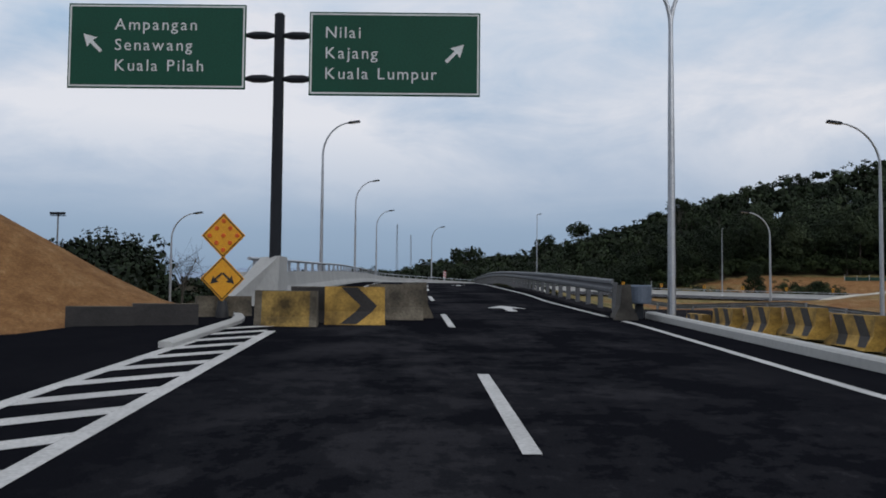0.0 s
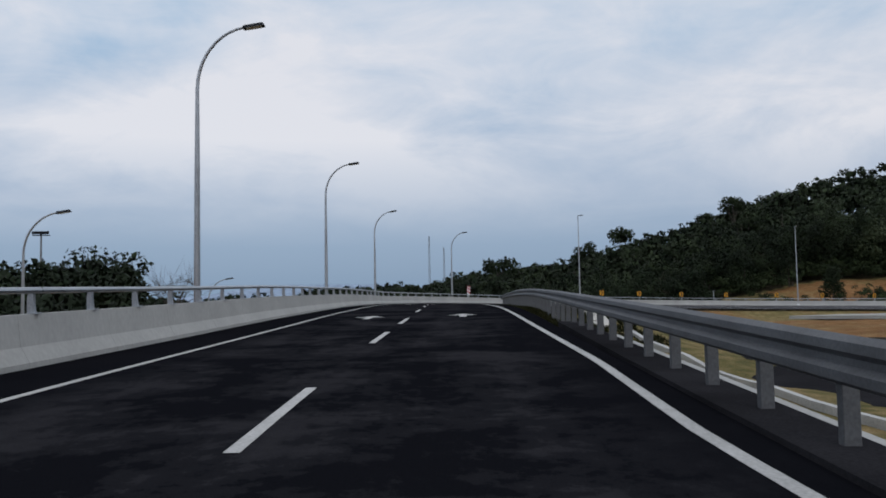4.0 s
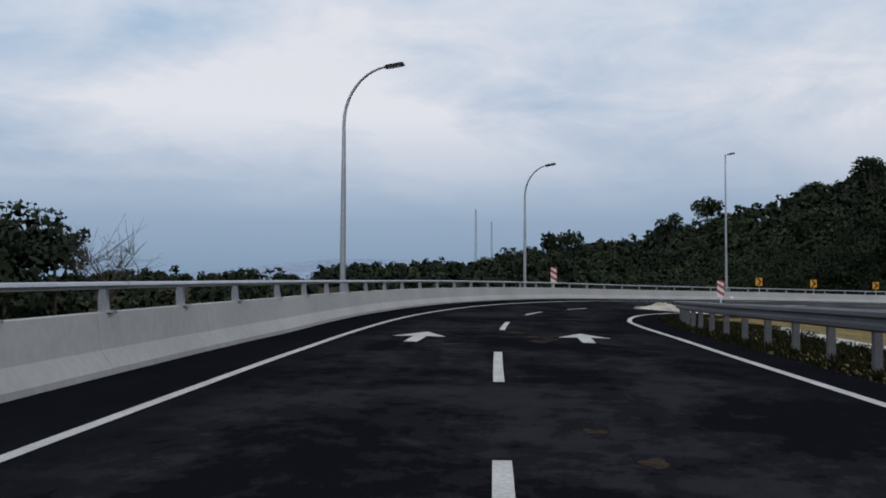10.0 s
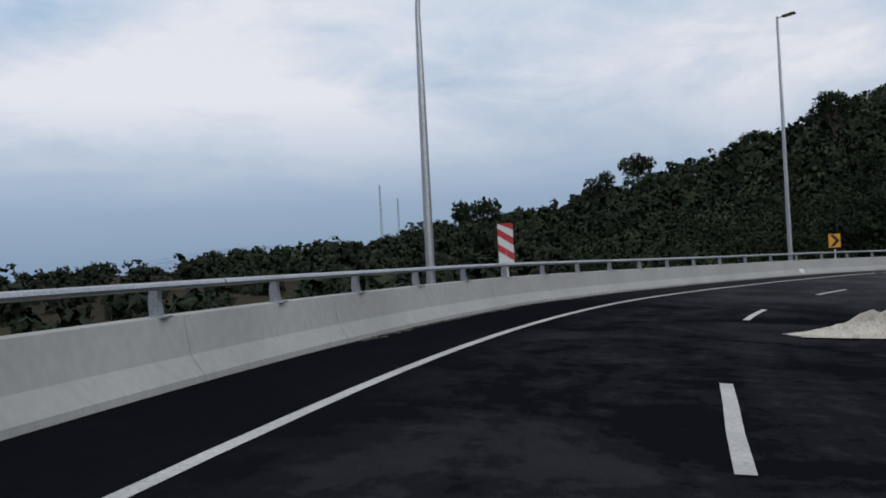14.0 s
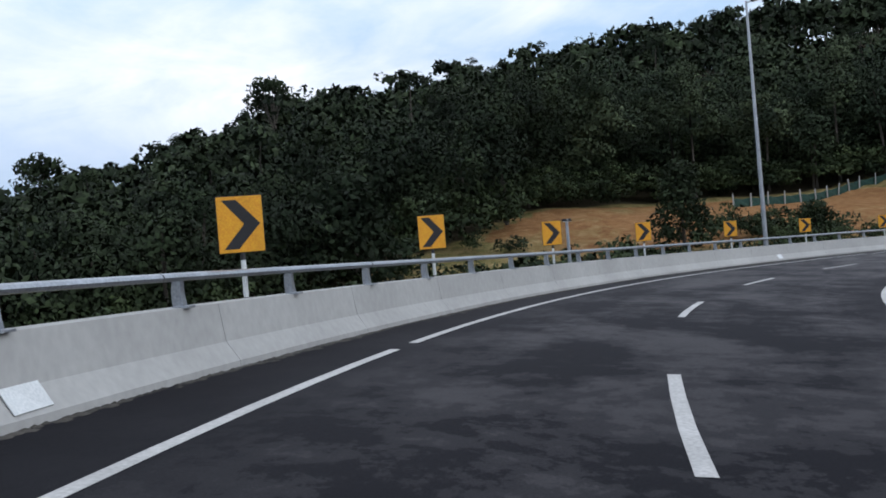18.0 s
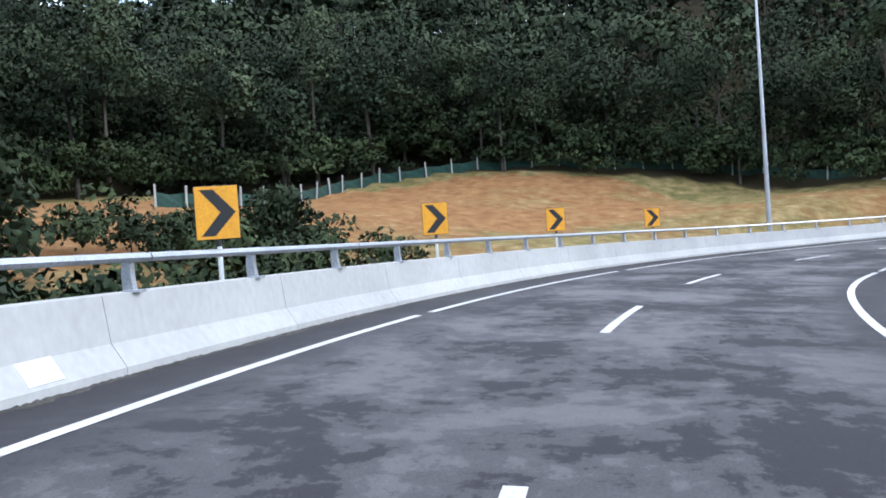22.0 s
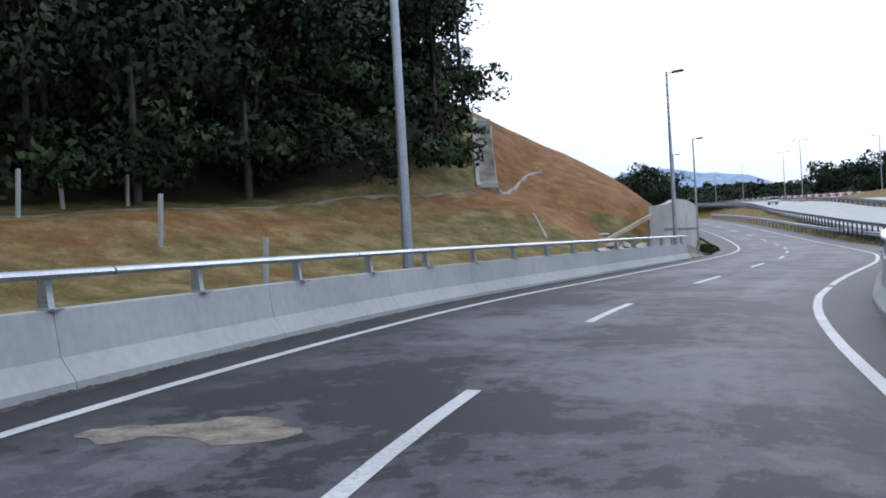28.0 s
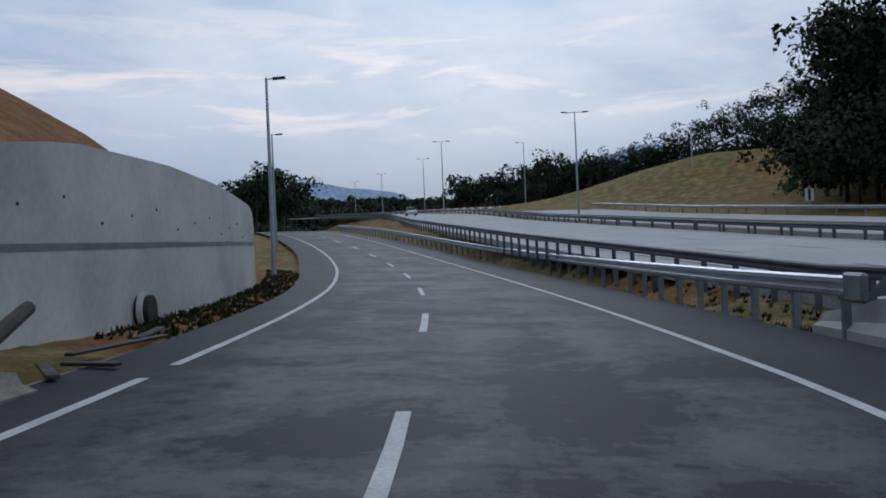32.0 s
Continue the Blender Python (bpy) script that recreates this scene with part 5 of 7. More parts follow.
thing("plastic_sheet", "crumpled dirty white plastic sheet lying on the road edge", "sheet", pose(p.x, p.y, p.z, 0, math.degrees(math.atan(0.075)), turn_at(134) + 30),
      data=bm_mesh("plastic_sheet", bm, TARP))
# ---- vegetation ----
rng = np.random.default_rng(7)


def crown_cards(count, lobes, size, flat=0.8, rg=None):
    """Leaf cards on the skins of several lobes: arrays of centres, normals and sizes for a crown about one metre in radius."""
    g = rg or rng
    centre = g.normal(0, 0.42, (lobes, 3)) * (1, 1, flat)
    centre[:, 2] = np.abs(centre[:, 2]) * 0.9 - 0.1
    radius = g.uniform(0.28, 0.55, lobes)
    which = g.integers(0, lobes, count)
    way = g.normal(0, 1, (count, 3))
    way /= np.linalg.norm(way, axis=1)[:, None]
    way[:, 2] = np.where(way[:, 2] < -0.3, -way[:, 2], way[:, 2])
    depth = g.uniform(0.72, 1.05, count)
    pos = centre[which] + way * (radius[which] * depth)[:, None] * (1, 1, flat)
    nrm = way + g.normal(0, 0.55, (count, 3))
    nrm /= np.linalg.norm(nrm, axis=1)[:, None]
    out = way * 0.75 + pos * 0.5 + (0, 0, 0.25)
    out /= np.linalg.norm(out, axis=1)[:, None]
    return pos, nrm, size * g.uniform(0.6, 1.4, count), out


def cards_mesh(pos, nrm, size, g):
    """Bent leaf sprays: two triangles each, folded along the middle."""
    n = len(pos)
    ref = g.normal(0, 1, (n, 3))
    u = np.cross(nrm, ref)
    u /= np.linalg.norm(u, axis=1)[:, None] + 1e-9
    v = np.cross(nrm, u)
    s = size[:, None]
    a, b = pos - u * s * 0.9, pos + u * s * 0.9
    c, d = pos + v * s * 0.55 - nrm * s * 0.25, pos - v * s * 0.55 - nrm * s * 0.25
    verts = np.stack([a, d, b, c], 1).reshape(-1, 3)
    base = np.arange(n)[:, None] * 4
    faces = np.concatenate([base + [[0, 1, 2]], base + [[0, 2, 3]]], 0)
    return verts, faces


def trunk_arrays(x, y, z, h, r, lean, sides=5):
    rows = [(0, 1.25), (0.35, 0.9), (0.75, 0.6), (1.0, 0.25)]
    v, f = [], []
    for i, (u, k) in enumerate(rows):
        for j in range(sides):
            a = 2 * math.pi * j / sides
            v.append((x + lean[0] * u * u + r * k * math.cos(a), y + lean[1] * u * u + r * k * math.sin(a), z + h * u))
    for i in range(3):
        for j in range(sides):
            a, b = i * sides + j, i * sides + (j + 1) % sides
            f += [(a, b, b + sides), (a, b + sides, a + sides)]
    return np.array(v), np.array(f)


def raw_mesh(name, verts, tris, mats, mat_index=None, tone=None, normals=None):
    """tone: one value a vertex, the plant's own tint between dull (0) and yellowish (1)."""
    me = bpy.data.meshes.new(name)
    me.vertices.add(len(verts))
    me.vertices.foreach_set("co", np.asarray(verts, np.float32).ravel())
    me.loops.add(len(tris) * 3)
    me.loops.foreach_set("vertex_index", np.asarray(tris, np.int32).ravel())
    me.polygons.add(len(tris))
    me.polygons.foreach_set("loop_start", np.arange(0, len(tris) * 3, 3, dtype=np.int32))
    me.polygons.foreach_set("loop_total", np.full(len(tris), 3, np.int32))
    for m in mats:
        me.materials.append(m)
    if mat_index is not None:
        me.polygons.foreach_set("material_index", np.asarray(mat_index, np.int32))
    me.update(calc_edges=True)
    if normals is not None:
        me.polygons.foreach_set("use_smooth", [True] * len(tris))
        me.normals_split_custom_set_from_vertices(normals.astype(np.float32))
    own = me.attributes.new("tone", "FLOAT", "POINT")
    own.data.foreach_set("value", np.full(len(verts), 0.5, np.float32) if tone is None else np.asarray(tone, np.float32))
    return me


PROTOS = {}
for kind, (cnt, lobes, size, flat) in {"near": (800, 15, 0.072, 1.0), "mid": (320, 11, 0.12, 1.0), "far": (120, 8, 0.20, 0.9), "shrub": (230, 8, 0.10, 0.85), "open": (420, 9, 0.075, 0.8)}.items():
    PROTOS[kind] = [crown_cards(cnt, lobes, size, flat) for _ in range(7)]


def wood(name, label, trees, leaf, trunks=0.3, dull=False):
    """One mesh of many trees. trees: rows of x, y, ground z, height, crown radius, kind."""
    vs, fs, mi, tn, nv, off = [], [], [], [], [], 0
    for x, y, z, h, r, kind in trees:
        pos, nrm, size, out = PROTOS[kind][rng.integers(0, 7)]
        a = rng.uniform(0, 2 * math.pi)
        c, s = math.cos(a), math.sin(a)
        rot = np.array([[c, -s, 0], [s, c, 0], [0, 0, 1]])
        tall = rng.uniform(1.0, 1.75) if kind in ("near", "mid") else rng.uniform(0.85, 1.2)
        lean = rng.normal(0, 0.03 * h, 2)
        q = (pos @ rot.T) * (r, r, r * tall)
        low = 0.42 if kind == "shrub" else 0.0
        q = q + (x + lean[0], y + lean[1], z + max(h - r * tall * 1.05, h * low))
        v, f = cards_mesh(q, nrm @ rot.T, size * r, rng)
        vs.append(v)
        nv.append(np.repeat(out @ rot.T, 4, axis=0))
        fs.append(f + off)
        mi.append(np.zeros(len(f)))
        tn.append(np.full(len(v), rng.uniform(0.0, 0.3) if dull else rng.choice([rng.uniform(0.0, 0.4), rng.uniform(0.05, 0.5), rng.uniform(0.4, 0.7), rng.uniform(0.6, 1.0)], p=[0.35, 0.3, 0.23, 0.12])))
        off += len(v)
        if kind == "open" or (kind != "shrub" and rng.random() < trunks):
            v, f = trunk_arrays(x, y, z - 0.5, h * 0.85, 0.08 + 0.009 * h, lean)
            vs.append(v)
            side = v - np.tile([[x, y, 0.0]], (len(v), 1))
            side[:, 2] = 0
            nv.append(side / (np.linalg.norm(side, axis=1)[:, None] + 1e-6))
            fs.append(f + off)
            mi.append(np.ones(len(f)))
            tn.append(np.full(len(v), 0.5))
            off += len(v)
    me = raw_mesh(name, np.concatenate(vs), np.concatenate(fs), [leaf, BARK], np.concatenate(mi), np.concatenate(tn), np.concatenate(nv))
    return thing(name, label, "trees", kind="stuff", data=me)


def scatter(n, x0, x1, y0, y1, rg):
    x, y = rg.uniform(x0, x1, n), rg.uniform(y0, y1, n)
    z, s, d, b = land(x, y)
    return x, y, z, s, d, b


sx, sy, sz, ss, sd_, sb = scatter(5200, -60, 330, 90, 430, rng)
edge_at = np.array([WOOD_EDGE(v) for v in ss])
hill, back, shrubs = [], [], []
# trees are lower where the hill runs out towards the plain
GROWTH = table([(180, 0.46), (196, 0.66), (210, 0.92), (224, 1.2), (240, 1.28), (262, 1.1), (400, 1.06)])
AWAY = table([(-8, 0.8), (2, 0.62), (6, 0.6), (12, 0.70), (18, 0.86), (26, 0.96), (34, 1.0)])
for x, y, z, s, d, b, e in zip(sx, sy, sz, ss, sd_, sb, edge_at):
    if d > -6 or s < 181 or s > 345 or b < e:
        continue
    dist = b - e
    if s > 296 and 21 * (y - 130) + 16 * (x - 146) < 40:
        continue
    g = GROWTH(s)
    tall = g * AWAY(math.degrees(math.atan2(x - 4.5, y - 135.0))) * rng.choice([rng.uniform(6.5, 10.5), rng.uniform(10.0, 15.0)])
    if dist < 16:
        hill.append((x, y, z, tall, rng.uniform(2.2, 3.6) * (0.6 + 0.4 * g), "near"))
        for _ in range(2):
            shrubs.append((x + rng.normal(0, 2.2), y + rng.normal(0, 2.2), z, g * rng.uniform(3, 6.5), rng.uniform(1.6, 2.8), "shrub"))
    elif dist < 50:
        if rng.random() < 0.75:
            hill.append((x, y, z, tall, rng.uniform(2.6, 4.4) * (0.6 + 0.4 * g), "mid"))
            shrubs.append((x + rng.normal(0, 2), y + rng.normal(0, 2), z, g * rng.uniform(4, 7), rng.uniform(2.2, 3.4), "shrub"))
        elif rng.random() < 0.3:
            hill.append((x, y, z, tall * 1.14, rng.uniform(1.9, 3.0), "open"))
    elif dist < 190 and rng.random() < 0.5:
        back.append((x, y, z, tall, rng.uniform(3.2, 5.2) * (0.6 + 0.4 * g), "far"))
        if rng.random() < 0.16:
            back.append((x + 2, y, z, tall * 1.1, rng.uniform(2.2, 3.4), "open"))
for _ in range(170):
    s, b = rng.uniform(222, 264), rng.uniform(2, 34)
    p = at(s, LEFT_SHOULDER(s) - WOOD_EDGE(s) - b, 0)
    hill.append((p.x, p.y, ground_z(p.x, p.y), GROWTH(s) * rng.uniform(6, 12), rng.uniform(2.6, 4.2), "near" if b < 16 else "mid"))
for _ in range(320):
    s, b = rng.uniform(220, 270), rng.uniform(1, 30)
    p = at(s, LEFT_SHOULDER(s) - WOOD_EDGE(s) - b, 0)
    shrubs.append((p.x, p.y, ground_z(p.x, p.y), rng.uniform(3.0, 6.5), rng.uniform(2.2, 3.4), "shrub"))
for _ in range(50):
    x, y = rng.uniform(75, 89), rng.uniform(189, 200)
    shrubs.append((x, y, ground_z(x, y), rng.uniform(0.9, 2.4), rng.uniform(0.9, 1.8), "shrub"))
# extra trees and undergrowth along the wood's front
for s in np.arange(182, 334, 0.5):
    e = WOOD_EDGE(s) + rng.uniform(-1.5, 9)
    p = at(s, LEFT_SHOULDER(s) - e, 0)
    if s > 296 and 21 * (p.y - 130) + 16 * (p.x - 146) < 30:
        continue
    z, g = ground_z(p.x, p.y), GROWTH(s)
    if rng.random() < 0.5:
        hill.append((p.x, p.y, z, g * rng.uniform(8, 13), rng.uniform(2.0, 3.4), "near"))
    for _ in range(2):
        shrubs.append((p.x + rng.normal(0, 1.2), p.y + rng.normal(0, 1.2), z, rng.uniform(1.5, 5.0) * (0.5 + 0.5 * g), rng.uniform(1.0, 2.4), "shrub"))
wood("hillside_wood", "dense dark green broadleaf wood covering the hillside", [q for q in hill if not (q[0] > 85 and q[1] < 285)], LEAF)
# trees at the bend take the leaf colour lightened for hazy light
wood("bend_wood", "dense green broadleaf wood above the fence round the bend", [q for q in hill if q[0] > 85 and q[1] < 285], LEAF_MID)
wood("upper_wood", "dense dark wood on the upper hill", back, LEAF)
# scrub below the bend and on the grass slope
for _ in range(420):
    s = rng.uniform(158, 212)
    b = rng.uniform(5, 34) if s > 175 else rng.uniform(12, 50)
    p = at(s, LEFT_SHOULDER(s) - b, 0)
    z = ground_z(p.x, p.y)
    if s > 190 and b > 12 and rng.random() < 0.65:
        continue
    shrubs.append((p.x, p.y, z, rng.uniform(0.8, 3.0) if s < 190 else rng.uniform(0.5, 1.6), rng.uniform(0.8, 2.2), "shrub"))
for _ in range(300):
    s = rng.uniform(176, 204)
    p = at(s, LEFT_SHOULDER(s) - rng.uniform(2.5, 15), 0)
    shrubs.append((p.x, p.y, ground_z(p.x, p.y), rng.uniform(0.8, 2.3), rng.uniform(0.8, 1.7), "shrub"))
for _ in range(130):
    s = rng.uniform(198, 221)
    b = rng.uniform(1.5, 13 if s < 212 else 8)
    p = at(s, LEFT_SHOULDER(s) - b, 0)
    shrubs.append((p.x, p.y, ground_z(p.x, p.y), rng.uniform(0.5, 1.9), rng.uniform(0.7, 1.5), "shrub"))
wood("undergrowth", "mixed green shrubs and undergrowth along the edge of the wood", shrubs, LEAF_LIGHT)

# lowland trees to the left and straight on
low = []
for _ in range(420):
    x, y = rng.uniform(-190, 30), rng.uniform(178, 345)
    zz, s_, d_, b_ = land([x], [y])
    if b_[0] < 24 or (x > -75 and x < -38 and y < 215):
        continue
    low.append((x, y, ground_z(x, y), rng.uniform(0.75, 1.0) * max(3.0, 1.0 - ground_z(x, y)) * (0.42 if x < -20 else 1.0), rng.uniform(3.0, 4.6), "far"))
for _ in range(420):
    x, y = rng.uniform(-120, -26), rng.uniform(70, 210)
    if y < 92 or x > min(-0.31 * y - 3, -4 - 0.494 * (y - 66)):
        continue
    low.append((x, y, ground_z(x, y), rng.uniform(0.88, 1.1) * float(np.interp(y, [92, 120, 140, 170, 210], [6.0, 7.5, 11.5, 14.5, 15.5])), rng.uniform(3.4, 5.2), "mid"))
for _ in range(60):
    x, y = rng.uniform(-75, -44), rng.uniform(30, 75)
    low.append((x, y, ground_z(x, y), rng.uniform(6.5, 10), rng.uniform(2.6, 4.0), "near"))
wood("lowland_trees", "dark rounded trees on the low ground beside the ramp", low, LEAF, dull=True)
far_trees = []
for _ in range(900):
    x, y = rng.uniform(-520, 60), rng.uniform(330, 900)
    rise = max(0.0, min(1.0, (x + 110 + 0.28 * (y - 470)) / 130))
    lift = rise * 22 * math.exp(-((y - 620) / 260) ** 2)
    if x < -200 - (y - 330) * 0.05 and y < 480:
        continue
    far_trees.append((x, y, -10 + lift * 0.8, rng.uniform(9, 15) * (0.65 + 0.35 * rise), rng.uniform(5, 8), "far"))
for _ in range(500):
    x, y = rng.uniform(-900, 200), rng.uniform(700, 1500)
    far_trees.append((x, y, -10, rng.uniform(9, 16) * (0.6 if x < -100 - 0.2 * (y - 700) else 1.0), rng.uniform(7, 12), "far"))
wood("far_trees", "distant dark tree line in the haze", far_trees, LEAF)


def tree(name, label, x, y, height, radius, leaf, kind="near", count=900, trunk=0.16, bare=0.0, lobes=9, seed=1, base=None, lift=0.0, bushy=False):
    """A single tree: tapered trunk with limbs, and a crown of leaf sprays round the limbs' ends."""
    g = np.random.default_rng(seed)
    z = ground_z(x, y) if base is None else base
    t = thing(name, label, "tree", pose(x, y, z))
    top = height - radius * 0.9
    part("trunk", tube("trunk", [(0, 0, -0.6), (0.05, 0, top * 0.4), (0.15, 0.1, top * 0.75), (0.1, 0.15, top)], [trunk * 1.2, trunk, trunk * 0.75, trunk * 0.4], BARK, 8), t)
    ends = []
    for k in range(lobes):
        a, e = 2 * math.pi * k / lobes + g.uniform(-0.4, 0.4), g.uniform(0.2, 1.2)
        far = radius * g.uniform(0.45, 0.95)
        tip = Vector((far * math.cos(a) * math.cos(e), far * math.sin(a) * math.cos(e), top + lift + far * math.sin(e) * 1.1))
        if bushy:
            # limbs from the ground up, longest low down
            u = (k + 0.5) / lobes
            far = radius * (1.0 - 0.8 * u) * g.uniform(0.55, 1.0)
            tip = Vector((far * math.cos(2.4 * k), far * math.sin(2.4 * k), height * (0.1 + 0.82 * u)))
        start = Vector((0.1, 0.1, top * g.uniform(0.55, 0.95) if not bushy else max(0.1, tip.z * 0.8)))
        mid = (start + tip) / 2 + Vector((0, 0, 0.12 * radius))
        part("limb", tube("limb", [start, mid, tip], [trunk * 0.35, trunk * 0.22, 0.02], BARK, 5), t)
        ends.append(tip)
        if bare:
            for _ in range(10):
                side = Vector(g.normal(0, 1, 3)) * radius * 0.20
                side.z = abs(side.z)
                q = tip * 0.5 + mid * 0.5
                w = q + side
                part("twig", tube("twig", [q, (q + w) / 2 + Vector((0, 0, 0.1)), w, w + side * 0.5], [0.028, 0.024, 0.02, 0.012], BARK, 4), t)
    n = int(count)
    if n:
        centre = np.array([list(e) for e in ends])
        which = g.integers(0, len(ends), n)
        way = g.normal(0, 1, (n, 3))
        way /= np.linalg.norm(way, axis=1)[:, None]
        pos = centre[which] + way * (radius * 0.36 * g.uniform(0.4, 1.1, n) ** 0.6)[:, None] * (1, 1, 0.8)
        nrm = way + g.normal(0, 0.6, (n, 3))
        nrm /= np.linalg.norm(nrm, axis=1)[:, None]
        v, f = cards_mesh(pos, nrm, radius * 0.085 * g.uniform(0.6, 1.4, n), g)
        part("crown", raw_mesh("crown", v, f, [leaf], tone=np.full(len(v), 0.2 + 0.1 * (seed % 5))), t)
    return t


tree("tree", "slender pale-trunked tree with thin foliage before the wood", 139.4, 164.6, 15.5, 3.4, LEAF_LIGHT, count=700, trunk=0.17, seed=11)
tree("tree", "slender pale-trunked tree with thin foliage before the wood", 144.8, 160.6, 15.0, 3.2, LEAF_LIGHT, count=650, trunk=0.15, seed=12)
tree("tree", "dense round-topped tree rising from the slope behind the parapet", 70.6, 196.8, 7.2, 2.6, LEAF, count=2600, trunk=0.14, seed=13, lobes=30, bushy=True)
tree("tree", "low dark bushy tree behind the parapet", 83.3, 193.6, 3.4, 2.3, LEAF, count=1700, trunk=0.1, seed=14, lobes=22, bushy=True)
tree("tree", "dense dark tree on the falling ground beyond the parapet", 45.0, 203.0, 7.6, 3.8, LEAF, count=2200, trunk=0.18, seed=15, lobes=26, bushy=True)
tree("tree", "large leafy tree hanging over the top of the soil slope", 166.5, 119.5, 11.0, 4.6, LEAF, count=1500, trunk=0.25, seed=16, lobes=12)
tree("tree", "leafy tree on the crest above the soil slope", 171.5, 121.5, 12.0, 4.6, LEAF, count=1500, trunk=0.22, seed=17, lobes=12)
tree("tree", "leafy tree on the crest above the soil slope", 165.0, 126.0, 13.0, 4.8, LEAF, count=1500, trunk=0.22, seed=27, lobes=12)
tree("bare_tree", "bare grey tree with spreading leafless branches", -54.0, 180.5, 12.6, 7.2, LEAF, count=0, trunk=0.26, bare=1.0, lobes=17, seed=18)
for x, y, topz, r, sd in ((8.9, 331, 19.5, 7.0, 21), (37.8, 317, 22.2, 5.5, 22), (56.3, 360, 31.0, 6.5, 23), (76.4, 281, 33.0, 4.2, 24), (82.7, 295, 34.0, 4.2, 25)):
    z = ground_z(x, y)
    tree("tree", "tall open-crowned tree standing above the wooded skyline", x, y, topz - z, r, LEAF, count=900, trunk=0.3, seed=sd, lobes=10)

# grass of the verges
gv, gf = [], []
for _ in range(11000):
    if rng.random() < 0.78:
        s = rng.uniform(54, 124)
        p = at(s, RIGHT_SHOULDER(s) + rng.uniform(0.02, 4.4), 0)
    elif rng.random() < 0.5:
        s = rng.uniform(318, 352)
        p = at(s, LEFT_SHOULDER(s) - rng.uniform(0.0, 1.7), 0)
    else:
        s = rng.uniform(314, 372)
        if rng.random() < 0.5:
            continue
        p = at(s, FAR_RAIL(s) + rng.uniform(0.1, 2.4), 0)
    z = ground_z(p.x, p.y)
    hgt = rng.uniform(0.06, 0.18)
    a = rng.uniform(0, math.pi)
    o = len(gv)
    for k in range(3):
        a2, w = a + k * 1.05, 0.05
        gv += [(p.x - w * math.cos(a2), p.y - w * math.sin(a2), z - 0.02), (p.x + w * math.cos(a2), p.y + w * math.sin(a2), z - 0.02),
               (p.x + 0.12 * math.cos(a2 + 1.3), p.y + 0.12 * math.sin(a2 + 1.3), z + hgt)]
        gf.append((o + 3 * k, o + 3 * k + 1, o + 3 * k + 2))
thing("verge_grass", "tufts of dry yellow-green grass along the verges", "grass", kind="stuff", data=raw_mesh("verge_grass", gv, gf, [GRASS]))
# ---- lower road on the right, seen past the guard rail ----
def land_strip(name, points, width, lift, mat, step=2.0):
    """A ribbon laid on the ground along points."""
    pts = [Vector((*p, 0)) for p in points]
    verts, faces, line = [], [], []
    for a, b in zip(pts[:-1], pts[1:]):
        n = max(1, int((b - a).length / step))
        line += [a.lerp(b, i / n) for i in range(n)]
    line.append(pts[-1])
    for i, p in enumerate(line):
        d = (line[min(i + 1, len(line) - 1)] - line[max(i - 1, 0)]).normalized()
        side = Vector((d.y, -d.x, 0)) * width / 2
        zs = max(ground_z(p.x + k * side.x, p.y + k * side.y) for k in (-1, -0.5, 0, 0.5, 1)) if width < 5 else ground_z(p.x, p.y)
        verts += [(p.x - side.x, p.y - side.y, zs + lift), (p.x + side.x, p.y + side.y, zs + lift), (p.x + side.x, p.y + side.y, zs - 0.6), (p.x - side.x, p.y - side.y, zs - 0.6)]
    for i in range(len(line) - 1):
        for j in range(4):
            a, b = i * 4 + j, i * 4 + (j + 1) % 4
            faces.append((a, a + 4, b + 4, b))
    faces += [(0, 1, 2, 3), tuple((len(line) - 1) * 4 + j for j in (3, 2, 1, 0))]
    return mesh(name, verts, faces, mat)


LOWER = [(13.4, 25), (13.2, 38), (12.4, 48), (11.6, 56)]
lower = thing("lower_road", "narrow asphalt road on the lower ground beside the ramp", "road", kind="structure", data=land_strip("lower_road", LOWER, 9.6, 0.14, LOWER_ASPHALT))
for off in (-4.3, 4.3):
    part("edge_line", land_strip("edge_line", [(x + off, y) for x, y in LOWER], 0.16, 0.17, PAINT), lower, "white edge line")
side_rail = thing("guard_rail", "dull steel guard rail beyond the lower road", "guard rail", kind="structure")
SIDE = [(12.5, 66), (16.2, 60), (20.5, 51.5), (23.0, 42), (24.0, 30)]
for a, b in zip(SIDE[:-1], SIDE[1:]):
    va, vb = Vector((*a, ground_z(*a) + 0.72)), Vector((*b, ground_z(*b) + 0.72))
    n_posts, way = int((vb - va).length / 2.5), (vb - va).normalized()
    out_way = Vector((way.y, -way.x, 0)).normalized()
    prof = [va + out_way * d + Vector((0, 0, h)) for d, h in WBEAM]
    prof += [v + (vb - va) for v in prof]
    k = len(WBEAM)
    part("beam", mesh("beam", prof, [(i, (i + 1) % k, k + (i + 1) % k, k + i) for i in range(k)], DULL_GALV), side_rail)
    for i in range(n_posts):
        q = va.lerp(vb, (i + 0.5) / n_posts)
        part("guard_post", GUARD_POST, side_rail, m=pose(q.x, q.y, ground_z(q.x, q.y) + 0.12, 0, 0, math.degrees(math.atan2(-way.x, way.y))))
thing("dirt_track", "pale dirt track climbing the soil bank", "track", kind="structure", data=land_strip("dirt_track", [(36, 88), (44, 94), (52, 99), (60, 101)], 1.6, 0.1, TARP))

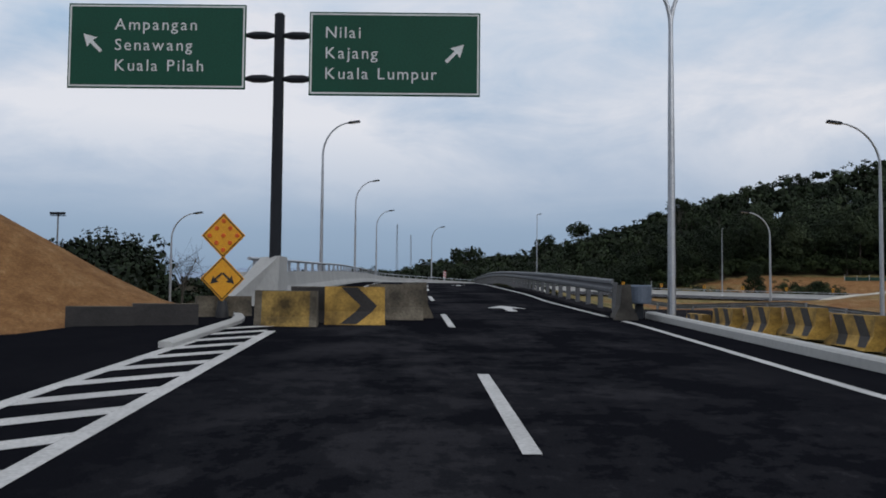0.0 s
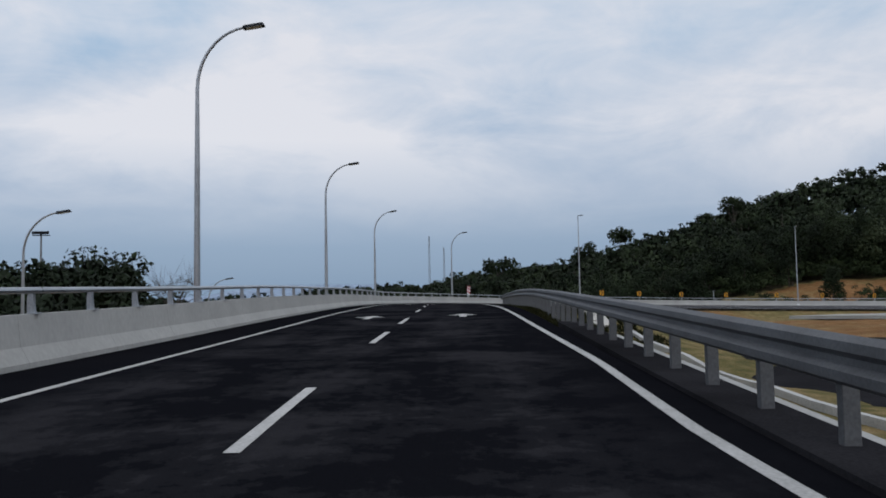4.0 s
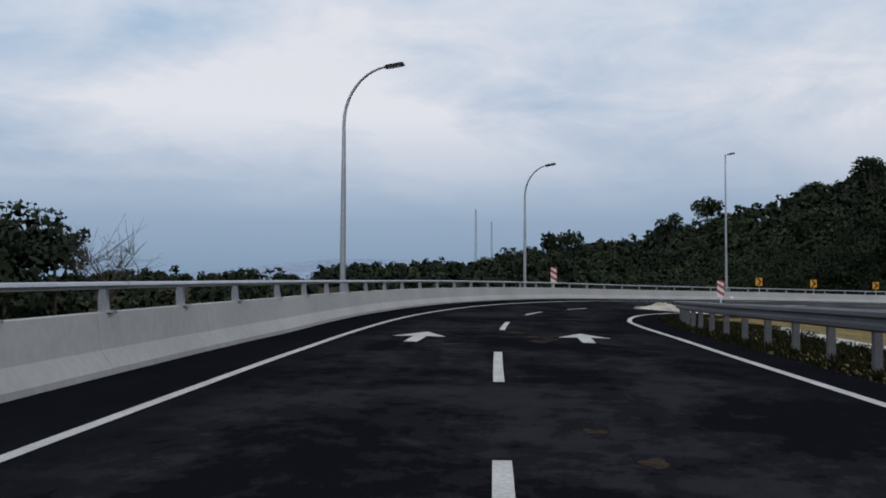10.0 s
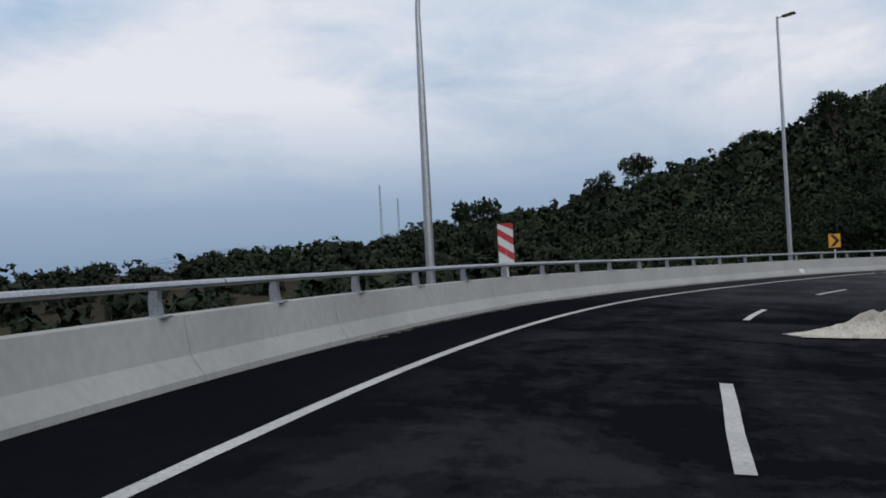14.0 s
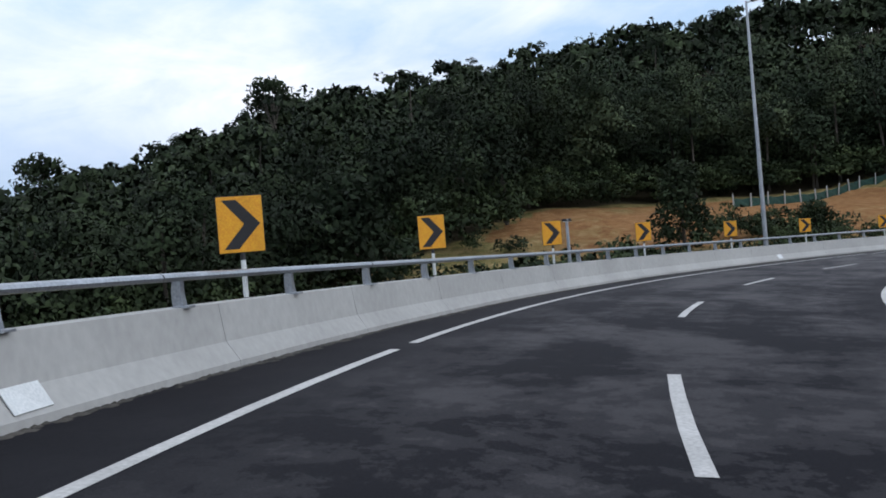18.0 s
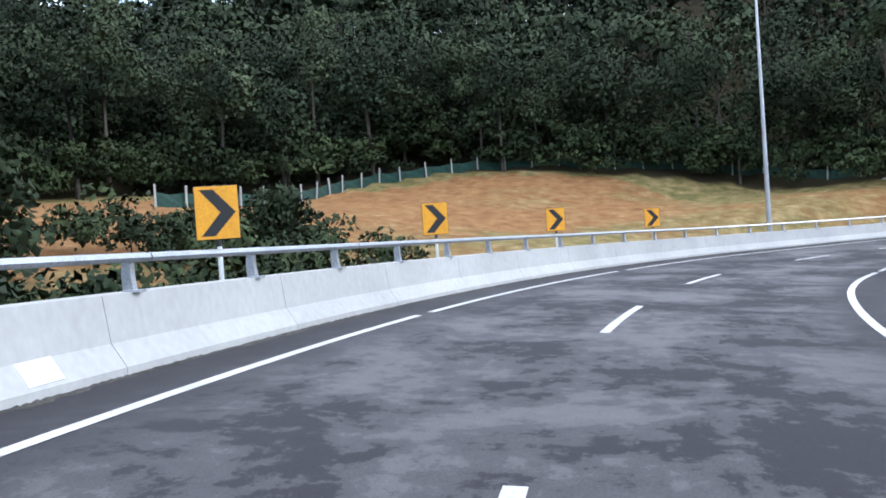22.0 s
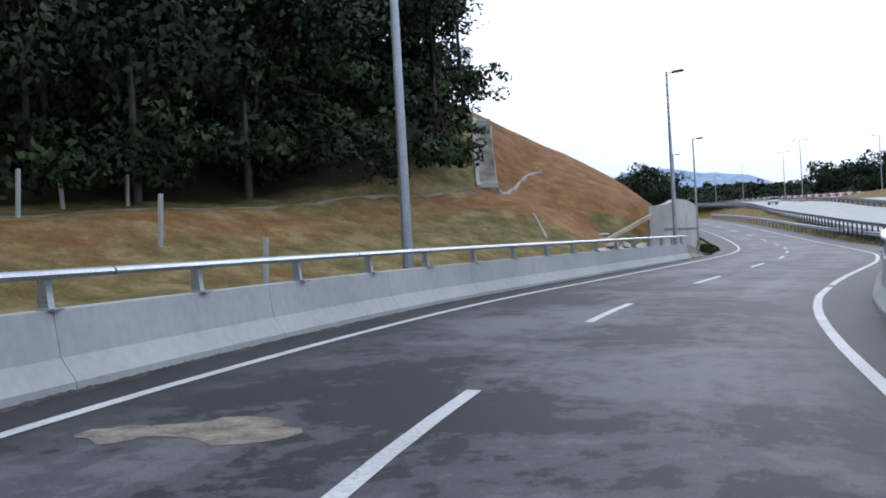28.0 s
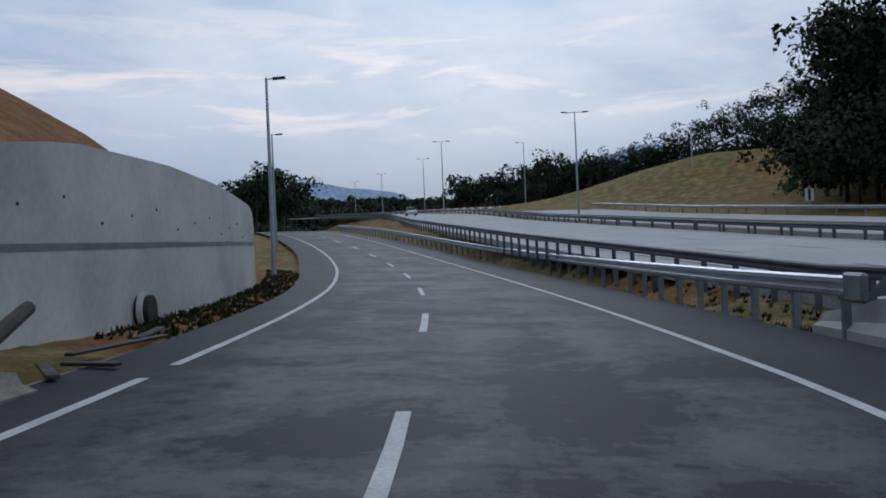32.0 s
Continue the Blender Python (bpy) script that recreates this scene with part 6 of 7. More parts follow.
DRAIN_LINE = table([(56, 7.4), (70, 8.4), (80, 8.7), (101, 9.1), (114, 9.2)])
thing("verge_drain", "pale concrete drain along the verge behind the guard rail", "drain", kind="structure", data=land_strip("verge_drain", [tuple(at(q, DRAIN_LINE(q))[:2]) for q in range(58, 113, 6)], 0.75, 0.06, WALL_CONCRETE))
thing("kerb", "pale concrete kerb behind the foot of the guard rail", "kerb", kind="structure",
      data=sweep("kerb", 25.5, 47, 2.0, [(0.5, -0.5), (0.5, -0.06), (0.54, -0.02), (0.74, -0.02), (0.76, -0.5)], CONCRETE, shift=RIGHT_RAIL))

# ---- slope drains ----
def chute(label, points, width, wall=0.25):
    """A concrete channel: a bed with raised sides, laid on the slope."""
    t = thing("slope_drain", label, "drain", kind="structure")
    part("bed", land_strip("bed", points, width, 0.03, OLD_CONCRETE, 1.0), t, "dark stained channel bed")
    pts = [Vector((*p, 0)) for p in points]
    for sgn in (-1, 1):
        row = []
        for i, p in enumerate(pts):
            d = (pts[min(i + 1, len(pts) - 1)] - pts[max(i - 1, 0)]).normalized()
            row.append((p.x + sgn * d.y * width / 2, p.y - sgn * d.x * width / 2))
        part("side_wall", land_strip("side_wall", row, wall, 0.15, CONCRETE, 1.0), t, "pale raised edge")
    return t


chute("stepped concrete drain running down the bare soil slope", [(160.4, 119.0), (157.2, 121.6), (153.2, 124.6), (150.2, 126.9), (148.0, 128.5)], 1.15, 0.22)
thing("bench_drain", "thin pale drain crossing the soil slope", "drain", kind="structure", data=land_strip("bench_drain", [(147.9, 128.0), (151.2, 124.2), (154.4, 120.2), (156.0, 117.4)], 0.2, 0.02, CONCRETE, 1.0))
thing("bench_drain", "pale drain along the bench below the wood", "drain", kind="structure", data=land_strip("bench_drain", [(136.5, 163.5), (139.5, 157), (142.2, 148), (144.6, 138), (146.2, 131)], 0.2, 0.02, OLD_CONCRETE, 1.0))
# a sloped concrete apron falling away from the wall's corner
a0, a1 = Vector((142.6, 121.0, 3.7)), Vector((145.3, 124.6, 1.55))
side = Vector((0.8, -0.6, 0)) * 0.55
av = [p + k * side + Vector((0, 0, dz)) for p in (a0, a1) for k, dz in ((-1, 0), (1, 0), (1, -0.22), (-1, -0.22))]
thing("drain_apron", "pale sloped concrete apron beside the retaining wall", "drain", kind="structure",
      data=mesh("drain_apron", av, [(0, 1, 5, 4), (3, 7, 6, 2), (0, 3, 2, 1), (4, 5, 6, 7), (0, 4, 7, 3), (1, 2, 6, 5)], APRON))
rub = random.Random(5)
for k in range(26):
    q = rub.uniform(298.5, 310.5)
    p = at(q, LEFT_BARRIER(q) - 0.9 - rub.uniform(0.1, 2.6), 0)
    bm = bmesh.new()
    bmesh.ops.create_cube(bm, size=1.0)
    long, wide, thick = rub.uniform(0.4, 1.25), rub.uniform(0.3, 0.75), rub.uniform(0.10, 0.26)
    for v in bm.verts:
        v.co = Vector((v.co.x * long * rub.uniform(0.75, 1.1), v.co.y * wide * rub.uniform(0.7, 1.1), v.co.z * thick))
    bmesh.ops.bevel(bm, geom=bm.edges[:], offset=0.025, segments=1, affect="EDGES")
    thing("rubble_slab", "broken pale concrete slab dumped behind the parapet", "rubble", pose(p.x, p.y, ground_z(p.x, p.y) + 0.16, rub.uniform(-22, 22), rub.uniform(-22, 22), rub.uniform(0, 180)),
          group="rubble slabs", data=bm_mesh("rubble_slab", bm, WALL_CONCRETE if k % 3 else APRON))
chute("narrow concrete drain down the grass slope", [(131.6, 165.0), (130.0, 163.2), (127.4, 160.8)], 0.9, 0.14)
for x, y, sc in ((130.9, 165.6, 0.5), (132.2, 164.6, 0.45), (141.0, 164.9, 0.5), (143.3, 124.3, 0.4), (141.0, 126.4, 0.35), (141.2, 123.6, 0.3)):
    bm = bmesh.new()
    bmesh.ops.create_icosphere(bm, subdivisions=2, radius=sc)
    for v in bm.verts:
        v.co *= 1 + 0.35 * noise.noise(v.co * 1.7 + Vector((x, y, 0)))
        v.co.z *= 0.26
    thing("rock", "pale broken concrete lump lying on the slope", "rock", pose(x, y, ground_z(x, y) + 0.1, 0, 0, x * 40), group="rubble", data=bm_mesh("rock", bm, WALL_CONCRETE))

# ---- retaining wall at the end of the bend ----
WALL_LINE = table([(313.0, -6.55), (315.0, -6.35), (329, -6.25), (338, -6.6), (345, -7.3)])
WALL_TOP = table([(313.6, 4.2), (318, 4.75), (324, 4.88), (330, 4.78), (337, 4.6), (341.5, 4.45), (345, 3.9)])
wv, wf = [], []
ws = list(np.linspace(313.0, 345, 24))
for s in ws:
    d = WALL_LINE(s)
    base, zt = at(s, d, 0), WALL_TOP(s)
    b2 = at(s, d - 0.4, 0)
    zm = 2.75 + 0.012 * (s - 313)
    wv += [(base.x, base.y, base.z - 0.6), (base.x, base.y, zm), (base.x + 0.03 * (b2.x - base.x), base.y + 0.03 * (b2.y - base.y), zm + 0.02), (base.x, base.y, zt), (b2.x, b2.y, zt), (b2.x, b2.y, base.z - 0.6)]
for i in range(len(ws) - 1):
    for j in range(6):
        a, b = i * 6 + j, i * 6 + (j + 1) % 6
        wf.append((a, a + 6, b + 6, b))
wf += [tuple(range(6)), tuple(range((len(ws) - 1) * 6 + 5, (len(ws) - 1) * 6 - 1, -1))]
wall = thing("retaining_wall", "stained grey concrete retaining wall with a dark casting joint", "wall", kind="structure", data=mesh("retaining_wall", wv, wf, WALL_CONCRETE))
jv, jf = [], []
for s in ws:
    d = WALL_LINE(s) + 0.012
    base = at(s, d, 0)
    zm = 2.75 + 0.012 * (s - 313) + 0.04 * noise.noise((s * 0.7, 0, 0))
    jv += [(base.x, base.y, zm - 0.06), (base.x, base.y, zm + 0.07)]
for i in range(len(ws) - 1):
    jf.append((2 * i, 2 * i + 2, 2 * i + 3, 2 * i + 1))
part("casting_joint", mesh("casting_joint", jv, jf, DULL_GALV), wall, "dark stained joint")
p0, p1 = at(313.0, -6.55, 0), at(312.6, -7.3, 0)
q0 = Vector((p1.x, p1.y, 0)) - Vector((p0.x, p0.y, 0))
n0 = Vector((-q0.y, q0.x, 0)).normalized() * 0.35
rv = []
for z in (0.2, 4.15):
    for a in (p0, p1):
        rv += [(a.x, a.y, z), (a.x + n0.x, a.y + n0.y, z)]
part("return_wall", mesh("return_wall", rv, [(0, 1, 3, 2), (4, 6, 7, 5), (0, 2, 6, 4), (1, 5, 7, 3), (0, 4, 5, 1), (2, 3, 7, 6)], WALL_CONCRETE), wall, "short return wall")
pm = stand(321.4, WALL_LINE(321.4) + 0.1, 0.2)
part("drain_pipe", tube("drain_pipe", [(-0.3, 0, 0), (0.22, 0, 0)], 0.34, BLACK, 16), wall, "black drain pipe mouth", pm)
part("drain_collar", tube("drain_collar", [(-0.02, 0, 0), (0.10, 0, 0)], 0.42, WALL_CONCRETE, 16), wall, m=pm)
for k in range(16):
    s = 316 + k * 1.75
    p = stand(s, WALL_LINE(s) + 0.004, 0)
    p.translation.z = 3.5 + 0.25 * math.sin(k * 2.1)
    part("weep_hole", tube("weep_hole", [(-0.05, 0, 0), (0.006, 0, 0)], 0.035, BLACK, 8), wall, m=p)

# fallen black post and boards beyond the end of the parapet
deb = thing("fallen_post", "black broken post leaning over the end of the parapet", "post", pose(139.3, 121.3, at(310.2, -4.2, 0).z))
part("shaft", tube("shaft", [(0.35, -0.55, 0.42), (0.8, -1.2, 0.62), (1.35, -1.95, 0.88)], [0.10, 0.10, 0.09], BARK, 8), deb)
part("collar", tube("collar", [(0.2, -0.32, 0.34), (0.42, -0.64, 0.46)], 0.13, BLACK, 8), deb)
for k, (s, d, a, ln) in enumerate(((312.8, -4.5, 30, 1.6), (315.8, -4.7, -12, 2.6), (317.8, -4.9, 8, 2.2), (313.4, -4.2, 70, 0.9))):
    thing("board", "dark weathered board lying on the dirt shoulder", "board", stand(s, d, 0.05, a), group="loose boards", data=box("board", (0.16, ln, 0.05), BLACK if k % 2 else BARK, (0, 0, 0), 0.01))
p = at(309.6, 6.2, 0)
bm = bmesh.new()
bmesh.ops.create_grid(bm, x_segments=14, y_segments=10, size=0.5)
for v in bm.verts:
    v.co.z = abs(noise.noise((v.co.x * 4, v.co.y * 4, 3))) * 0.35 * max(0, 1 - v.co.length)
    v.co.x *= 1.2
thing("plastic_sheet", "torn white plastic scrap by the inner barrier", "sheet", pose(p.x, p.y, p.z + 0.01, 0, 0, 20), data=bm_mesh("plastic_sheet", bm, TARP))

# ---- boundary fence with netting along the foot of the wood ----
fence = thing("fence", "concrete-post boundary fence with green netting along the wood", "fence", kind="structure")
FENCE = [(98, 212), (112, 211), (124, 212), (131.5, 210.5), (138, 204), (142.3, 196), (144.0, 184), (144.2, 174), (143.2, 165), (141.2, 158.2), (142.7, 150.6)]
flen = [0.0]
for a, b in zip(FENCE[:-1], FENCE[1:]):
    flen.append(flen[-1] + math.dist(a, b))
FENCE_POST = box("fence_post", (0.13, 0.13, 1.9), CONCRETE, (0, 0, 0.55), 0.01)
net = []
for l in np.arange(0, flen[-1], 2.9):
    x, y = np.interp(l, flen, [p[0] for p in FENCE]), np.interp(l, flen, [p[1] for p in FENCE])
    z = ground_z(x, y)
    part("fence_post", FENCE_POST, fence, m=pose(x, y, z, rng.normal(0, 2.5), rng.normal(0, 2.5), rng.uniform(0, 90)))
    net.append((x, y, z))
for a, b in zip(net[:-1], net[1:]):
    if a[1] < 168:
        continue
    off = 0.12
    part("netting", mesh("netting", [(a[0] + off, a[1] + off, a[2] - 0.1), (b[0] + off, b[1] + off, b[2] - 0.1), (b[0] + off, b[1] + off, b[2] + 1.0), ((a[0] + b[0]) / 2 + off + 0.1, (a[1] + b[1]) / 2 + off + 0.1, (a[2] + b[2]) / 2 + 0.86), (a[0] + off, a[1] + off, a[2] + 1.0)],
                         [(0, 1, 2, 3, 4)], NETTING), fence, "green netting")
for x, y, h in ((134.8, 151.7, 1.6), (139.0, 154.9, 1.6), (138.0, 156.2, 1.6), (142.9, 150.4, 2.2), (130.6, 150.2, 1.3)):
    thing("stake", "pale concrete stake standing on the grass slope", "stake", pose(x, y, ground_z(x, y), 2, -2, 20), group="stakes", data=box("stake", (0.12, 0.12, h + 0.4), CONCRETE, (0, 0, h / 2 - 0.2), 0.01))
for a, b in (((138.9, 132.4, 0), (140.6, 131.7, 0)), ((133.5, 138.5, 0), (132.2, 140.2, 0))):
    za, zb = ground_z(a[0], a[1]), ground_z(b[0], b[1])
    thing("pole", "pale leaning pole on the soil slope", "pole", pose(0, 0, 0), group="leaning poles", data=tube("pole", [(a[0], a[1], za - 0.1), (b[0], b[1], zb + 0.6)], 0.06, CONCRETE, 6))

# ---- highway beside the end of the ramp ----
def hw_strip(name, f0, f1, r_of, profile, mat, step=8.0, closed=True):
    n = int((f1 - f0) / step) + 1
    verts, faces, k = [], [], len(profile)
    for i in range(n):
        f = f0 + (f1 - f0) * i / (n - 1)
        verts += [highway_at(f, r_of(f) + d, h) for d, h in profile]
    for i in range(n - 1):
        for j in range(k if closed else k - 1):
            a, b = i * k + j, i * k + (j + 1) % k
            faces.append((a, b, b + k, a + k))
    if closed:
        faces += [tuple(range(k - 1, -1, -1)), tuple(range((n - 1) * k, n * k))]
    return mesh(name, verts, faces, mat)


near_edge = lambda f: 12.2 - 0.146 * f - max(0.0, f - 150) ** 2 * 0.00035
highway = thing("highway", "pale grey concrete highway of two carriageways", "road", kind="structure", data=hw_strip("highway", -70, 420, near_edge, [(0, 0), (13.6, 0.05), (13.6, -0.4), (0, -0.4)], PAVING))
part("carriageway", hw_strip("carriageway", -70, 420, near_edge, [(16.6, 0.1), (32, 0.1), (32, -0.4), (16.6, -0.4)], PAVING), highway)
for d in (1.6, 12.9, 17.3, 31.4):
    part("edge_line", hw_strip("edge_line", -70, 420, lambda f, d=d: near_edge(f) + d, [(0, 0.075 + (0.05 if d > 15 else 0)), (0.18, 0.075 + (0.05 if d > 15 else 0))], PAINT, closed=False), highway)
for f in np.arange(-60, 300, 12.0):
    for d in (5.4, 9.1):
        part("lane_dash", hw_strip("lane_dash", f, f + 4.5, lambda q, d=d: near_edge(q) + d, [(0, 0.06), (0.15, 0.06)], PAINT, 2.2, closed=False), highway)


def hw_rail(label, f0, f1, off, spacing, tall=0.0, steel=GALV):
    g = thing("guard_rail", label, "guard rail", kind="structure")
    for f in np.arange(f0, f1, 16.0):
        part("beam", hw_strip("beam", f, min(f1, f + 16.05), lambda q: near_edge(q) + off, [(d, h + 0.62 + tall) for d, h in WBEAM], steel, 4.0), g)
    ang = math.degrees(math.atan2(-0.533, -0.846)) + 90
    for f in np.arange(f0 + 0.5, f1, spacing):
        p = highway_at(f, near_edge(f) + off + 0.05)
        part("guard_post", GUARD_POST if steel == GALV else DARK_POST, g, m=pose(p.x, p.y, p.z + tall, 0, 0, -147.8))
    return g


hw_rail("galvanised guard rail along the highway's near shoulder", -60, 330, -0.55, 2.0, steel=BEAM_STEEL)
hw_rail("galvanised guard rail on the near side of the median", -60, 330, 14.2, 4.0, steel=BEAM_STEEL)
hw_rail("galvanised guard rail on the far side of the median", -60, 330, 15.8, 4.0, steel=BEAM_STEEL)
hw_rail("galvanised guard rail along the highway's far edge", 20, 330, 33.6, 4.0, 0.2)
for f, off, h, arms, lab in ((98, 17.6, 12.2, 2, "tall two-armed lamp column in the highway median"), (154, 10.8, 13.0, 2, "tall two-armed lamp column in the highway median"),
                             (205, 15.0, 13.0, 2, "tall two-armed lamp column in the highway median"), (275, 15.0, 13.0, 2, "tall two-armed lamp column in the highway median"),
                             (146, 51.6, 13.5, 1, "tall lamp column beyond the highway"), (165, 28.1, 13.0, 1, "tall lamp column beyond the highway"), (330, 15.0, 13.0, 2, "tall two-armed lamp column in the highway median")):
    p = highway_at(f, near_edge(f) + off)
    straight_lamp(p.x, p.y, p.z, h, (0.846, 0.533, 0), lab, arms, 0.9, "highway lamps")
# red and white water-filled barriers far along the highway
PB = {}
for c, m in (("red", RED), ("white", SIGN_WHITE)):
    bm = bmesh.new()
    bmesh.ops.create_cube(bm, size=1.0)
    for v in bm.verts:
        v.co = Vector((v.co.x * (0.55 if v.co.z < 0 else 0.25), v.co.y * 1.9, v.co.z * 0.95 + 0.47))
    bmesh.ops.bevel(bm, geom=bm.edges[:], offset=0.05, segments=1, affect="EDGES")
    PB[c] = bm_mesh("plastic_barrier", bm, m)
for k in range(40):
    f = 196 + 4.7 * k
    p = highway_at(f, near_edge(f) + 32.7, 0.1)
    c = "red" if k % 2 else "white"
    thing("plastic_barrier", f"{c} plastic water-filled barrier on the far carriageway", "barrier", pose(p.x, p.y, p.z, 0, 0, -140), group="plastic barriers", data=PB[c])
# marker board beyond the far rail
p = highway_at(84, near_edge(84) + 35.7)
mk = thing("hazard_marker", "white and grey striped marker board beyond the highway", "road sign", pose(p.x, p.y, p.z, 0, 0, -140 + 90 + 90))
part("board", box("board", (0.9, 0.03, 1.2), SIGN_WHITE, (0, 0, 1.9), 0.01), mk)
part("stripe", box("stripe", (0.28, 0.04, 1.1), BLACK, (0.0, 0, 1.9), 0.01), mk)
part("post", tube("post", [(0, 0, -0.3), (0, 0, 1.4)], 0.05, GALV, 6), mk)
# white car on the highway
p = highway_at(150, near_edge(150) + 4.5, 0.06)
car = thing("car", "small white car on the highway", "car", pose(p.x, p.y, p.z, 0, 0, -140))
bm = bmesh.new()
bmesh.ops.create_cube(bm, size=1.0)
bmesh.ops.scale(bm, vec=(1.7, 4.1, 0.6), verts=bm.verts)
bmesh.ops.translate(bm, vec=(0, 0, 0.62), verts=bm.verts)
bmesh.ops.bevel(bm, geom=bm.edges[:], offset=0.12, segments=2, affect="EDGES")
part("body", bm_mesh("body", bm, CAR_WHITE, True), car)
bm = bmesh.new()
bmesh.ops.create_cube(bm, size=1.0)
for v in bm.verts:
    k = 0.72 if v.co.z > 0 else 1.0
    v.co = Vector((v.co.x * 1.55 * (0.86 if v.co.z > 0 else 1), v.co.y * 2.3 * k - 0.1, v.co.z * 0.55 + 1.15))
bmesh.ops.bevel(bm, geom=bm.edges[:], offset=0.06, segments=2, affect="EDGES")
part("cabin", bm_mesh("cabin", bm, GLASS_DARK, True), car, "dark glazed cabin")
part("roof", box("roof", (1.25, 1.5, 0.05), CAR_WHITE, (0, -0.1, 1.44), 0.02), car)
for x in (-0.78, 0.78):
    for y in (-1.25, 1.3):
        wh = part("wheel", tube("wheel", [(x - 0.1, y, 0.31), (x + 0.1, y, 0.31)], 0.31, RUBBER, 14), car)
        part("rim", tube("rim", [(x - 0.11, y, 0.31), (x + 0.11, y, 0.31)], 0.18, GALV, 10), wh)

# ---- trees beyond the highway, far hills and mountains ----
edge_trees = []
for _ in range(420):
    f, o = rng.uniform(30, 330), rng.uniform(46, 120)
    if f < 190 and o < 95:
        continue
    p = highway_at(f, near_edge(f) + o)
    z = ground_z(p.x, p.y)
    tall = rng.uniform(8, 14) + (5 if f < 110 else 0)
    edge_trees.append((p.x, p.y, z, tall, rng.uniform(3.2, 5.2), "mid"))
for _ in range(95):
    f, o = rng.uniform(78, 122), rng.uniform(40, 72)
    if near_edge(f) + o < 0.455 * f:
        continue
    p = highway_at(f, near_edge(f) + o)
    z = ground_z(p.x, p.y)
    edge_trees.append((p.x, p.y, z, rng.uniform(12, 23) * (1.0 if f < 108 else 0.7), rng.uniform(3.6, 5.6), "near"))
    edge_trees.append((p.x + rng.normal(0, 3), p.y + rng.normal(0, 3), z, rng.uniform(5, 9), rng.uniform(3.0, 4.4), "shrub"))
    edge_trees.append((p.x + rng.normal(0, 3), p.y + rng.normal(0, 3), z, rng.uniform(8, 13), rng.uniform(3.0, 4.4), "near"))
# along the back of the grass mound: bearing from the ramp's end, distance and height of the tops
for az, far, top in [(154.2 + 0.42 * k, 206 - 1.1 * k, 17.5 + 0.26 * k + 3.4 * math.sin(k * 1.9)) for k in range(44)]:
    p = Vector((131 + far * math.sin(radians(az)), 125.4 + far * math.cos(radians(az)), 0))
    z = ground_z(p.x, p.y)
    edge_trees.append((p.x, p.y, z, max(6.0, top - z), rng.uniform(2.6, 4.4), "near"))
    edge_trees.append((p.x + rng.normal(0, 2), p.y + rng.normal(0, 2), z, max(5.0, (top - z) * 0.6), rng.uniform(3.0, 4.4), "shrub"))
for _ in range(40):
    f = rng.uniform(170, 250)
    p = highway_at(f, near_edge(f) - rng.uniform(14, 30))
    edge_trees.append((p.x, p.y, ground_z(p.x, p.y), rng.uniform(9, 17), rng.uniform(2.5, 4.2), "mid"))
wood("highway_trees", "dark broadleaf trees beyond the highway", edge_trees, LEAF)


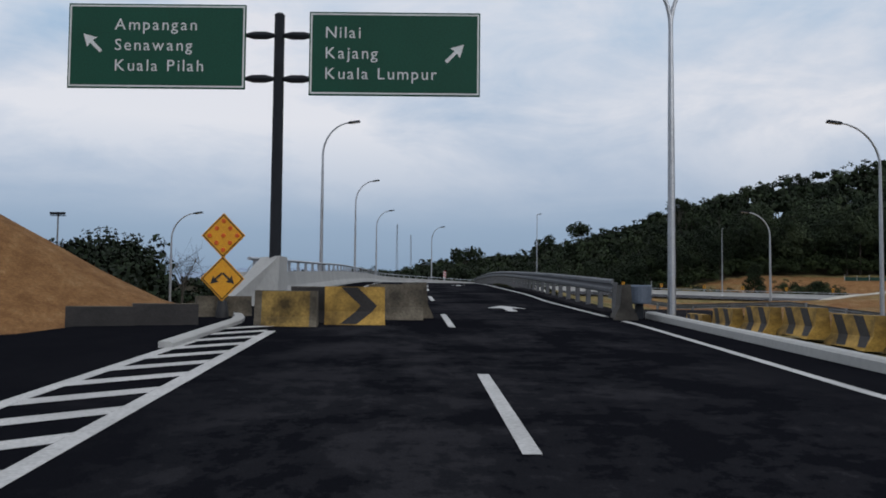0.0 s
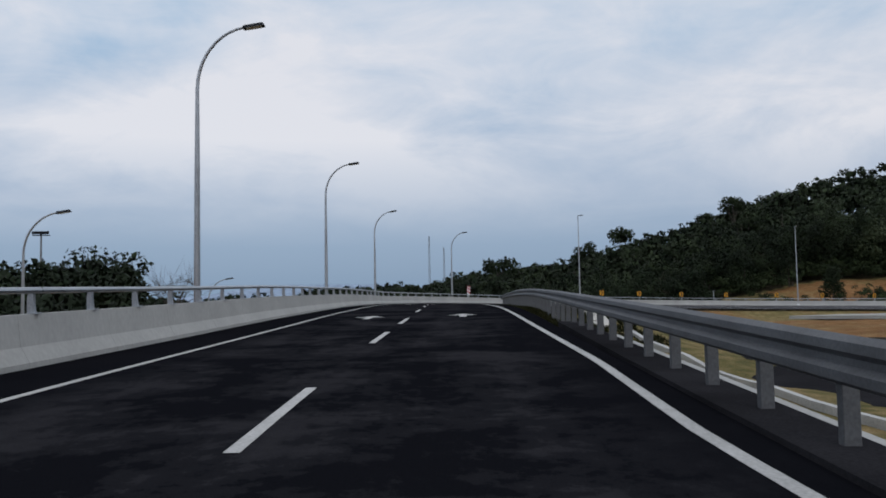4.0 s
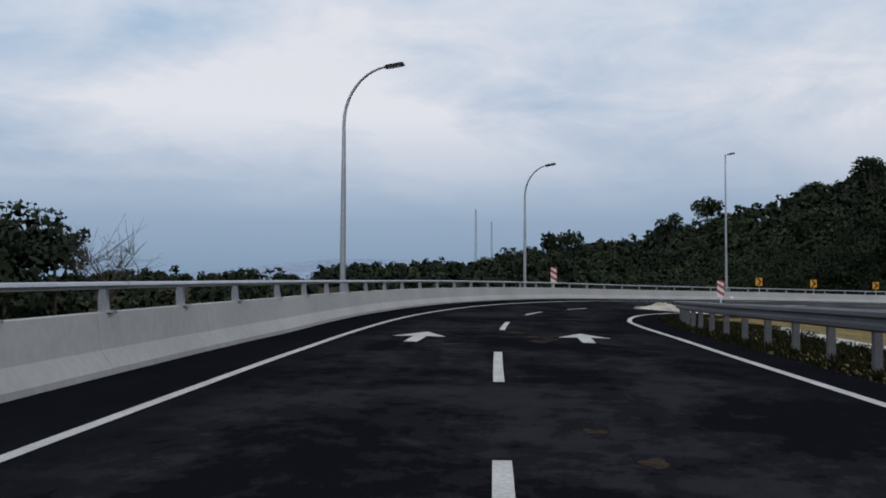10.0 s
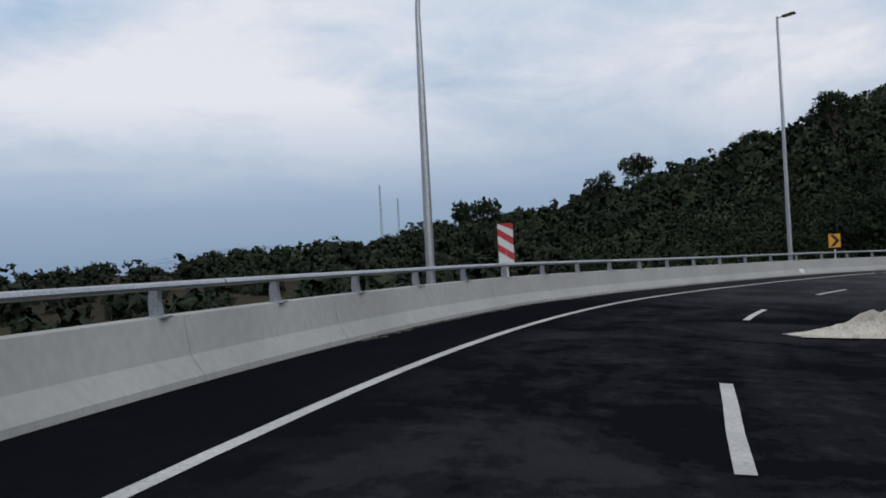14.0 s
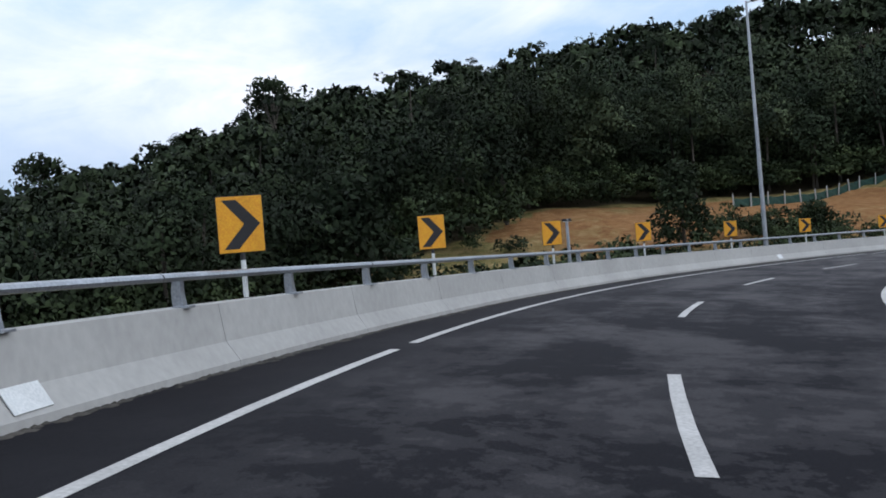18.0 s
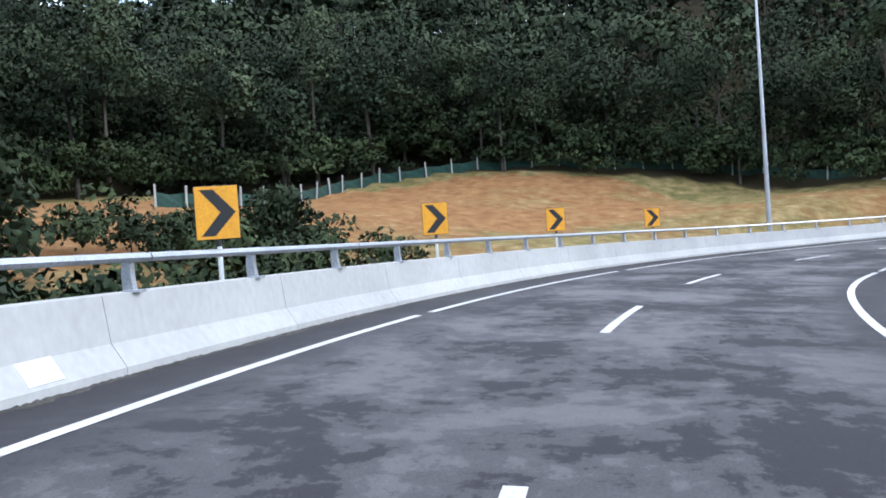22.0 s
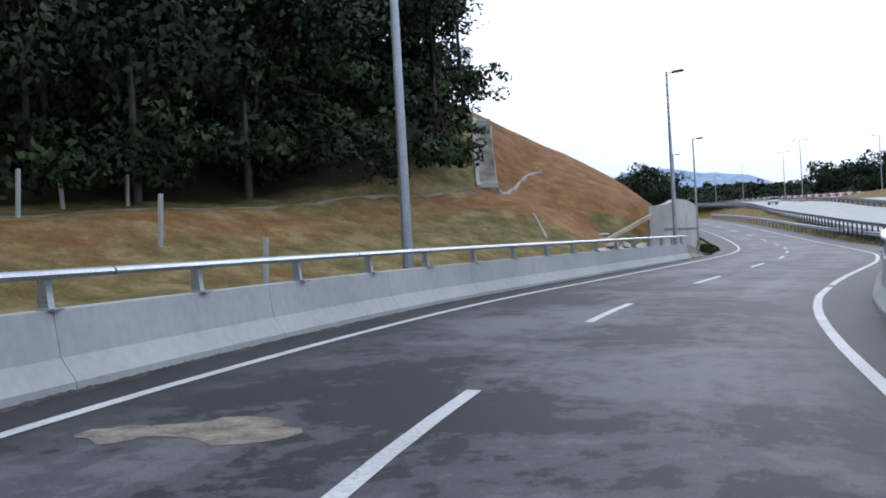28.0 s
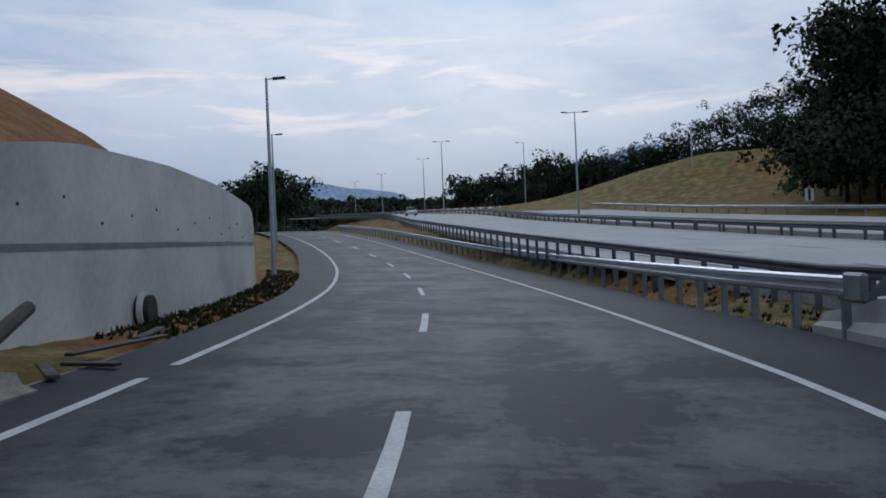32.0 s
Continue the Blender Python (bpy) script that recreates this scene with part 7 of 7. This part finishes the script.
def ridge(name, label, centre_az, spread, dist, top, mat, seed, depth=400, knots=60, lumpy=0.25, kind="structure"):
    """A far hill: a lumpy ridge of a given height round a bearing seen from the end of the ramp (degrees from north, clockwise)."""
    v, f = [], []
    for i in range(knots + 1):
        u = i / knots
        a = radians(centre_az + (u - 0.5) * spread)
        shape = math.sin(math.pi * u) ** 0.8 * (0.72 + lumpy * noise.noise((u * 5 + seed, 0.5, 0)) + 0.4 * lumpy * noise.noise((u * 17 + seed, 2.5, 0)) + 0.12 * lumpy * noise.noise((u * 60 + seed, 2.5, 0)))
        for k, (dd, hh) in enumerate(((-depth, 0.0), (-depth * 0.5, 0.55), (0, 1.0), (depth, 0.0))):
            r = dist + dd
            v.append((131 + math.sin(a) * r, 125 + math.cos(a) * r, -12 + (top + 12) * shape * hh * (1 + 0.03 * noise.noise((u * 9, k * 2.0, seed)))))
    for i in range(knots):
        for k in range(3):
            q = i * 4 + k
            f.append((q, q + 4, q + 5, q + 1))
    return thing(name, label, "hill", kind=kind, data=mesh(name, v, f, mat, smooth=True))


# no haze in the air: the ranges carry it as blue in their colour
ridge("mountain", "mountain range on the horizon, tinted blue for haze", 116, 30, 3300, 330, MOUNTAIN, 3.0, lumpy=0.12)
ridge("mountain", "mountain range on the horizon, tinted blue for haze", 139.5, 24, 3600, 410, MOUNTAIN, 9.0, lumpy=0.06)
ridge("mountain", "mountain range on the horizon, tinted blue for haze", 161, 28, 3000, 450, MOUNTAIN, 14.0, lumpy=0.05)
ridge("mountain", "mountain range on the horizon, tinted blue for haze", 90, 40, 3400, 260, MOUNTAIN, 21.0, lumpy=0.12)
ridge("mountain", "low hills far beyond the plain, tinted blue for haze", -12, 34, 3200, 130, MOUNTAIN, 31.0, lumpy=0.1)
hills = []
for _ in range(1500):
    a = radians(rng.uniform(112, 165))
    r = rng.uniform(480, 760)
    lift = 34 * math.sin(min(1, max(0, (math.degrees(a) - 112) / 53)) * math.pi) ** 0.5 * min(1, (r - 440) / 260)
    hills.append((131 + math.sin(a) * r, 125 + math.cos(a) * r, 10 + lift - 6, rng.uniform(8, 13), rng.uniform(6, 10), "far"))
ridge("far_hill", "low green wooded hill beyond the highway", 140, 66, 760, 62, LEAF, 5.0, depth=260)
wood("far_hill_trees", "distant wood covering the low hill beyond the highway", hills, LEAF)
# two lattice masts on the far skyline
for x, y, h in ((-34, 640, 62), (-26, 700, 58)):
    m = thing("lattice_mast", "slender lattice radio mast on the far skyline", "mast", pose(x, y, -9), group="radio masts")
    for k in range(3):
        a = 2 * math.pi * k / 3
        part("leg", tube("leg", [(1.3 * math.cos(a), 1.3 * math.sin(a), 0), (0.35 * math.cos(a), 0.35 * math.sin(a), h)], 0.14, DULL_GALV, 5), m)
    for k in range(14):
        z = h * k / 14
        w, w2 = 1.3 - 0.95 * z / h, 1.3 - 0.95 * (z + h / 14) / h
        for j in range(3):
            a, b = 2 * math.pi * j / 3, 2 * math.pi * (j + 1) / 3
            part("brace", tube("brace", [(w * math.cos(a), w * math.sin(a), z), (w2 * math.cos(b), w2 * math.sin(b), z + h / 14)], 0.07, DULL_GALV, 4), m)
